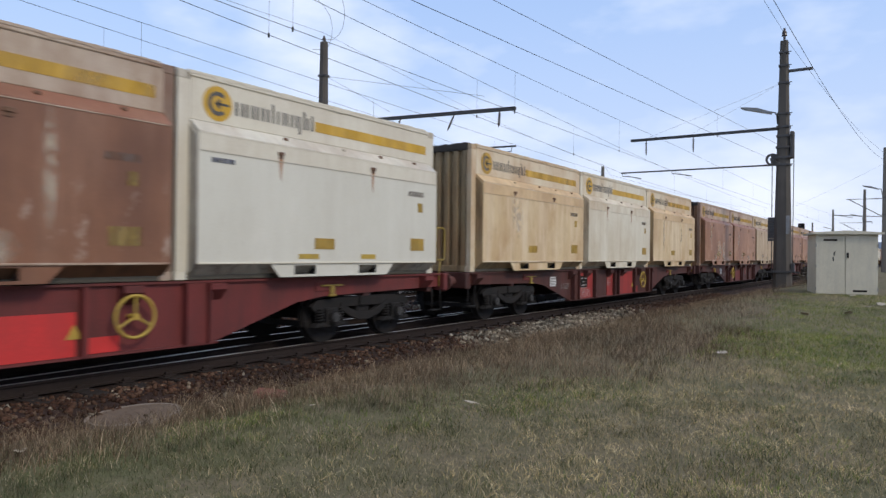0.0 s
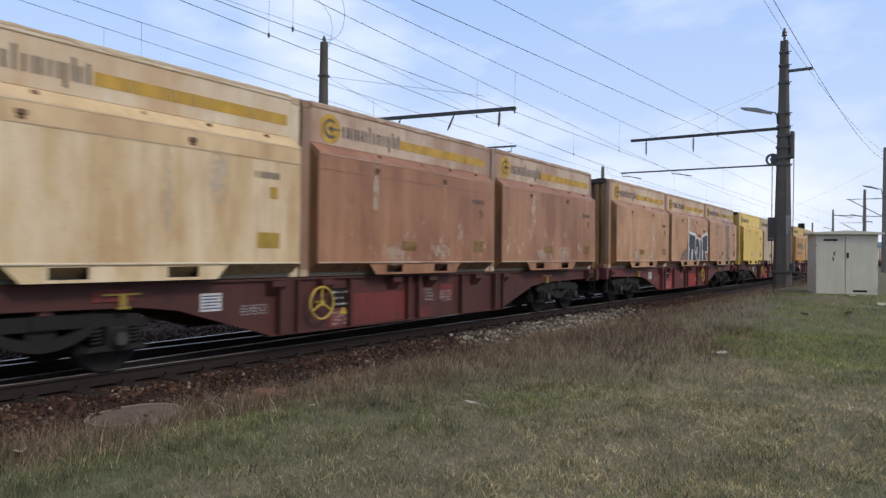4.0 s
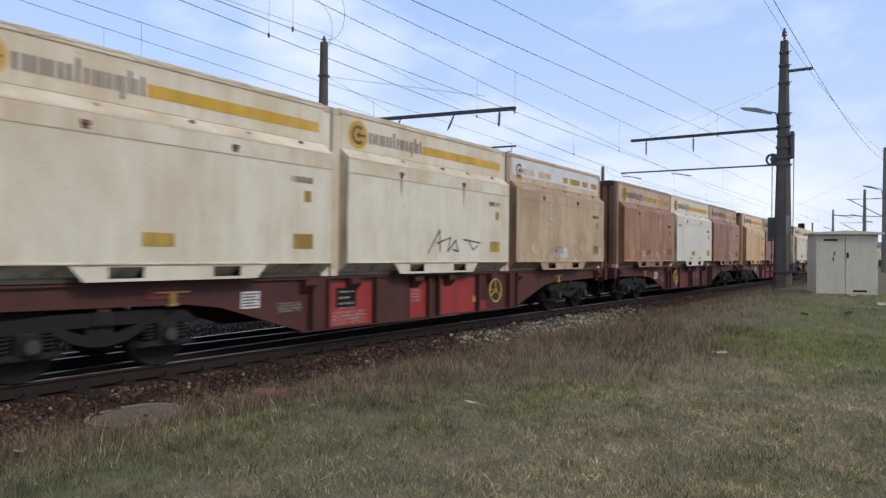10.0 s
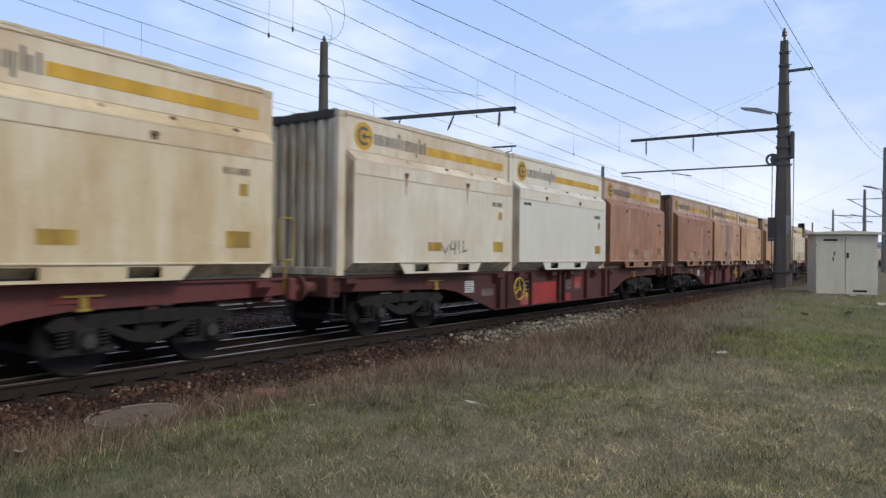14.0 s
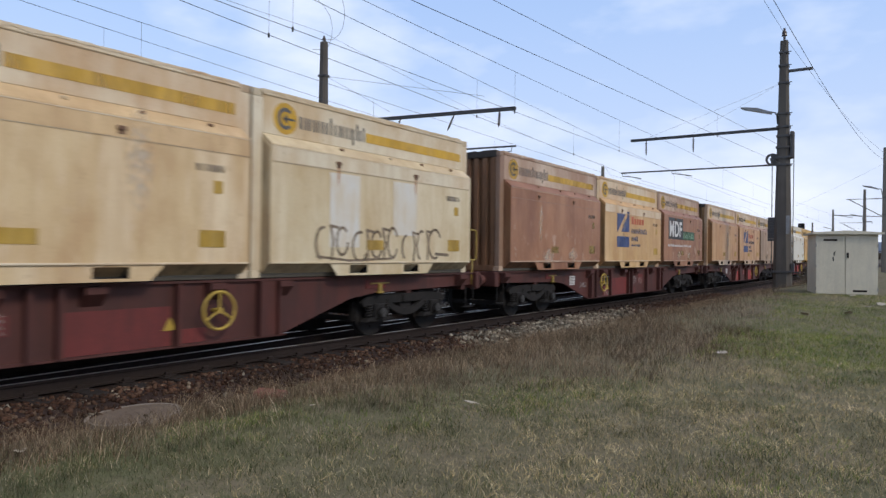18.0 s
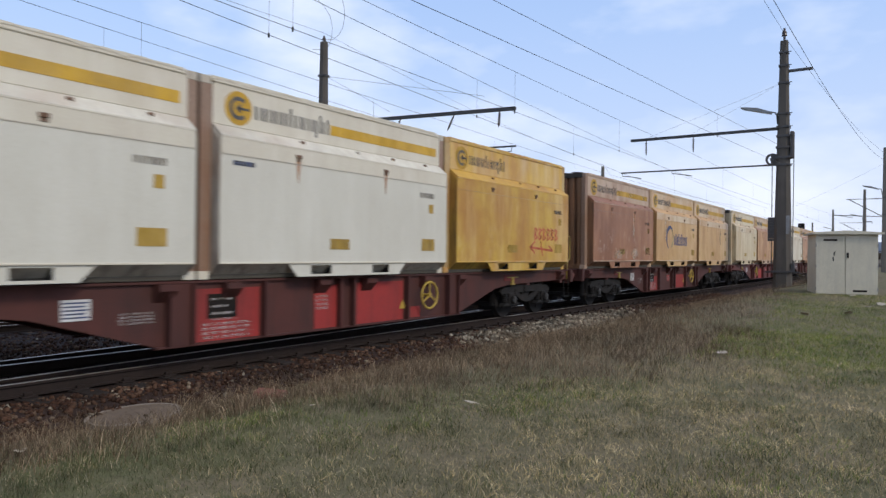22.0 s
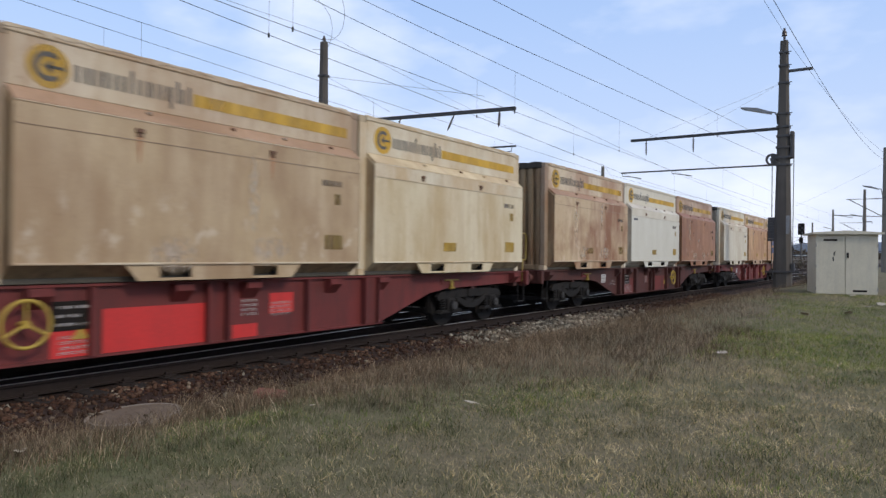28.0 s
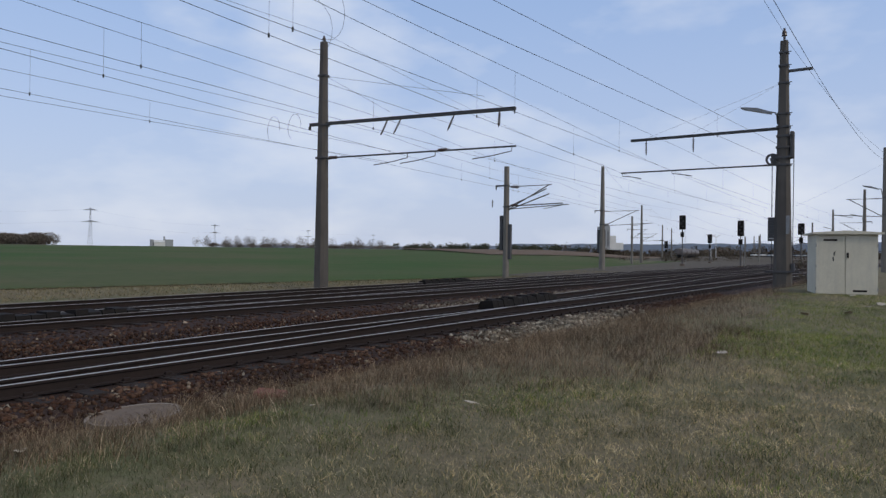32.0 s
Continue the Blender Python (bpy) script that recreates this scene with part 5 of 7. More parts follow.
# large black block graffiti with a white outline
M_OVERPAINT = weathered("overpaint_grey", (0.60, 0.58, 0.53), (0.58, 0.50, 0.38), (0.55, 0.45, 0.3), 0.6, 0.8, 0.8, size=2)
M_REDSPRAY = weathered("dull_red_spray", (0.26, 0.045, 0.032), (0.2, 0.05, 0.035), (0.22, 0.09, 0.06), 0.6, 0.6, 0.5, size=2)
blocks = [[(2.68, 1.4), (3.71, 1.33), (3.64, 0.76), (3.5, 0.7), (3.69, 0.63), (3.98, 0.24), (4.02, 0.24), (2.61, 0.24), (2.75, 0.74), (2.67, 0.75)],
          [(3.77, 1.18), (4, 1.25), (4.33, 1.1), (4.48, 0.77), (4.46, 0.45), (4.3, 0.24), (4.02, 0.24), (3.71, 0.66), (3.66, 0.76)],
          [(4.4, 1.2), (4.72, 1.17), (4.84, 1.15), (4.84, 0.24), (4.34, 0.24), (4.51, 0.45), (4.53, 0.77)],
          [(4.82, 1.24), (5.08, 1.34), (5.76, 1.43), (5.74, 0.64), (5.37, 0.61), (5.61, 0.24), (4.91, 0.24), (4.96, 0.69), (4.89, 0.72)]]
edges = [[(2.59, 1.46), (2.7, 1.4), (2.67, 0.75), (2.78, 0.77), (2.63, 0.24), (2.51, 0.24), (2.63, 0.68), (2.57, 0.69)],
         [(2.59, 1.46), (2.72, 1.5), (3.82, 1.43), (3.82, 1.34), (3.71, 1.31), (2.7, 1.39)],
         [(3.71, 1.33), (3.83, 1.37), (3.69, 0.76), (3.5, 0.69), (3.59, 0.73), (3.64, 0.77)],
         [(3.11, 0.73), (3.31, 0.71), (3.22, 0.63), (3.31, 0.61), (3.22, 0.24), (3.04, 0.24)],
         [(3.54, 0.71), (3.69, 0.71), (4.05, 0.24), (3.98, 0.24)],
         [(3.8, 1.24), (4.05, 1.32), (4.39, 1.17), (4.55, 0.77), (4.51, 0.41), (4.39, 0.24), (4.27, 0.24), (4.42, 0.45), (4.45, 0.77), (4.31, 1.1), (4.03, 1.23), (3.8, 1.17)],
         [(3.92, 0.84), (4.05, 0.85), (4.02, 0.53), (3.9, 0.53)],
         [(4.28, 1.23), (4.44, 1.27), (4.84, 1.2), (4.84, 1.14), (4.64, 1.14), (4.62, 0.94), (4.56, 0.93), (4.6, 1.16), (4.33, 1.18)],
         [(4.77, 1.38), (5.82, 1.54), (5.9, 0.61), (5.41, 0.6), (5.75, 0.24), (5.61, 0.24), (5.33, 0.65), (5.76, 0.66), (5.75, 1.42), (5.08, 1.33), (4.82, 1.22)],
         [(4.82, 1.16), (4.91, 1.19), (4.9, 0.72), (5.04, 0.69), (4.94, 0.24), (4.84, 0.24)]]


e = patch((4, 1), "red_shadow", [[(2.48, 1.09), (2.59, 1.07), (2.64, 0.7), (2.55, 0.24), (2.22, 0.24), (2.32, 0.55)], [(4, 1.33), (4.32, 1.44), (4.67, 1.35), (4.7, 1.23), (4.05, 1.28)], [(5.49, 0.56), (5.79, 0.59), (5.8, 0.24), (5.73, 0.24)]], M_REDSPRAY, "dull red sprayed shadow")
patch((4, 1), "black_blocks", blocks, M_BLACK, "big black sprayed blocks", 1, e)
patch((4, 1), "white_outline", edges, M_DECAL, "white sprayed outline", 2, e)
patch((4, 1), "white_smear", [[(2.56, 2.08), (2.73, 2.1), (2.7, 1.47), (2.6, 1.46)]], M_OVERPAINT, "pale sprayed bar", 0, e)
patch((4, 1), "brown_tag", stroke([(1.5, 0.3), (1.75, 0.6), (1.8, 0.35), (2.0, 0.65), (2.02, 0.4), (2.2, 0.72), (2.3, 0.4), (2.5, 0.62)], 0.09) + stroke([(1.45, 0.28), (2.5, 0.35)], 0.06), M_INK, "dark sprayed scrawl")
def blob(y, z, ry, rz, seed):
    """An irregular rubbed patch."""
    r = random.Random(seed)
    n = 13
    return [(y + 1.35 * ry * r.uniform(0.9, 1.1) * cos(2 * pi * i / n), z + 1.35 * rz * r.uniform(0.9, 1.1) * sin(2 * pi * i / n)) for i in range(n)]


M_SMUDGE = smudge("chalky_rub_mark", (0.60, 0.49, 0.38), 0.7)
M_STREAK = smudge("chalky_rain_streak", (0.66, 0.56, 0.43), 0.6)
for key in BOXES:
    kind = LOADS[key[0]][key[1]]
    rr = random.Random(key[0] * 31 + key[1] * 7)
    if kind in BROWN or kind in ("sand", "orange_tan", "tan"):
        for _ in range(2 if kind in ("sand", "rusty_cream") else 1):
            patch(key, "pale_streak", [blob(rr.choice((1.7, 3.9)) + rr.uniform(-0.5, 0.5), rr.uniform(1.2, 1.6), rr.uniform(0.07, 0.16), rr.uniform(0.35, 0.6), rr.random())], M_STREAK, "chalky streak left by rain")
    if kind in BROWN:
        for y in (2.25, 3.8):
            patch(key, "rub_mark", [blob(y + rr.uniform(-0.1, 0.1), rr.uniform(0.36, 0.5), rr.uniform(0.22, 0.36), rr.uniform(0.12, 0.2), rr.random())], M_SMUDGE, "pale rub mark over the fork pocket")
patch((2, 0), "rub_mark", [blob(2.95, 0.78, 0.42, 0.42, 5)], M_SMUDGE, "large pale rub mark")
patch((2, 0), "rub_mark", [blob(3.85, 0.75, 0.22, 0.36, 6)], M_SMUDGE, "large pale rub mark")
for i in range(9):
    patch((5, 2), "rub_mark", [blob(1.4 + 0.42 * i, 0.55 + 0.16 * ((i * 5) % 4), 0.10 + 0.03 * (i % 3), 0.12, 30 + i)], M_SMUDGE, "pale rub mark")
for i in range(5):
    patch((20, 2), "rub_mark", [blob(1.2 + 0.8 * i, 0.5 + 0.3 * ((i * 3) % 4), 0.08, 0.09, 50 + i)], M_SMUDGE, "pale rub mark")
# thin scrawls
patch((7, 1), "scrawl", stroke([(2.6, 0.42), (3.0, 0.9), (3.02, 0.45)], 0.035) + stroke([(2.9, 0.62), (3.4, 0.75), (3.3, 0.45), (3.6, 0.7), (3.7, 0.46), (3.5, 0.5)], 0.035) + stroke([(3.9, 0.72), (4.6, 0.66)], 0.035) + stroke([(4.1, 0.72), (4.3, 0.5), (4.5, 0.6)], 0.03), M_INK, "thin dark scrawl")
patch((10, 0), "scrawl", stroke([(2.9, 0.62), (3.05, 0.42), (3.2, 0.6)], 0.03) + stroke([(3.3, 0.7), (3.25, 0.5), (3.45, 0.52), (3.42, 0.68), (3.42, 0.4)], 0.03) + stroke([(3.55, 0.7), (3.6, 0.42)], 0.03) + stroke([(3.75, 0.7), (3.75, 0.45), (3.9, 0.5)], 0.03), M_INK, "thin dark scrawl")
def loop_line(y, z, ry, rz, a0, a1, n=12):
    return [(y + ry * cos(radians(a0 + (a1 - a0) * i / n)), z + rz * sin(radians(a0 + (a1 - a0) * i / n))) for i in range(n + 1)]


rz_ = random.Random(12)
zig = []
for i in range(8):
    y, z = 1.35 + 0.46 * i, 0.56 + 0.05 * sin(2.1 * i)
    zig += stroke(loop_line(y, z, rz_.uniform(0.14, 0.22), rz_.uniform(0.2, 0.3), rz_.uniform(20, 120), rz_.uniform(230, 380)), 0.05)
    if i % 3 != 1:
        zig += stroke([(y + 0.2, z - 0.27), (y + 0.24, z + 0.05), (y + 0.17, z + 0.3), (y + 0.36, z + 0.27)], 0.05)
zig += stroke([(1.2, 0.34), (2.0, 0.27), (3.2, 0.31)], 0.04) + stroke([(4.6, 0.40), (5.05, 0.38)], 0.06)
patch((12, 2), "scrawl", zig, worn_print("brown_spray", (0.17, 0.12, 0.075), 0.8, 1.5), "brown sprayed scrawl")
for a, b, z in ((1.5, 2.25, 0.5), (3.2, 3.95, 0.75)):
    patch((12, 2), "pale_patch", [[(a, z), (b, z), (b, 1.76), (a, 1.76)]], M_OVERPAINT, "pale overpainted patch", -0.5)
rd = []
for i in range(6):
    y = 3.85 + 0.24 * i
    rd += stroke([(y, 0.80), (y, 1.10), (y + 0.13, 1.05), (y + 0.03, 0.95), (y + 0.15, 0.86), (y, 0.80)], 0.045)
rd += stroke([(3.6, 0.6), (4.9, 0.52)], 0.06) + stroke([(3.6, 0.6), (3.85, 0.74)], 0.05) + stroke([(3.6, 0.6), (3.85, 0.46)], 0.05) + stroke([(4.9, 0.52), (4.65, 0.66)], 0.05) + stroke([(4.2, 0.75), (4.3, 0.4)], 0.05)
patch((15, 2), "red_scrawl", rd, M_REDINK, "red sprayed scrawl")
patch((8, 1), "yellow_labels", [[(2.1, 0.30), (2.55, 0.30), (2.55, 0.38), (2.1, 0.38)], [(3.6, 0.30), (4.0, 0.30), (4.0, 0.38), (3.6, 0.38)]], M_YELLOW)
patch((19, 0), "yellow_labels", [[(2.1, 0.30), (2.55, 0.30), (2.55, 0.38), (2.1, 0.38)], [(3.6, 0.30), (4.0, 0.30), (4.0, 0.38), (3.6, 0.38)]], M_YELLOW)
patch((0, 2), "yellow_labels", [[(2.1, 0.30), (2.55, 0.30), (2.55, 0.38), (2.1, 0.38)], [(3.6, 0.30), (4.0, 0.30), (4.0, 0.38), (3.6, 0.38)]], M_YELLOW)


# ---- train: wagons ----
WDECK = DECK - RAIL_Z      # deck height over the rail head
AXLES = (-0.9, 0.9)
BOGIES = (2.14, 16.34)


def wagon_meshes():
    """Shared meshes of the flat wagon: y from the front of the first container, z from the rail head."""
    d = {}
    X = 1.10
    sill = [(-0.30, WDECK - 0.012), (-0.30, 0.90), (3.3, 0.84), (3.9, 0.76), (5.55, 0.27), (12.92, 0.27), (14.55, 0.76), (15.2, 0.84), (18.78, 0.90), (18.78, WDECK - 0.012)]
    d["sill"] = Geo().prism(sill, "x", X - 0.03, X).mesh("side_sill")
    low = [(5.5, 0.255), (12.97, 0.255), (12.97, 0.285), (5.5, 0.285)]
    d["flange"] = Geo().prism(low, "x", X - 0.12, X + 0.05).box(X - 0.1, X + 0.05, -0.3, 18.78, WDECK - 0.045, WDECK - 0.012).mesh("flange")
    d["rib"] = Geo().box(X, X + 0.11, -0.03, 0.03, 0.285, WDECK - 0.05).mesh("rib")
    d["wide_rib"] = Geo().box(X, X + 0.13, -0.2, -0.17, 0.285, WDECK - 0.05).box(X, X + 0.13, 0.17, 0.2, 0.285, WDECK - 0.05).box(X, X + 0.06, -0.17, 0.17, 0.285, WDECK - 0.05).mesh("double_rib")
    d["bracket"] = Geo().prism([(X, WDECK - 0.05), (X + 0.16, WDECK - 0.05), (X + 0.16, WDECK - 0.14), (X, WDECK - 0.30)], "y", -0.14, 0.14).mesh("spigot_bracket")
    d["cross"] = Geo().box(-1.07, 1.07, -0.08, 0.08, 0.8, WDECK - 0.02).mesh("cross_beam")
    d["spine"] = Geo().box(-0.25, 0.25, -0.3, 18.78, 0.78, WDECK - 0.05).mesh("centre_sill")
    d["head"] = Geo().box(-1.25, 1.25, -0.14, 0.0, 0.82, WDECK - 0.01, 0.02).mesh("headstock")
    d["buffer"] = Geo().cyl((0, 0, 0), (0, -0.36, 0), 0.105, n=14).cyl((0, -0.30, 0), (0, -0.50, 0), 0.085, n=14).cyl((0, -0.50, 0), (0, -0.53, 0), 0.225, 0.22, n=20).mesh("buffer")
    d["coupling"] = Geo().cyl((0, 0, 0), (0, -0.25, 0), 0.05, n=8).tube([(0.06, -0.2, 0), (0.06, -0.45, -0.25), (-0.06, -0.45, -0.25), (-0.06, -0.2, 0)], 0.022, 6, True).cyl((-0.3, -0.05, -0.02), (-0.3, -0.35, -0.4), 0.03, n=8).mesh("screw_coupling")
    ring = [(0.0, 0.27 * cos(a), 0.27 * sin(a)) for a in (2 * pi * i / 28 for i in range(28))]
    d["hand_rim"] = Geo().tube(ring, 0.022, 8, True).mesh("hand_wheel_rim", True)
    g = Geo().cyl((-0.03, 0, 0), (0.03, 0, 0), 0.045, n=12)
    for a in (90, 210, 330):
        g.tube([(0, 0, 0), (0.0, 0.27 * cos(radians(a)), 0.27 * sin(radians(a)))], 0.017, 6)
    d["hand_spokes"] = g.cyl((-0.14, 0, 0), (-0.03, 0, 0), 0.03, n=10).mesh("hand_wheel_spokes")
    d["red_plate"] = Geo().box(X + 0.004, X + 0.010, 0, 1.0, 0.30, 0.80).mesh("red_field")
    g = Geo()
    for r_ in range(4):
        for i in range(7):
            g.box(X + 0.011, X + 0.013, 0.05 + 0.12 * i, 0.05 + 0.12 * i + (0.07 if (i * 3 + r_) % 4 else 0.1), 0.35 + 0.085 * r_, 0.372 + 0.085 * r_)
        g.box(X + 0.011, X + 0.0135, 0.03, 0.92, 0.328 + 0.085 * r_, 0.337 + 0.085 * r_)
    d["print"] = g.mesh("data_bars")
    d["black_board"] = Geo().box(X + 0.008, X + 0.022, 0, 0.52, 0.62, 0.97, 0.004).mesh("data_board")
    g = Geo()
    for r_ in range(3):
        for i in range(4 - r_ % 2):
            g.box(X + 0.022, X + 0.024, 0.06 + 0.1 * i, 0.14 + 0.1 * i, 0.67 + 0.105 * r_, 0.705 + 0.105 * r_)
    d["board_bars"] = g.mesh("board_bars")
    d["lever_plate"] = Geo().box(X + 0.002, X + 0.018, -0.22, 0.34, 0.93, 1.085, 0.004).mesh("lever_plate")
    d["cap"] = Geo().disc((1.148, 0, 0.462), "x", 0.085, 0.03, 16).disc((1.178, 0, 0.462), "x", 0.035, 0.012, 10).mesh("axle_cap")
    d["sheet"] = Geo().box(X + 0.004, X + 0.012, 0, 0.36, 0.72, 0.98).mesh("note_board")
    g = Geo()
    for i in range(5):
        g.box(X + 0.012, X + 0.014, 0.02, 0.34 - 0.05 * (i % 2), 0.75 + 0.045 * i, 0.77 + 0.045 * i)
    d["sheet_bars"] = g.mesh("note_bars")
    d["triangle"] = Geo().prism([(0, 0.5), (0.2, 0.5), (0.1, 0.68)], "x", X + 0.012, X + 0.016).mesh("warning_triangle")
    # bogie: pressed side frames, axle boxes, spring nests, cross bearer
    arc = lambda z0, z1, w: [(w * i / 10, z0 + (z1 - z0) * (1 - (i / 10) ** 2)) for i in range(-10, 11)]
    belly = arc(0.60, 0.36, 0.66) + list(reversed(arc(0.70, 0.50, 0.62)))
    g = Geo().prism(belly, "x", 0.95, 1.04)
    g.prism([(-1.36, 0.66), (-1.30, 0.58), (-0.6, 0.62), (0.6, 0.62), (1.30, 0.58), (1.36, 0.66), (1.22, 0.76), (0.62, 0.80), (-0.62, 0.80), (-1.22, 0.76)], "x", 0.93, 1.02)
    d["frame"] = g.mesh("side_frame")
    d["bolster"] = Geo().box(-1.0, 1.0, -0.18, 0.18, 0.45, 0.74, 0.03).box(0.9, 1.06, -0.16, 0.16, 0.62, 0.80, 0.02).box(-1.06, -0.9, -0.16, 0.16, 0.62, 0.80, 0.02).mesh("bolster")
    g = Geo().box(0.90, 1.10, -0.15, 0.15, 0.33, 0.62, 0.03).cyl((1.08, 0, 0.46), (1.15, 0, 0.46), 0.115, n=16)
    g.prism([(-0.42, 0.30), (0.42, 0.30), (0.36, 0.37), (-0.36, 0.37)], "x", 0.93, 1.08)
    for dy, dz in ((-0.07, 0.07), (0.07, 0.07), (0, -0.085)):
        g.cyl((1.14, dy, 0.46 + dz), (1.165, dy, 0.46 + dz), 0.018, n=6)
    d["box"] = g.mesh("axle_box")
    pts = [(1.0 + 0.065 * cos(a), 0.065 * sin(a), 0.37 + 0.24 * a / (10 * pi)) for a in (10 * pi * i / 40 for i in range(41))]
    d["spring"] = Geo().tube(pts, 0.019, 5).cyl((1.0, 0, 0.30), (1.0, 0, 0.35), 0.09, n=12).mesh("coil_spring", True)
    d["brake"] = Geo().box(-0.85, 0.85, -0.44, -0.38, 0.30, 0.40).box(0.68, 0.8, -0.47, -0.40, 0.3, 0.66, 0.01).box(-0.8, -0.68, -0.47, -0.40, 0.3, 0.66, 0.01).mesh("brake_gear")
    g = Geo()
    for s in (1, -1):
        for a, b, r in ((0.70, 0.735, 0.485), (0.735, 0.84, 0.46)):
            g.cyl((s * a, 0, 0), (s * b, 0, 0), r, r * 0.992, n=32)
        g.cyl((s * 0.69, 0, 0), (s * 0.87, 0, 0), 0.13, n=16)
        for i in range(6):
            a = radians(60 * i)
            g.box(s * 0.842 - 0.004, s * 0.842 + 0.006, 0.27 * cos(a) - 0.03, 0.27 * cos(a) + 0.03, 0.27 * sin(a) - 0.03, 0.27 * sin(a) + 0.03)
    d["wheels"] = g.cyl((-0.9, 0, 0), (0.9, 0, 0), 0.08, n=12).mesh("wheelset")
    d["step"] = Geo().tube([(0, 0, 0), (0, -0.02, -0.45), (0, 0.3, -0.45), (0, 0.3, 0)], 0.015, 6).box(-0.1, 0.02, -0.02, 0.32, -0.46, -0.44).mesh("shunter_step")
    d["handle"] = Geo().tube([(0, 0, 0.58), (0, 0, 1.18), (0, 0.05, 1.24), (0, 0.27, 1.24), (0, 0.32, 1.18), (0, 0.32, 0.62), (0, 0.27, 0.56), (0, 0.05, 0.56)], 0.02, 6, True).tube([(0, 0.16, 0.56), (0, 0.12, 0.0)], 0.02, 6).mesh("shunter_handle", True)
    d["lever"] = Geo().box(1.12, 1.15, -0.10, 0.42, 1.01, 1.035).box(1.1, 1.16, 0.12, 0.22, 0.86, 1.01, 0.02).box(1.1, 1.165, 0.09, 0.25, 0.83, 0.87, 0.01).mesh("brake_changeover")
    return d


WM = wagon_meshes()
MIRROR = Matrix.Translation((0, 18.48, 0)) @ Matrix.Diagonal((1, -1, 1, 1))
ACROSS = Matrix.Diagonal((-1, 1, 1, 1))


def wagon(k):
    """A sixty-foot flat wagon with its two bogies."""
    turned = k in (2, 3, 5, 8, 10, 13, 17, 19)      # the end with the brake wheel leads
    paint = M_SILL_NEW if k in (0, 19, 21) else M_SILL_MID if k in (4, 9, 17) else M_SILL
    where = lambda y, wide=0.0: 18.48 - y - wide if turned else y
    w = thing("flat_wagon", "dark red container flat wagon with fishbelly sills and sooty bogies", "wagon", group="flat wagons of the train")
    for m in (Matrix(), ACROSS):
        s = part("side_sill", WM["sill"], paint, w, m=m)
        part("flange", WM["flange"], paint, s)
        for y in (5.85, 12.6):
            part("double_rib", WM["wide_rib"], paint, s, m=pose(0, y, 0))
        for y in (7.35, 9.05, 9.4, 11.0):
            part("rib", WM["rib"], paint, s, m=pose(0, y, 0))
        for y in (0.3, 5.6, 6.7, 8.6, 9.8, 11.6, 12.9, 18.1):
            part("spigot_bracket", WM["bracket"], paint, s, m=pose(0, y, 0))
    part("centre_sill", WM["spine"], M_SILL, w)
    for y in (0.1, 2.14, 5.85, 9.24, 12.6, 16.34, 18.35):
        part("cross_beam", WM["cross"], M_SILL, w, m=pose(0, y, 0))
    for m in (Matrix.Translation((0, -0.16, 0)), Matrix.Translation((0, 18.64, 0)) @ Matrix.Diagonal((1, -1, 1, 1))):
        hd = part("headstock", WM["head"], paint, w, m=m)
        for x in (-0.875, 0.875):
            part("buffer", WM["buffer"], M_BUFFER, hd, m=pose(x, 0.02, 0.98))
        part("screw_coupling", WM["coupling"], M_GEAR, hd, m=pose(0, -0.14, 0.94))
        part("shunter_step", WM["step"], M_GEAR, hd, m=pose(1.18, 0.05, 0.86))
    for y in BOGIES:
        b = part("bogie", WM["bolster"], M_GEAR, w, m=pose(0, y, 0))
        for m in (Matrix(), ACROSS):
            part("side_frame", WM["frame"], M_GEAR, b, m=m)
            for a in AXLES:
                ab = part("axle_box", WM["box"], M_GEAR, b, m=m @ pose(0, a, 0))
                part("axle_cap", WM["cap"], M_CAP, ab)
                for o in (-0.25, 0.25):
                    part("coil_spring", WM["spring"], M_GEAR, b, m=m @ pose(0, a + o, 0))
        for a in AXLES:
            part("brake_gear", WM["brake"], M_GEAR, b, m=pose(0, a, 0))
            WHEELS.append((k, y + a, part("wheelset", WM["wheels"], M_WHEEL, b, m=pose(0, a, 0.462))))
    hw = part("hand_wheel_rim", WM["hand_rim"], M_YELLOW, w, "yellow hand brake wheel", m=pose(1.27, where(11.95 if turned else 11.6), 0.74))
    part("hand_wheel_spokes", WM["hand_spokes"], M_YELLOW, hw)
    scaled = lambda y, wide, low, tall: Matrix.Translation((0, where(y, wide), low - 0.30 * tall / 0.5)) @ Matrix.Diagonal((1, wide, tall / 0.5, 1))
    fields = ((6.12, 1.16, 0.29, 0.52), (8.5, 0.36, 0.60, 0.24), (9.46, 1.46, 0.29, 0.54), (11.06, 0.42, 0.30, 0.2)) if k % 2 == 0 else ((6.12, 1.16, 0.29, 0.76), (8.47, 0.54, 0.29, 0.74), (9.46, 1.46, 0.29, 0.76), (11.06, 0.42, 0.30, 0.22))
    if turned:      # here the data board stands next to the brake wheel
        fields = ((11.1, 0.5, 0.29, 0.32), (9.42, 1.55, 0.29, 0.56), (7.75, 0.5, 0.62, 0.32), (8.5, 0.5, 0.29, 0.2))
    for y, wide, low, tall in fields:
        part("red_field", WM["red_plate"], M_RED_DULL if k == 21 else M_BRIGHT if paint is M_SILL_NEW else M_RED_DULL if k in (2, 3, 8, 11, 12, 13, 18, 20) else M_RED, w, "red painted field", m=scaled(y, wide, low, tall))
    tagged(part("data_print", WM["print"], M_STENCIL, w, m=Matrix.Translation((0, where(11.08, 0.45) if turned else where(6.2, 0.9), 0.08)) @ Matrix.Diagonal((1, 0.5 if turned else 1, 0.75, 1))), kind="stuff")
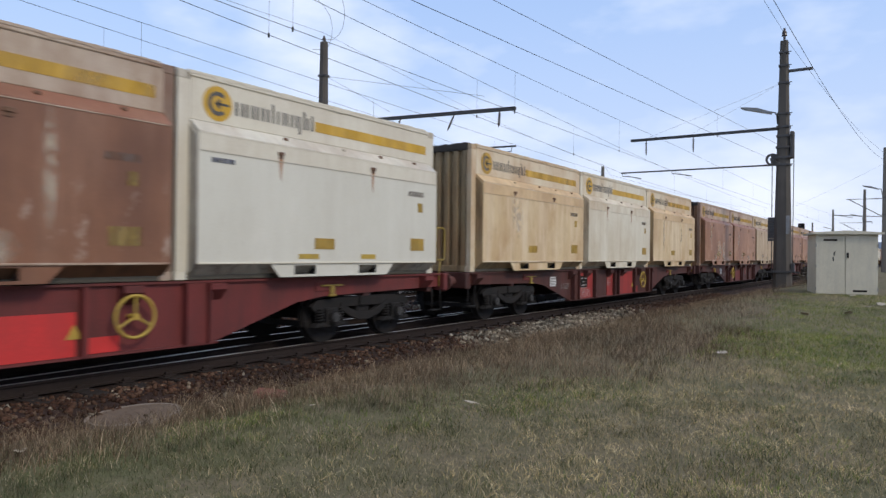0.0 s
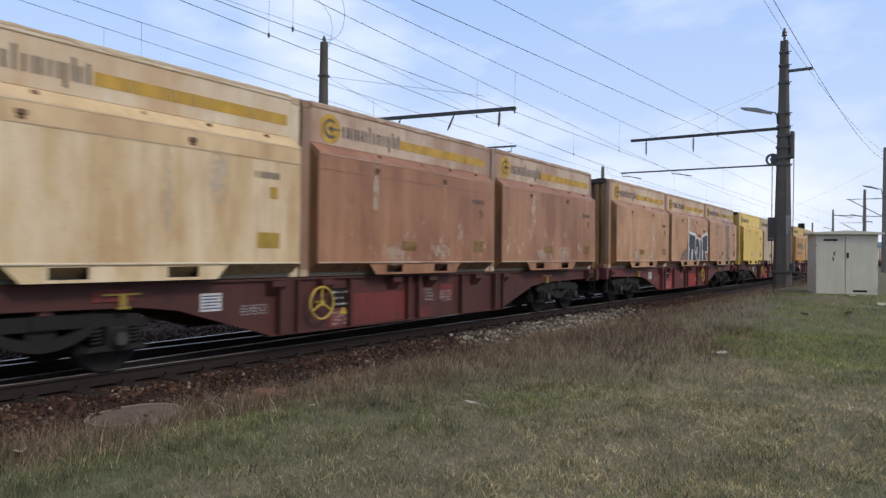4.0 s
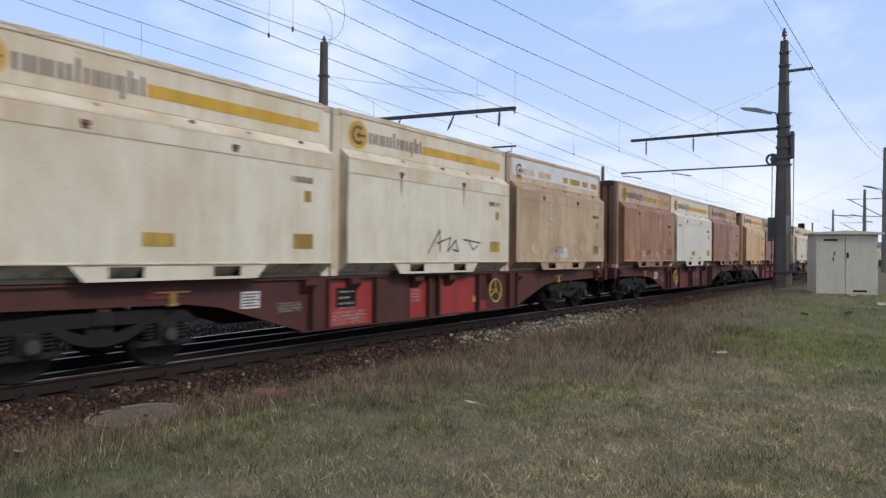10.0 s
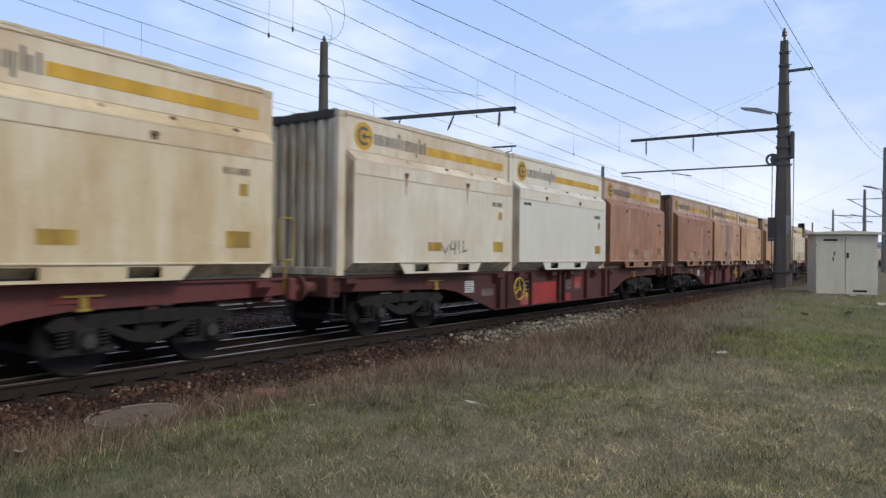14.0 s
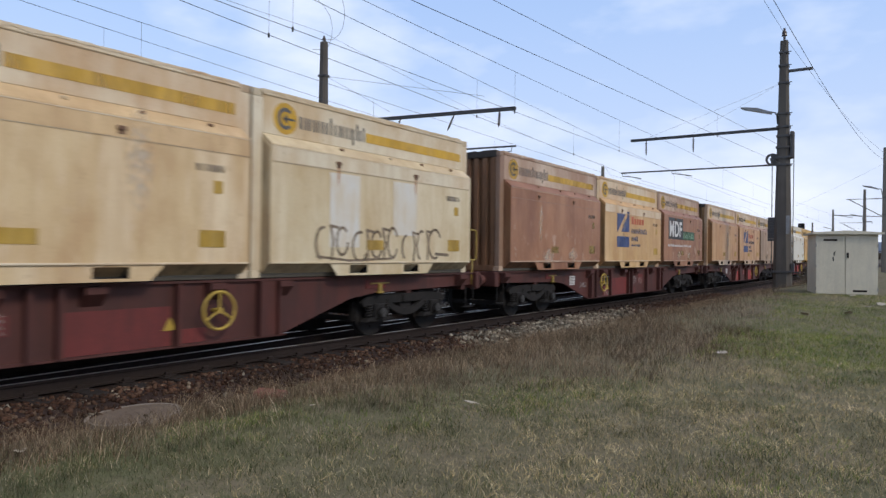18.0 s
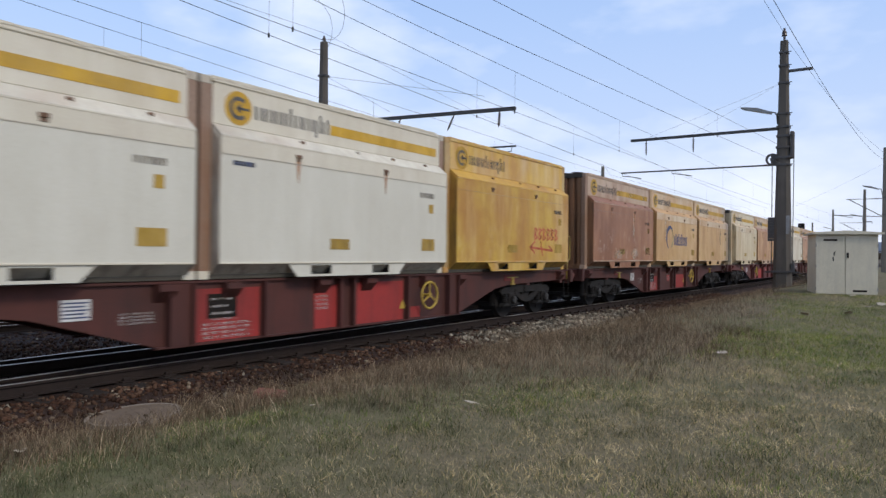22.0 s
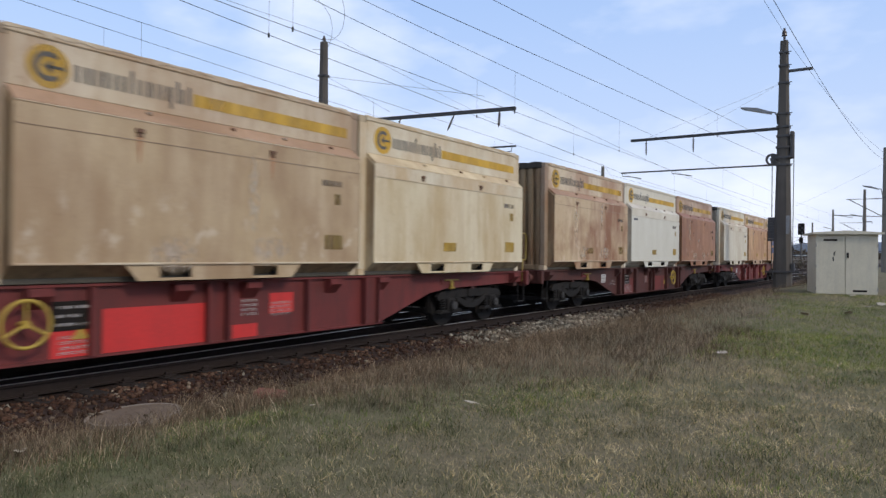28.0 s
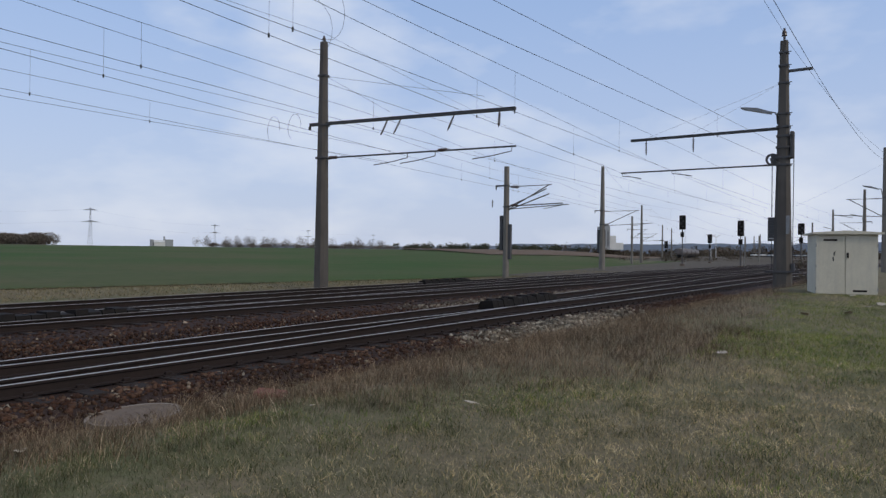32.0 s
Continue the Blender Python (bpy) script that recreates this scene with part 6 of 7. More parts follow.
    tagged(part("data_print", WM["print"], M_STENCIL, w, m=Matrix.Translation((0, where(7.8, 0.45) if turned else where(6.35, 0.45), 0.36)) @ Matrix.Diagonal((1, 0.5, 0.7, 1))), kind="stuff")
    tagged(part("data_print", WM["print"], M_STENCIL, w, m=Matrix.Translation((0, where(8.48, 0.34), 0.36)) @ Matrix.Diagonal((1, 0.36, 0.8, 1))), kind="stuff")
    tagged(part("data_print", WM["print"], M_STENCIL, w, m=Matrix.Translation((0, 4.95, 0.46)) @ Matrix.Diagonal((1, 0.6, 0.5, 1))), kind="stuff")
    board = part("data_board", WM["black_board"], M_COVER, w, "black data board", m=pose(0, where(11.08 if turned else 6.32, 0.52), 0))
    tagged(part("data_print", WM["board_bars"], M_STENCIL, board), kind="stuff")
    for y in (2.9, 15.2):
        part("lever_plate", WM["lever_plate"], M_RED_DULL, w, "red plate behind the brake lever", m=pose(0, y, 0))
    nb = part("note_board", WM["sheet"], M_DECAL, w, "white note board", m=pose(0, 4.25, 0))
    tagged(part("note_print", WM["sheet_bars"], M_INK if k % 3 else M_BLUE, nb), kind="stuff")
    part("warning_triangle", WM["triangle"], M_YELLOW, w, m=pose(0, where(11.15, 0.2) if turned else 10.8, 0))
    part("brake_changeover", WM["lever"], M_GRIP, w, m=pose(0, 2.9, 0))
    part("brake_changeover", WM["lever"], M_GRIP, w, m=pose(0, 15.2, 0))
    return w


WHEELS = []
WAGONS = [wagon(k) for k in range(len(LOADS))]
for k, w in enumerate(WAGONS):
    part("shunter_handle", WM["handle"], M_GALV if k == len(WAGONS) - 1 else M_GRIP, w, "tubular grip frame", m=pose(1.12, 18.5, 0.9))


# ---- far distance ----
def island_material(name, stops, rough=0.85):
    """Each separate blade, leaf or stone takes its own colour from a row of stops."""
    m, nt, bs = nodes_of(name)
    geo, cr = nt.nodes.new("ShaderNodeNewGeometry"), nt.nodes.new("ShaderNodeValToRGB")
    while len(cr.color_ramp.elements) < len(stops):
        cr.color_ramp.elements.new(0.5)
    for e, (p, c) in zip(cr.color_ramp.elements, stops):
        e.position, e.color = p, (*c, 1)
    nt.links.new(geo.outputs["Random Per Island"], cr.inputs[0])
    co = nt.nodes.new("ShaderNodeTexCoord")
    patch = ramp(nt, noise_node(nt, co.outputs["Object"], 0.8, 5, 0.65), 0.32, 0.68)
    dark = blend(nt, patch, (0.52, 0.52, 0.48), (1.34, 1.22, 1.04))
    tufts = ramp(nt, noise_node(nt, co.outputs["Object"], 4.5, 3, 0.6), 0.34, 0.66)
    dark = blend(nt, 1.0, dark, blend(nt, tufts, (0.60, 0.62, 0.60), (1.35, 1.30, 1.22)), "MULTIPLY")
    nt.links.new(blend(nt, 1.0, cr.outputs[0], dark, "MULTIPLY"), bs.inputs["Base Color"])
    bs.inputs["Roughness"].default_value = rough
    bs.inputs["Specular IOR Level"].default_value = 0.12
    return m


# Distance haze is mixed into these twig and needle colours, most in M_HAZYTWIGS.
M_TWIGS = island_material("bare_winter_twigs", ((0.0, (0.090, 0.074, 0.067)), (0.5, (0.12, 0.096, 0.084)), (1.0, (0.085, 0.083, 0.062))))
M_HAZYTWIGS = island_material("haze_paled_twigs", ((0.0, (0.125, 0.11, 0.11)), (0.5, (0.165, 0.145, 0.142)), (1.0, (0.13, 0.128, 0.118))))
M_FIRS = island_material("haze_paled_needles", ((0.0, (0.055, 0.068, 0.052)), (1.0, (0.08, 0.086, 0.066))))
# blue-grey of the ridges is aerial haze painted as their base colour
M_HILL = weathered("haze_blued_hills", (0.22, 0.26, 0.33), (0.26, 0.29, 0.34), (0.2, 0.24, 0.31), 1.0, 0.5, 0.2, size=0.004)
M_PLASTER = weathered("pale_plaster", (0.62, 0.61, 0.57), (0.5, 0.48, 0.44), (0.45, 0.43, 0.4), 0.8, 0.4, 0.3, size=0.2)
M_GREYWALL = weathered("grey_silo_wall", (0.30, 0.31, 0.31), (0.25, 0.25, 0.25), (0.22, 0.22, 0.22), 0.8, 0.4, 0.3, size=0.2)
# pylon steel kept pale: the haze before it is part of the colour
M_LATTICE = weathered("hazy_pylon_steel", (0.40, 0.42, 0.45), (0.35, 0.36, 0.38), (0.3, 0.3, 0.3), 0.6, 0.3, 0.2, metal=0.2)


def fast_mesh(name, verts, faces):
    """A mesh from arrays; all faces have the same number of corners."""
    me = bpy.data.meshes.new(name)
    n, k = faces.shape
    me.vertices.add(len(verts))
    me.vertices.foreach_set("co", np.asarray(verts, dtype=np.float32).ravel())
    me.loops.add(n * k)
    me.loops.foreach_set("vertex_index", faces.astype(np.int32).ravel())
    me.polygons.add(n)
    me.polygons.foreach_set("loop_start", np.arange(0, n * k, k, dtype=np.int32))
    me.update(calc_edges=True)
    me.validate()
    me.materials.append(None)
    return me


def clumps(name, centres, radii, leaf, per, material, label, seed):
    """A crown or thicket out of many small twisted leaf clumps about the given centres; the outline stays ragged."""
    r = np.random.default_rng(seed)
    n = len(centres) * per
    c = np.repeat(np.asarray(centres, float), per, 0)
    rad = np.repeat(np.asarray(radii, float), per, 0)
    d = r.normal(size=(n, 3))
    d /= np.linalg.norm(d, axis=1)[:, None]
    p = c + d * rad * (r.random((n, 1)) ** 0.4)
    a, b = r.normal(size=(n, 3)), r.normal(size=(n, 3))
    size = leaf * r.uniform(0.5, 1.5, (n, 1))
    v = np.stack([p, p + a * size * 0.6, p + b * size * 0.6], 1).reshape(-1, 3)
    ob = part(name, fast_mesh(name, v, np.arange(3 * n).reshape(n, 3)), material)
    return tagged(ob, label, "trees", kind="stuff")


rf = np.random.default_rng(3)


def row_of_trees(a, b, n, h0, h1, wide, base, jitter):
    """Centres and radii of crowns standing in a row between two places on the map."""
    cs, rr = [], []
    for i in range(n):
        f = (i + rf.uniform(-0.4, 0.4)) / max(1, n - 1)
        x, y = a[0] + (b[0] - a[0]) * f + rf.uniform(-jitter, jitter), a[1] + (b[1] - a[1]) * f + rf.uniform(-jitter, jitter)
        hgt = rf.uniform(h0, h1)
        cs.append((x, y, base(x, y) + hgt * 0.5))
        rr.append((wide * rf.uniform(0.7, 1.2), wide * rf.uniform(0.7, 1.2), hgt * 0.55))
    return cs, rr


at = lambda x, y: terrain(x, y)
c, r = row_of_trees((-760, 250), (-625, 298), 40, 7, 11, 11.0, at, 6)
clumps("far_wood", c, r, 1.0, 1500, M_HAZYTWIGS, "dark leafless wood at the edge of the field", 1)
c, r = row_of_trees((-540, 395), (-395, 480), 34, 5, 11, 4.5, at, 8)
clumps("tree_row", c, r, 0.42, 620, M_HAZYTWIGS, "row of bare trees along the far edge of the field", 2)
c, r = row_of_trees((-520, 385), (-375, 470), 40, 2.5, 4.5, 5.0, at, 5)
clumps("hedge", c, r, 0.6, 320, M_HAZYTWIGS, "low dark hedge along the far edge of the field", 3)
c, r = row_of_trees((-380, 480), (-210, 600), 60, 3, 6.5, 4.5, at, 12)
clumps("tree_row", c, r, 1.0, 220, M_FIRS, "line of dark trees and bushes far behind the field", 4)
c, r = row_of_trees((-240, 560), (-120, 640), 50, 4, 8, 6.0, at, 14)
clumps("tree_row", c, r, 1.1, 200, M_TWIGS, "brown thicket round the far station", 5)
c, r = row_of_trees((-190, 700), (60, 720), 60, 6, 12, 9.0, lambda x, y: 0, 20)
clumps("tree_row", c, r, 1.6, 220, M_TWIGS, "dark belt of trees behind the far station", 6)
c, r = row_of_trees((-16, 115), (-13, 150), 14, 1.5, 3.0, 1.6, at, 1.5)
clumps("thicket", c, r, 0.22, 160, M_TWIGS, "bare brown thicket beside the far track", 7)

c, r = row_of_trees((-70, 215), (-58, 300), 22, 1.0, 2.6, 2.2, at, 6)
clumps("thicket", c, r, 0.3, 150, M_TWIGS, "brown brush near the far station", 9)
c, r = row_of_trees((-3.6, 34.2), (-5.6, 52), 16, 0.5, 1.0, 0.55, at, 0.7)
clumps("thicket", c, r, 0.05, 240, M_TWIGS, "low brown brush round the foot of the mast", 10)

yard = Geo()
for y, z in ((262, -0.1), (276, 0.9), (310, 1.25), (350, 1.9), (420, 2.0), (470, -0.1)):
    yard.v += [(-100 + 10 * i, y, terrain(-100 + 10 * i, y) + (z if 0 < i < 9 else -0.2)) for i in range(10)]
yard.f = [(j * 10 + i, j * 10 + i + 1, (j + 1) * 10 + i + 1, (j + 1) * 10 + i) for j in range(5) for i in range(9)]
setting("station_yard", yard, M_TRACKDUST, "low gravel rise of the far station yard", "yard")

# two ridges of hills against the sky
for k, (dist, top, z0) in enumerate(((2900, 62, 0), (3600, 84, 1))):
    g = Geo()
    n = 120
    for i in range(n + 1):
        a = radians(-52 + 64 * i / n)
        hgt = top * (0.45 + 0.45 * smooth(-40, -18, math.degrees(a))) * (0.85 + 0.3 * noise.noise((i * 0.06 + 7 * k, 3.1, 0)) + 0.12 * noise.noise((i * 0.31, 9.7 * k, 0)))
        for z, w in ((-40, 0), (max(4, hgt), 0), (max(4, hgt) - 10, 300)):
            g.v.append(((dist + w) * sin(a), (dist + w) * cos(a), z))
    g.f = [(i * 3 + j, i * 3 + 3 + j, i * 3 + 4 + j, i * 3 + 1 + j) for i in range(n) for j in range(2)]
    setting("backdrop_hills", g, M_HILL, "low blue-grey hills on the horizon", "hills")

soil = Geo()
edge = ((0.30, 420), (0.36, 310), (0.42, 260), (0.50, 235), (0.59, 228), (0.64, 300), (0.70, 420), (0.78, 520))
for slope, r0 in edge:
    for i in range(15):
        r_ = r0 + (640 - r0) * (i / 14) ** 1.6
        y = r_ / sqrt(1 + slope * slope)
        soil.v.append((-slope * y, y, terrain(-slope * y, y) + 0.1 + 0.0022 * (r_ - 150)))
soil.f = [(j * 15 + i, j * 15 + i + 1, (j + 1) * 15 + i + 1, (j + 1) * 15 + i) for j in range(len(edge) - 1) for i in range(14)]
setting("ploughed_strip", soil, M_PLOUGH, "brown ploughed strip at the far end of the green field", "field")

# farm store and grain silo
farm = thing("farm_store", "white and grey farm buildings standing behind the field", "building", pose(-537, 355.5, terrain(-537, 355.5) - 0.5, 0, 0, 55) @ Matrix.Scale(0.72, 4))
part("white_hall", Geo().box(-9, 3, -5, 5, 0, 5.5).prism([(-5.3, 5.5), (5.3, 5.5), (0, 8.0)], "x", -9.2, 3.2), M_PLASTER, farm)
part("grey_silo", Geo().box(3.2, 12, -5, 5, 0, 8.8), M_GREYWALL, farm)
part("stack", Geo().cyl((2, 0, 0), (2, 0, 12.5), 0.9, n=10), M_GREYWALL, farm)
part("low_tank", Geo().cyl((-11.5, 0, 0), (-11.5, 0, 8.5), 2.3, n=16), M_GREYWALL, farm)
silo = thing("grain_silo", "tall pale grain silo tower with lower annexes on the horizon", "building", pose(-225.6, 573, 6.6, 0, 0, 34.5))
part("tower", Geo().box(-4.3, 4.2, -6, 6, 0, 20, 0.2).box(-2.2, 3.4, -4, 4, 20, 22.5), M_GREYWALL, silo)
part("annexe", Geo().box(4.25, 9.2, -6, 6, 0, 12.0), M_PLASTER, silo)
part("low_annexe", Geo().box(9.25, 15.5, -6, 6, 0, 6), M_PLASTER, silo)
for i in range(3):
    part("window_strip", Geo().box(-3 + 2.5 * i, -2.4 + 2.5 * i, -6.2, -6.0, 3, 17), M_COVER, silo)


def pylon(x, y, hgt):
    """A lattice pylon with two pairs of arms."""
    c = thing("power_pylon", "slim grey lattice power pylon far beyond the field", "pylon", pose(x, y, 3.5 + 0.006 * y, 0, 0, 40), group="power pylons")
    g = Geo()
    w = hgt * 0.05
    for sx, sy in ((-1, -1), (1, -1), (1, 1), (-1, 1)):
        g.tube([(sx * w, sy * w, -1), (sx * w * 0.35, sy * w * 0.35, hgt * 0.7), (sx * 0.2, sy * 0.2, hgt)], 0.14, 4)
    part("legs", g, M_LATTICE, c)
    g = Geo()
    for i in range(9):
        a, b = i / 9, (i + 1) / 9
        wa, wb = w * (1 - 0.75 * a), w * (1 - 0.75 * b)
        for s in (-1, 1):
            g.tube([(-wa, s * wa, hgt * a), (wb, s * wb, hgt * b)], 0.07, 4).tube([(wa, s * wa, hgt * a), (-wb, s * wb, hgt * b)], 0.07, 4)
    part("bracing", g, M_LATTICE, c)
    for f, reach in ((0.62, 0.24), (0.93, 0.2)):
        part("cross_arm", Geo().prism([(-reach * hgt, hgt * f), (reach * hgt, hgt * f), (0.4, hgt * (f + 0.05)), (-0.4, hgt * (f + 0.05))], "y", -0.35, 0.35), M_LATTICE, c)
    return c


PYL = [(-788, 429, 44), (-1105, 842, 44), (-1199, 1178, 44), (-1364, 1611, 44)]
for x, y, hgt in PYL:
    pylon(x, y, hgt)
pw = thing("power_line", "faint high-voltage cables between the pylons", "cable")
for (xa, ya, ha), (xb, yb, hb) in (((-1300, 150, 44), PYL[0]), (PYL[0], PYL[1]), (PYL[1], PYL[2]), (PYL[2], PYL[3])):
    for f in (0.64, 0.95):
        wire(pw, "cable", sagged((xa, ya, 3.5 + 0.006 * ya + ha * f), (xb, yb, 3.5 + 0.006 * yb + hb * f), 5), 0.03)


M_TANK = weathered("sooty_tank_paint", (0.13, 0.11, 0.10), (0.09, 0.07, 0.06), (0.06, 0.05, 0.045), 0.6, 0.7, 0.6)


# ---- far station: tank wagons, lamps and parked cars ----
def tank_wagon(x, y, turn):
    c = thing("tank_wagon", "dark grey railway tank wagon standing in the far station", "wagon", pose(x, y, 0.9, 0, 0, turn), group="parked tank wagons")
    part("tank", Geo().cyl((0, -6, 2.5), (0, 6, 2.5), 1.35, n=18).cyl((0, -6.3, 2.5), (0, -6, 2.5), 1.0, 1.35, n=18).cyl((0, 6, 2.5), (0, 6.3, 2.5), 1.35, 1.0, n=18), M_TANK, c)
    part("frame", Geo().box(-1.2, 1.2, -6.8, 6.8, 0.85, 1.15), M_GEAR, c)
    part("dome", Geo().cyl((0, 0, 3.8), (0, 0, 4.1), 0.45, n=12), M_GREYWALL, c)
    for yy in (-5.2, -3.6, 3.6, 5.2):
        part("wheelset", Geo().cyl((-0.8, yy, 0.46), (0.8, yy, 0.46), 0.46, n=14), M_GEAR, c)
    return c


for i in range(4):
    tank_wagon(-77.5 - 2.2 * i, 278 + 15 * i, 8)


def station_lamp(x, y):
    c = thing("station_lamp", "slim white lamp post with two raised arms in the far station", "street lamp", pose(x, y, 1.2, 0, 0, 34), group="station lamps")
    part("post", Geo().cyl((0, 0, 0), (0, 0, 9), 0.16, 0.12, n=8), M_DECAL, c)
    for s in (-1, 1):
        part("arm", Geo().tube([(0, 0, 8.8), (s * 2.2, 0, 10.0)], 0.12, 5), M_DECAL, c)


station_lamp(-74.6, 312.8)
station_lamp(-72.8, 314.0)
car_paints = [M_DECAL, M_GREYWALL, M_COVER, M_PLASTER]


def parked_car(x, y, turn, paint):
    c = thing("parked_car", "small far-off parked car in a light colour", "car", pose(x, y, 1.9, 0, 0, turn), group="parked cars")
    part("body", Geo().prism([(-2.1, 0.35), (2.1, 0.35), (2.15, 0.75), (1.2, 0.9), (-2.0, 0.95), (-2.15, 0.7)], "x", -0.85, 0.85), paint, c)
    part("cabin", Geo().prism([(-1.8, 0.93), (1.1, 0.9), (0.4, 1.42), (-1.3, 1.45)], "x", -0.75, 0.75), M_COVER, c, "dark glazed cabin")
    for yy in (-1.3, 1.3):
        for xx in (-0.88, 0.68):
            part("wheel", Geo().cyl((xx, yy, 0.32), (xx + 0.2, yy, 0.32), 0.32, n=12), M_COVER, c)


rc = random.Random(4)
for i in range(16):
    parked_car(-59 + 2.7 * (i % 8) + rc.uniform(-0.3, 0.3), 322 + 18 * (i // 8) + 4 * (i % 8), rc.uniform(-8, 8) + 30, car_paints[rc.choice((0, 0, 1, 3, 2))])

# ---- stones of the ballast ----
M_STONE = island_material("rusty_ballast_stone", ((0.0, (0.024, 0.015, 0.012)), (0.4, (0.058, 0.031, 0.024)), (0.8, (0.085, 0.052, 0.040)), (0.96, (0.12, 0.085, 0.068)), (1.0, (0.30, 0.27, 0.24))), 0.9)
M_PALESTONE = island_material("pale_gravel_stone", ((0.0, (0.06, 0.05, 0.043)), (0.4, (0.12, 0.105, 0.092)), (0.8, (0.20, 0.185, 0.165)), (1.0, (0.38, 0.36, 0.33))), 0.9)
CUBE = np.array([(x, y, z) for z in (-1, 1) for x, y in ((-1, -1), (1, -1), (1, 1), (-1, 1))], float)
CUBE_F = np.array([(3, 2, 1, 0), (4, 5, 6, 7), (0, 1, 5, 4), (1, 2, 6, 5), (2, 3, 7, 6), (3, 0, 4, 7)])


def stones(name, places, size, material, label, seed):
    r = np.random.default_rng(seed)
    p = np.asarray(places, float)
    n = len(p)
    v = CUBE[None] * r.uniform(0.45, 1.0, (n, 8, 3)) * (size * r.uniform(0.5, 1.35, (n, 1, 1))) * r.uniform(0.6, 1.2, (n, 1, 3))
    q = r.normal(size=(n, 4))
    q /= np.linalg.norm(q, axis=1)[:, None]
    w, x, y, z = q.T
    R = np.stack([1 - 2 * (y * y + z * z), 2 * (x * y - z * w), 2 * (x * z + y * w), 2 * (x * y + z * w), 1 - 2 * (x * x + z * z), 2 * (y * z - x * w), 2 * (x * z - y * w), 2 * (y * z + x * w), 1 - 2 * (x * x + y * y)], 1).reshape(n, 3, 3)
    v = np.einsum("nij,nkj->nki", R, v) + p[:, None]
    f = (CUBE_F[None] + 8 * np.arange(n)[:, None, None]).reshape(-1, 4)
    ob = part(name, fast_mesh(name, v.reshape(-1, 3), f), material)
    return tagged(ob, label, "ballast", kind="stuff")


def bed_height(x):
    if x > RAIL_X + 1.55:
        return -0.235 - 0.165 * min(1.0, (x - RAIL_X - 1.55) / 0.7)
    return -0.245


rp = np.random.default_rng(11)
near_shoulder = [(x, y, bed_height(x) + 0.012) for x, y in zip(rp.uniform(-8.55, -7.05, 9000), 1.5 + 34 * rp.random(9000) ** 1.5)]
stones("ballast_stones", near_shoulder, 0.029, M_STONE, "loose rusty brown ballast stones beside the rail", 21)
between = [(x, y, -0.25) for x, y in zip(rp.uniform(-14.6, -8.9, 14000), 2.5 + 40 * rp.random(14000) ** 1.5)]
stones("ballast_stones", between, 0.030, M_STONE, "rusty brown ballast stones between the tracks", 22)
beyond = [(x, y, -0.245) for x, y in zip(rp.uniform(-20.5, -14.6, 7000), 5 + 40 * rp.random(7000) ** 1.3)]
stones("ballast_stones", beyond, 0.042, M_STONE, "brown ballast stones under the farther tracks", 23)
pale = [(x, y, bed_height(x) + 0.02) for x, y in zip(np.clip(rp.normal(-7.75, 0.28, 2600), -8.5, -7.0), rp.normal(17.0, 2.6, 2600)) if 12.0 < y < 24]
stones("gravel_patch", pale, 0.042, M_PALESTONE, "patch of pale grey gravel spilled beside the track", 24)
pale2 = [(x, y, -0.26) for x, y in zip(rp.uniform(-14.6, -12.6, 2500), rp.uniform(18, 45, 2500))]
stones("gravel_patch", pale2, 0.045, M_PALESTONE, "pale gravel between the tracks", 25)

# ---- grass ----
M_TURF = island_material("short_grass", ((0.0, (0.066, 0.090, 0.040)), (0.42, (0.104, 0.124, 0.062)), (0.67, (0.16, 0.155, 0.094)), (0.83, (0.27, 0.236, 0.168)), (0.95, (0.41, 0.36, 0.27)), (1.0, (0.56, 0.50, 0.39))))
M_STRAW = island_material("dry_grass", ((0.0, (0.075, 0.052, 0.038)), (0.45, (0.145, 0.108, 0.082)), (0.8, (0.24, 0.19, 0.148)), (1.0, (0.46, 0.38, 0.30))))
M_LUSH = island_material("fresh_grass", ((0.0, (0.105, 0.18, 0.030)), (0.6, (0.18, 0.255, 0.052)), (0.9, (0.29, 0.30, 0.095)), (1.0, (0.50, 0.44, 0.24))))


def dry_edge(y):
    """Where the tall dry growth beside the track gives way to trodden turf."""
    pts = ((0, -5.9), (4, -5.75), (5.5, -5.2), (7.2, -4.1), (8.5, -3.2), (11, -2.8), (14, -3.0), (18, -3.7), (30, -4.4), (36, -4.0), (60, -3.0))
    for (a, p), (b, q) in zip(pts, pts[1:]):
        if y <= b:
            return p + (q - p) * (y - a) / (b - a)
    return pts[-1][1]


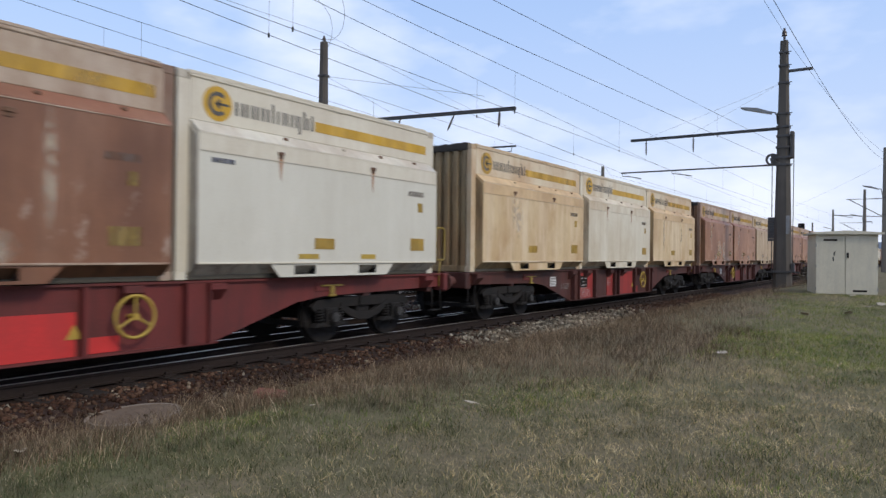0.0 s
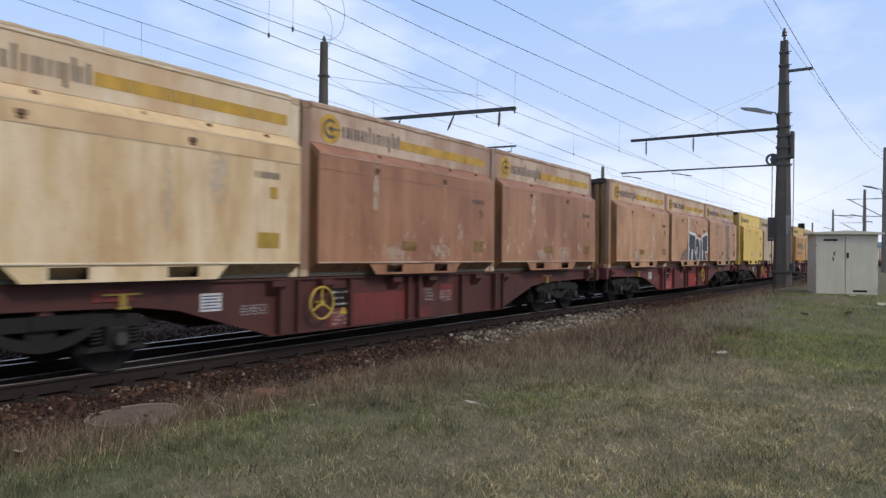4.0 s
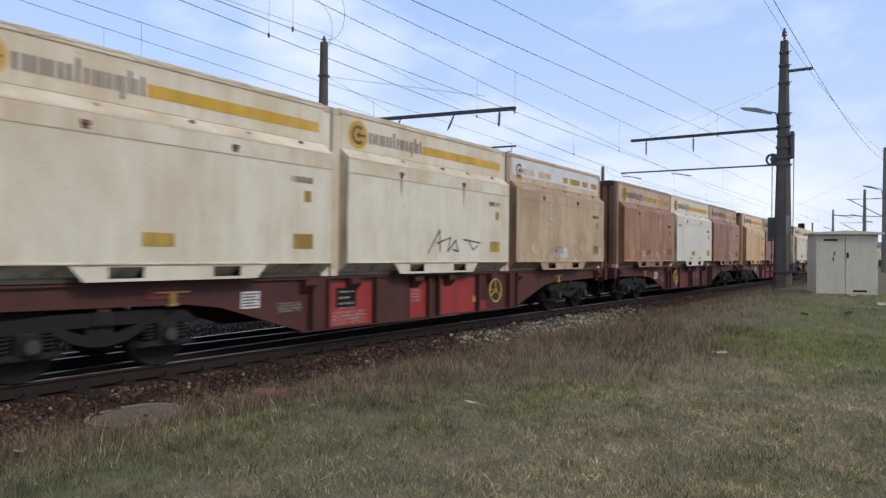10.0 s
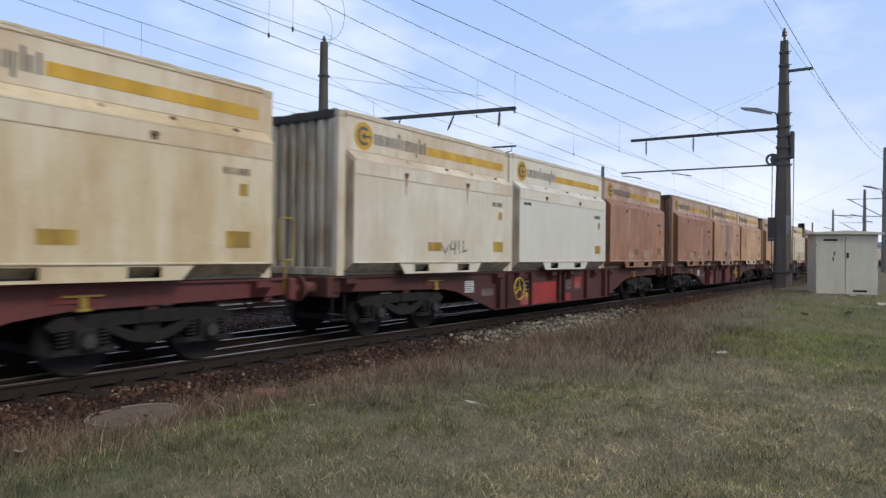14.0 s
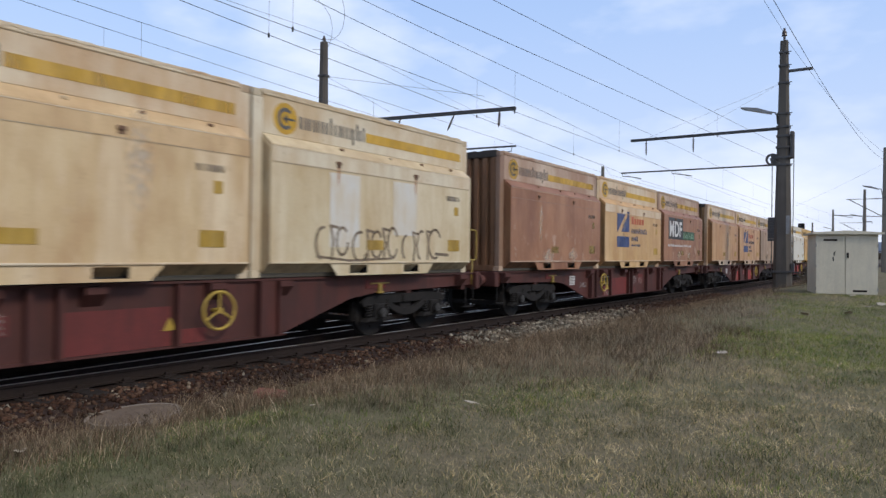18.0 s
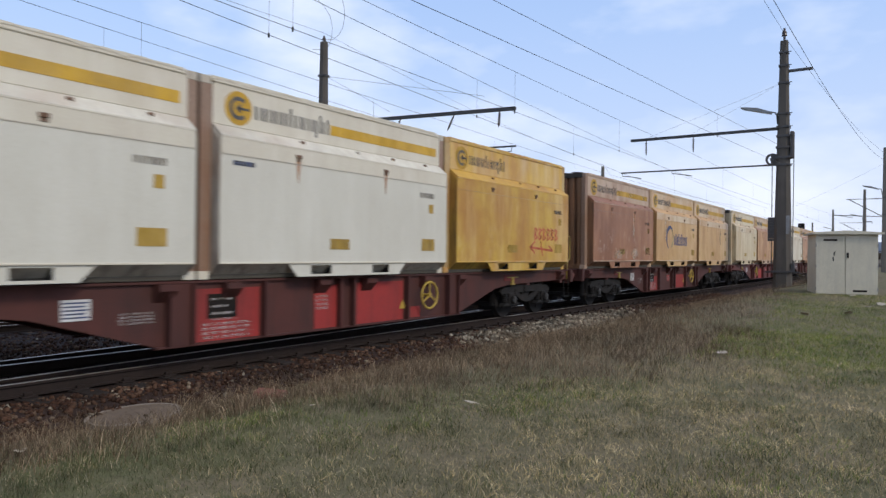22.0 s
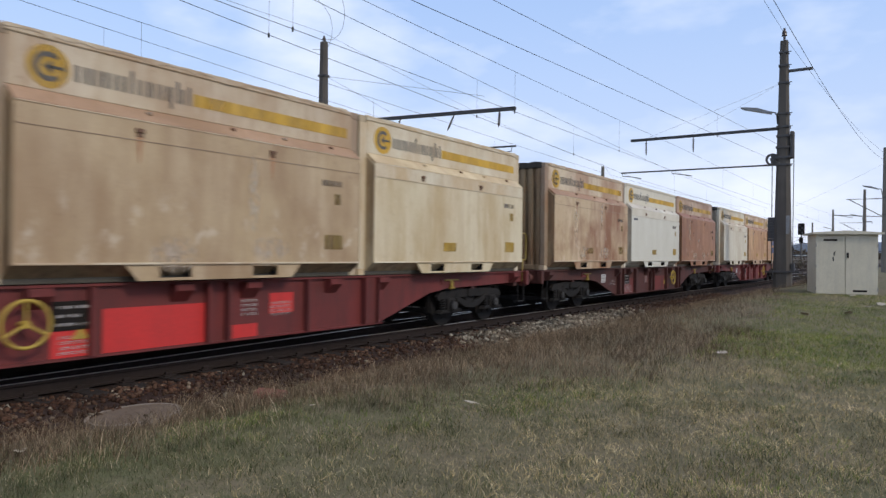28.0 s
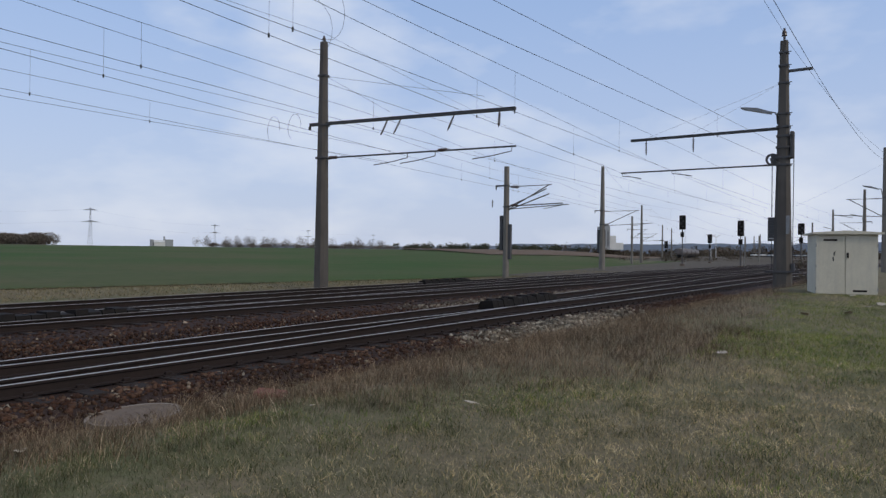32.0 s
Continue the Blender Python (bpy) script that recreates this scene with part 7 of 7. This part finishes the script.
def blades(name, pts, lo, hi, wide, lean, material, label, seed):
    """Bent blades of grass standing at the given points; pts holds x, y and a height factor."""
    r = np.random.default_rng(seed)
    p = np.asarray(pts, float)
    n = len(p)
    base = np.column_stack([p[:, 0], p[:, 1], [terrain(x, y) - 0.01 for x, y in p[:, :2]]])
    hgt = (r.uniform(lo, hi, n) * p[:, 2])[:, None]
    a = r.uniform(0, 2 * pi, n)
    side = np.column_stack([np.cos(a), np.sin(a), np.zeros(n)]) * (wide * r.uniform(0.6, 1.3, (n, 1)))
    b = r.uniform(0, 2 * pi, n)
    bend = np.column_stack([np.cos(b), np.sin(b), np.zeros(n)]) * (lean * r.uniform(0.1, 1.0, (n, 1))) * hgt
    up_ = np.array([0, 0, 1.0]) * hgt
    m1, tip = base + up_ * 0.55 + bend * 0.3, base + up_ * r.uniform(0.7, 1.0, (n, 1)) + bend
    v = np.stack([base - side, base + side, m1 + side * 0.7, m1 - side * 0.7, tip], 1).reshape(-1, 3)
    k = 5 * np.arange(n)[:, None]
    f = np.concatenate([k + np.array([[0, 1, 2]]), k + np.array([[0, 2, 3]]), k + np.array([[3, 2, 4]])])
    ob = part(name, fast_mesh(name, v, f), material)
    return tagged(ob, label, "grass", kind="stuff")


def scatter(seed, bands, test):
    """Points by bands of (y from, y to, number); test(x, y, chance) gives a height factor, or 0 for none. The cover thins out behind the camera."""
    r = np.random.default_rng(seed)
    out = []
    first = bands[0]
    for a, b, n in ((-5.0, first[0], int(first[2] * 0.5)),) + tuple(bands):
        n = int(n * 1.2)
        xs, ys_, us, ds = r.uniform(-8.2, 4.3, n), r.uniform(a, b, n), r.random(n), r.random(n)
        for x, y, u, d in zip(xs, ys_, us, ds):
            if (x > 1.4 or y < 1.5) and d > smooth(4.2, 1.4, x + noise.noise((x, y, 31.0))) * smooth(-4.8, 1.0, y + noise.noise((x, y, 33.0))):
                continue
            hf = test(x, y, u)
            if hf > 0:
                out.append((x, y, hf))
    return out


def tuft(x, y, s=1.0):
    return 0.5 + 0.5 * noise.noise((x * 2.3 * s, y * 2.3 * s, 1.7)) + 0.35 * noise.noise((x * 7 * s, y * 7 * s, 4.1))


def green_patch(x, y):
    """The moist green hollow in the meadow."""
    q = 0.5 * noise.noise((x * 0.7, y * 0.35, 21.0))
    return smooth(-3.9, -2.9, x + q) * smooth(10.6, 12.8, y + 2 * q) * (1 - smooth(21, 25, y + 3 * q))


def turf(x, y, u):
    e = dry_edge(y)
    d = smooth(e - 0.9, e + 0.7, x + 0.6 * noise.noise((x, y, 8.0)))
    if u > 0.12 + 0.88 * d or x < -7.2:
        return 0
    t = tuft(x, y)
    return 0.0 if u > (0.35 + 0.9 * t) * (1 - 0.6 * green_patch(x, y)) * (1 - 0.55 * smooth(-4.4, -2.2, x)) else 0.45 + 1.25 * max(0, t - 0.3)


def tall(x, y, u):
    e = dry_edge(y)
    d = smooth(e + 1.0, e - 0.9, x + 0.9 * noise.noise((x * 0.8, y * 0.8, 3.0)))
    edge = smooth(-7.9, -6.9, x + 0.35 * noise.noise((x * 1.3, y * 1.3, 5.0)))
    t = tuft(x, y, 0.7)
    if (x + 7.22) ** 2 + (y - 4.46) ** 2 < 0.2:
        return 0
    if u > d * edge * (0.25 + 1.1 * t):
        return 0
    return 0.45 + 0.8 * max(0, t)


def lush(x, y, u):
    g_ = 0.5 + 0.6 * noise.noise((x * 0.45 + 3, y * 0.3, 6.0)) + 0.2 * noise.noise((x * 2, y * 2, 2.0)) + 0.6 * green_patch(x, y)
    e = dry_edge(y)
    if x < e - 0.2 or u > smooth(0.5, 0.95, g_):
        return 0
    return 0.6 + 0.5 * tuft(x, y)


def worn(x, y, u):
    w = smooth(-4.2, -1.9, x + 0.9 * noise.noise((x * 0.6, y * 0.5, 12.0))) * (1 - 0.8 * green_patch(x, y))
    return 0.0 if u > w * (0.35 + 0.8 * tuft(x, y, 0.6)) else 0.6 + 0.6 * tuft(x, y)


M_WORN = island_material("trodden_straw", ((0.0, (0.27, 0.23, 0.125)), (0.4, (0.45, 0.38, 0.22)), (0.8, (0.62, 0.53, 0.34)), (1.0, (0.76, 0.68, 0.50))))
blades("trodden_straw", scatter(34, ((1.5, 8, 150000), (8, 16, 110000), (16, 30, 45000)), worn), 0.03, 0.085, 0.0018, 2.2, M_WORN, "flattened pale straw in the trodden turf", 44)
BANDS = ((1.5, 8, 200000), (8, 16, 105000), (16, 30, 50000), (30, 60, 26000))
blades("turf", scatter(31, BANDS, turf), 0.04, 0.125, 0.0018, 1.5, M_TURF, "short trodden turf, part green and part straw-coloured", 41)
blades("fresh_grass", scatter(32, ((1.5, 8, 50000), (8, 16, 100000), (16, 30, 80000), (30, 60, 15000)), lush), 0.045, 0.12, 0.0021, 1.4, M_LUSH, "patches of fresh green grass in the meadow", 42)
blades("dry_grass", scatter(33, ((1.5, 6, 50000), (6, 16, 80000), (16, 30, 50000), (30, 60, 24000)), tall), 0.10, 0.34, 0.0021, 1.5, M_STRAW, "tall dry brown grass along the railway ballast", 43)


r_v = np.random.default_rng(77)
v_pts = [(x, y, 0.6 + 0.6 * tuft(x, y, 0.3)) for x, y in zip(r_v.uniform(-35.0, -26.6, 46000), r_v.uniform(4, 75, 46000)) if x > verge(y) - 0.3 and tuft(x, y, 0.3) > 0.2]
M_VERGE = island_material("verge_straw", ((0.0, (0.12, 0.112, 0.062)), (0.5, (0.22, 0.195, 0.125)), (1.0, (0.36, 0.31, 0.215))))
blades("verge_grass", v_pts, 0.07, 0.18, 0.010, 1.8, M_VERGE, "strip of pale dry grass between the tracks and the field", 47)


def strand(x, y, u):
    t = tuft(x, y, 0.5)
    return 0.0 if x < -7.3 or u > (0.35 + 0.65 * smooth(-5.0, -2.0, x)) * smooth(0.5, 1.1, t) else 0.6 + 0.7 * t


M_STRAND = island_material("bleached_strands", ((0.0, (0.19, 0.165, 0.13)), (0.5, (0.32, 0.285, 0.235)), (1.0, (0.54, 0.50, 0.43))))
blades("bleached_strands", scatter(35, ((1.5, 8, 14000), (8, 16, 12000), (16, 30, 9000)), strand), 0.08, 0.20, 0.0016, 2.0, M_STRAND, "single bleached strands of last year's grass", 45)


# ---- how the train runs ----
def train_at(t):
    """How far along the track the front of the first wagon's load stands after t seconds."""
    u, y = (t - 16.0) / 16.0, 0.0
    for c in (-1.9716, -0.5225, 1.8251, 1.3984, -4.568, -214.9526, -215.8391):
        y = y * u + c
    return y


def motions():
    times = [0.0, 0.5, 1.0] + [1.5 * i for i in range(1, 21)] + [31.0, 31.5, 32.0]
    for k, w in enumerate(WAGONS):
        walk(w, [(t, pose(RAIL_X - 0.02, train_at(t) + PITCH * k, RAIL_Z)) for t in times])
        for i in range(3):
            walk(BOXES[k, i], [(t, pose(TRACK_X, train_at(t) + PITCH * k + (LONG + GAP) * i, DECK)) for t in times])
    # wheels roll while their wagon is near the camera, and rest beyond that
    for k, y, ws in WHEELS:
        home = ws.matrix_basis.translation.copy()
        at_time = lambda pos: next((0.25 * i for i in range(129) if train_at(0.25 * i) + PITCH * k + y < pos), 32.0)
        t0, t1 = at_time(34.0), at_time(1.0)
        rows = [(0.0, pose(*home))] if t0 > 0 else []
        n = max(1, round((t1 - t0) * 22.5)) if t1 > t0 else 0
        start = train_at(t0)
        for i in range(n + 1 if n else 0):
            t = t0 + (t1 - t0) * i / n
            rows.append((t, pose(*home, math.degrees((start - train_at(t)) / 0.462))))
        last = rows[-1][1] if rows else pose(*home)
        if not rows:
            rows = [(0.0, last)]
        if rows[-1][0] < 32.0:
            rows.append((32.0, last))
        walk(ws, rows)


motions()
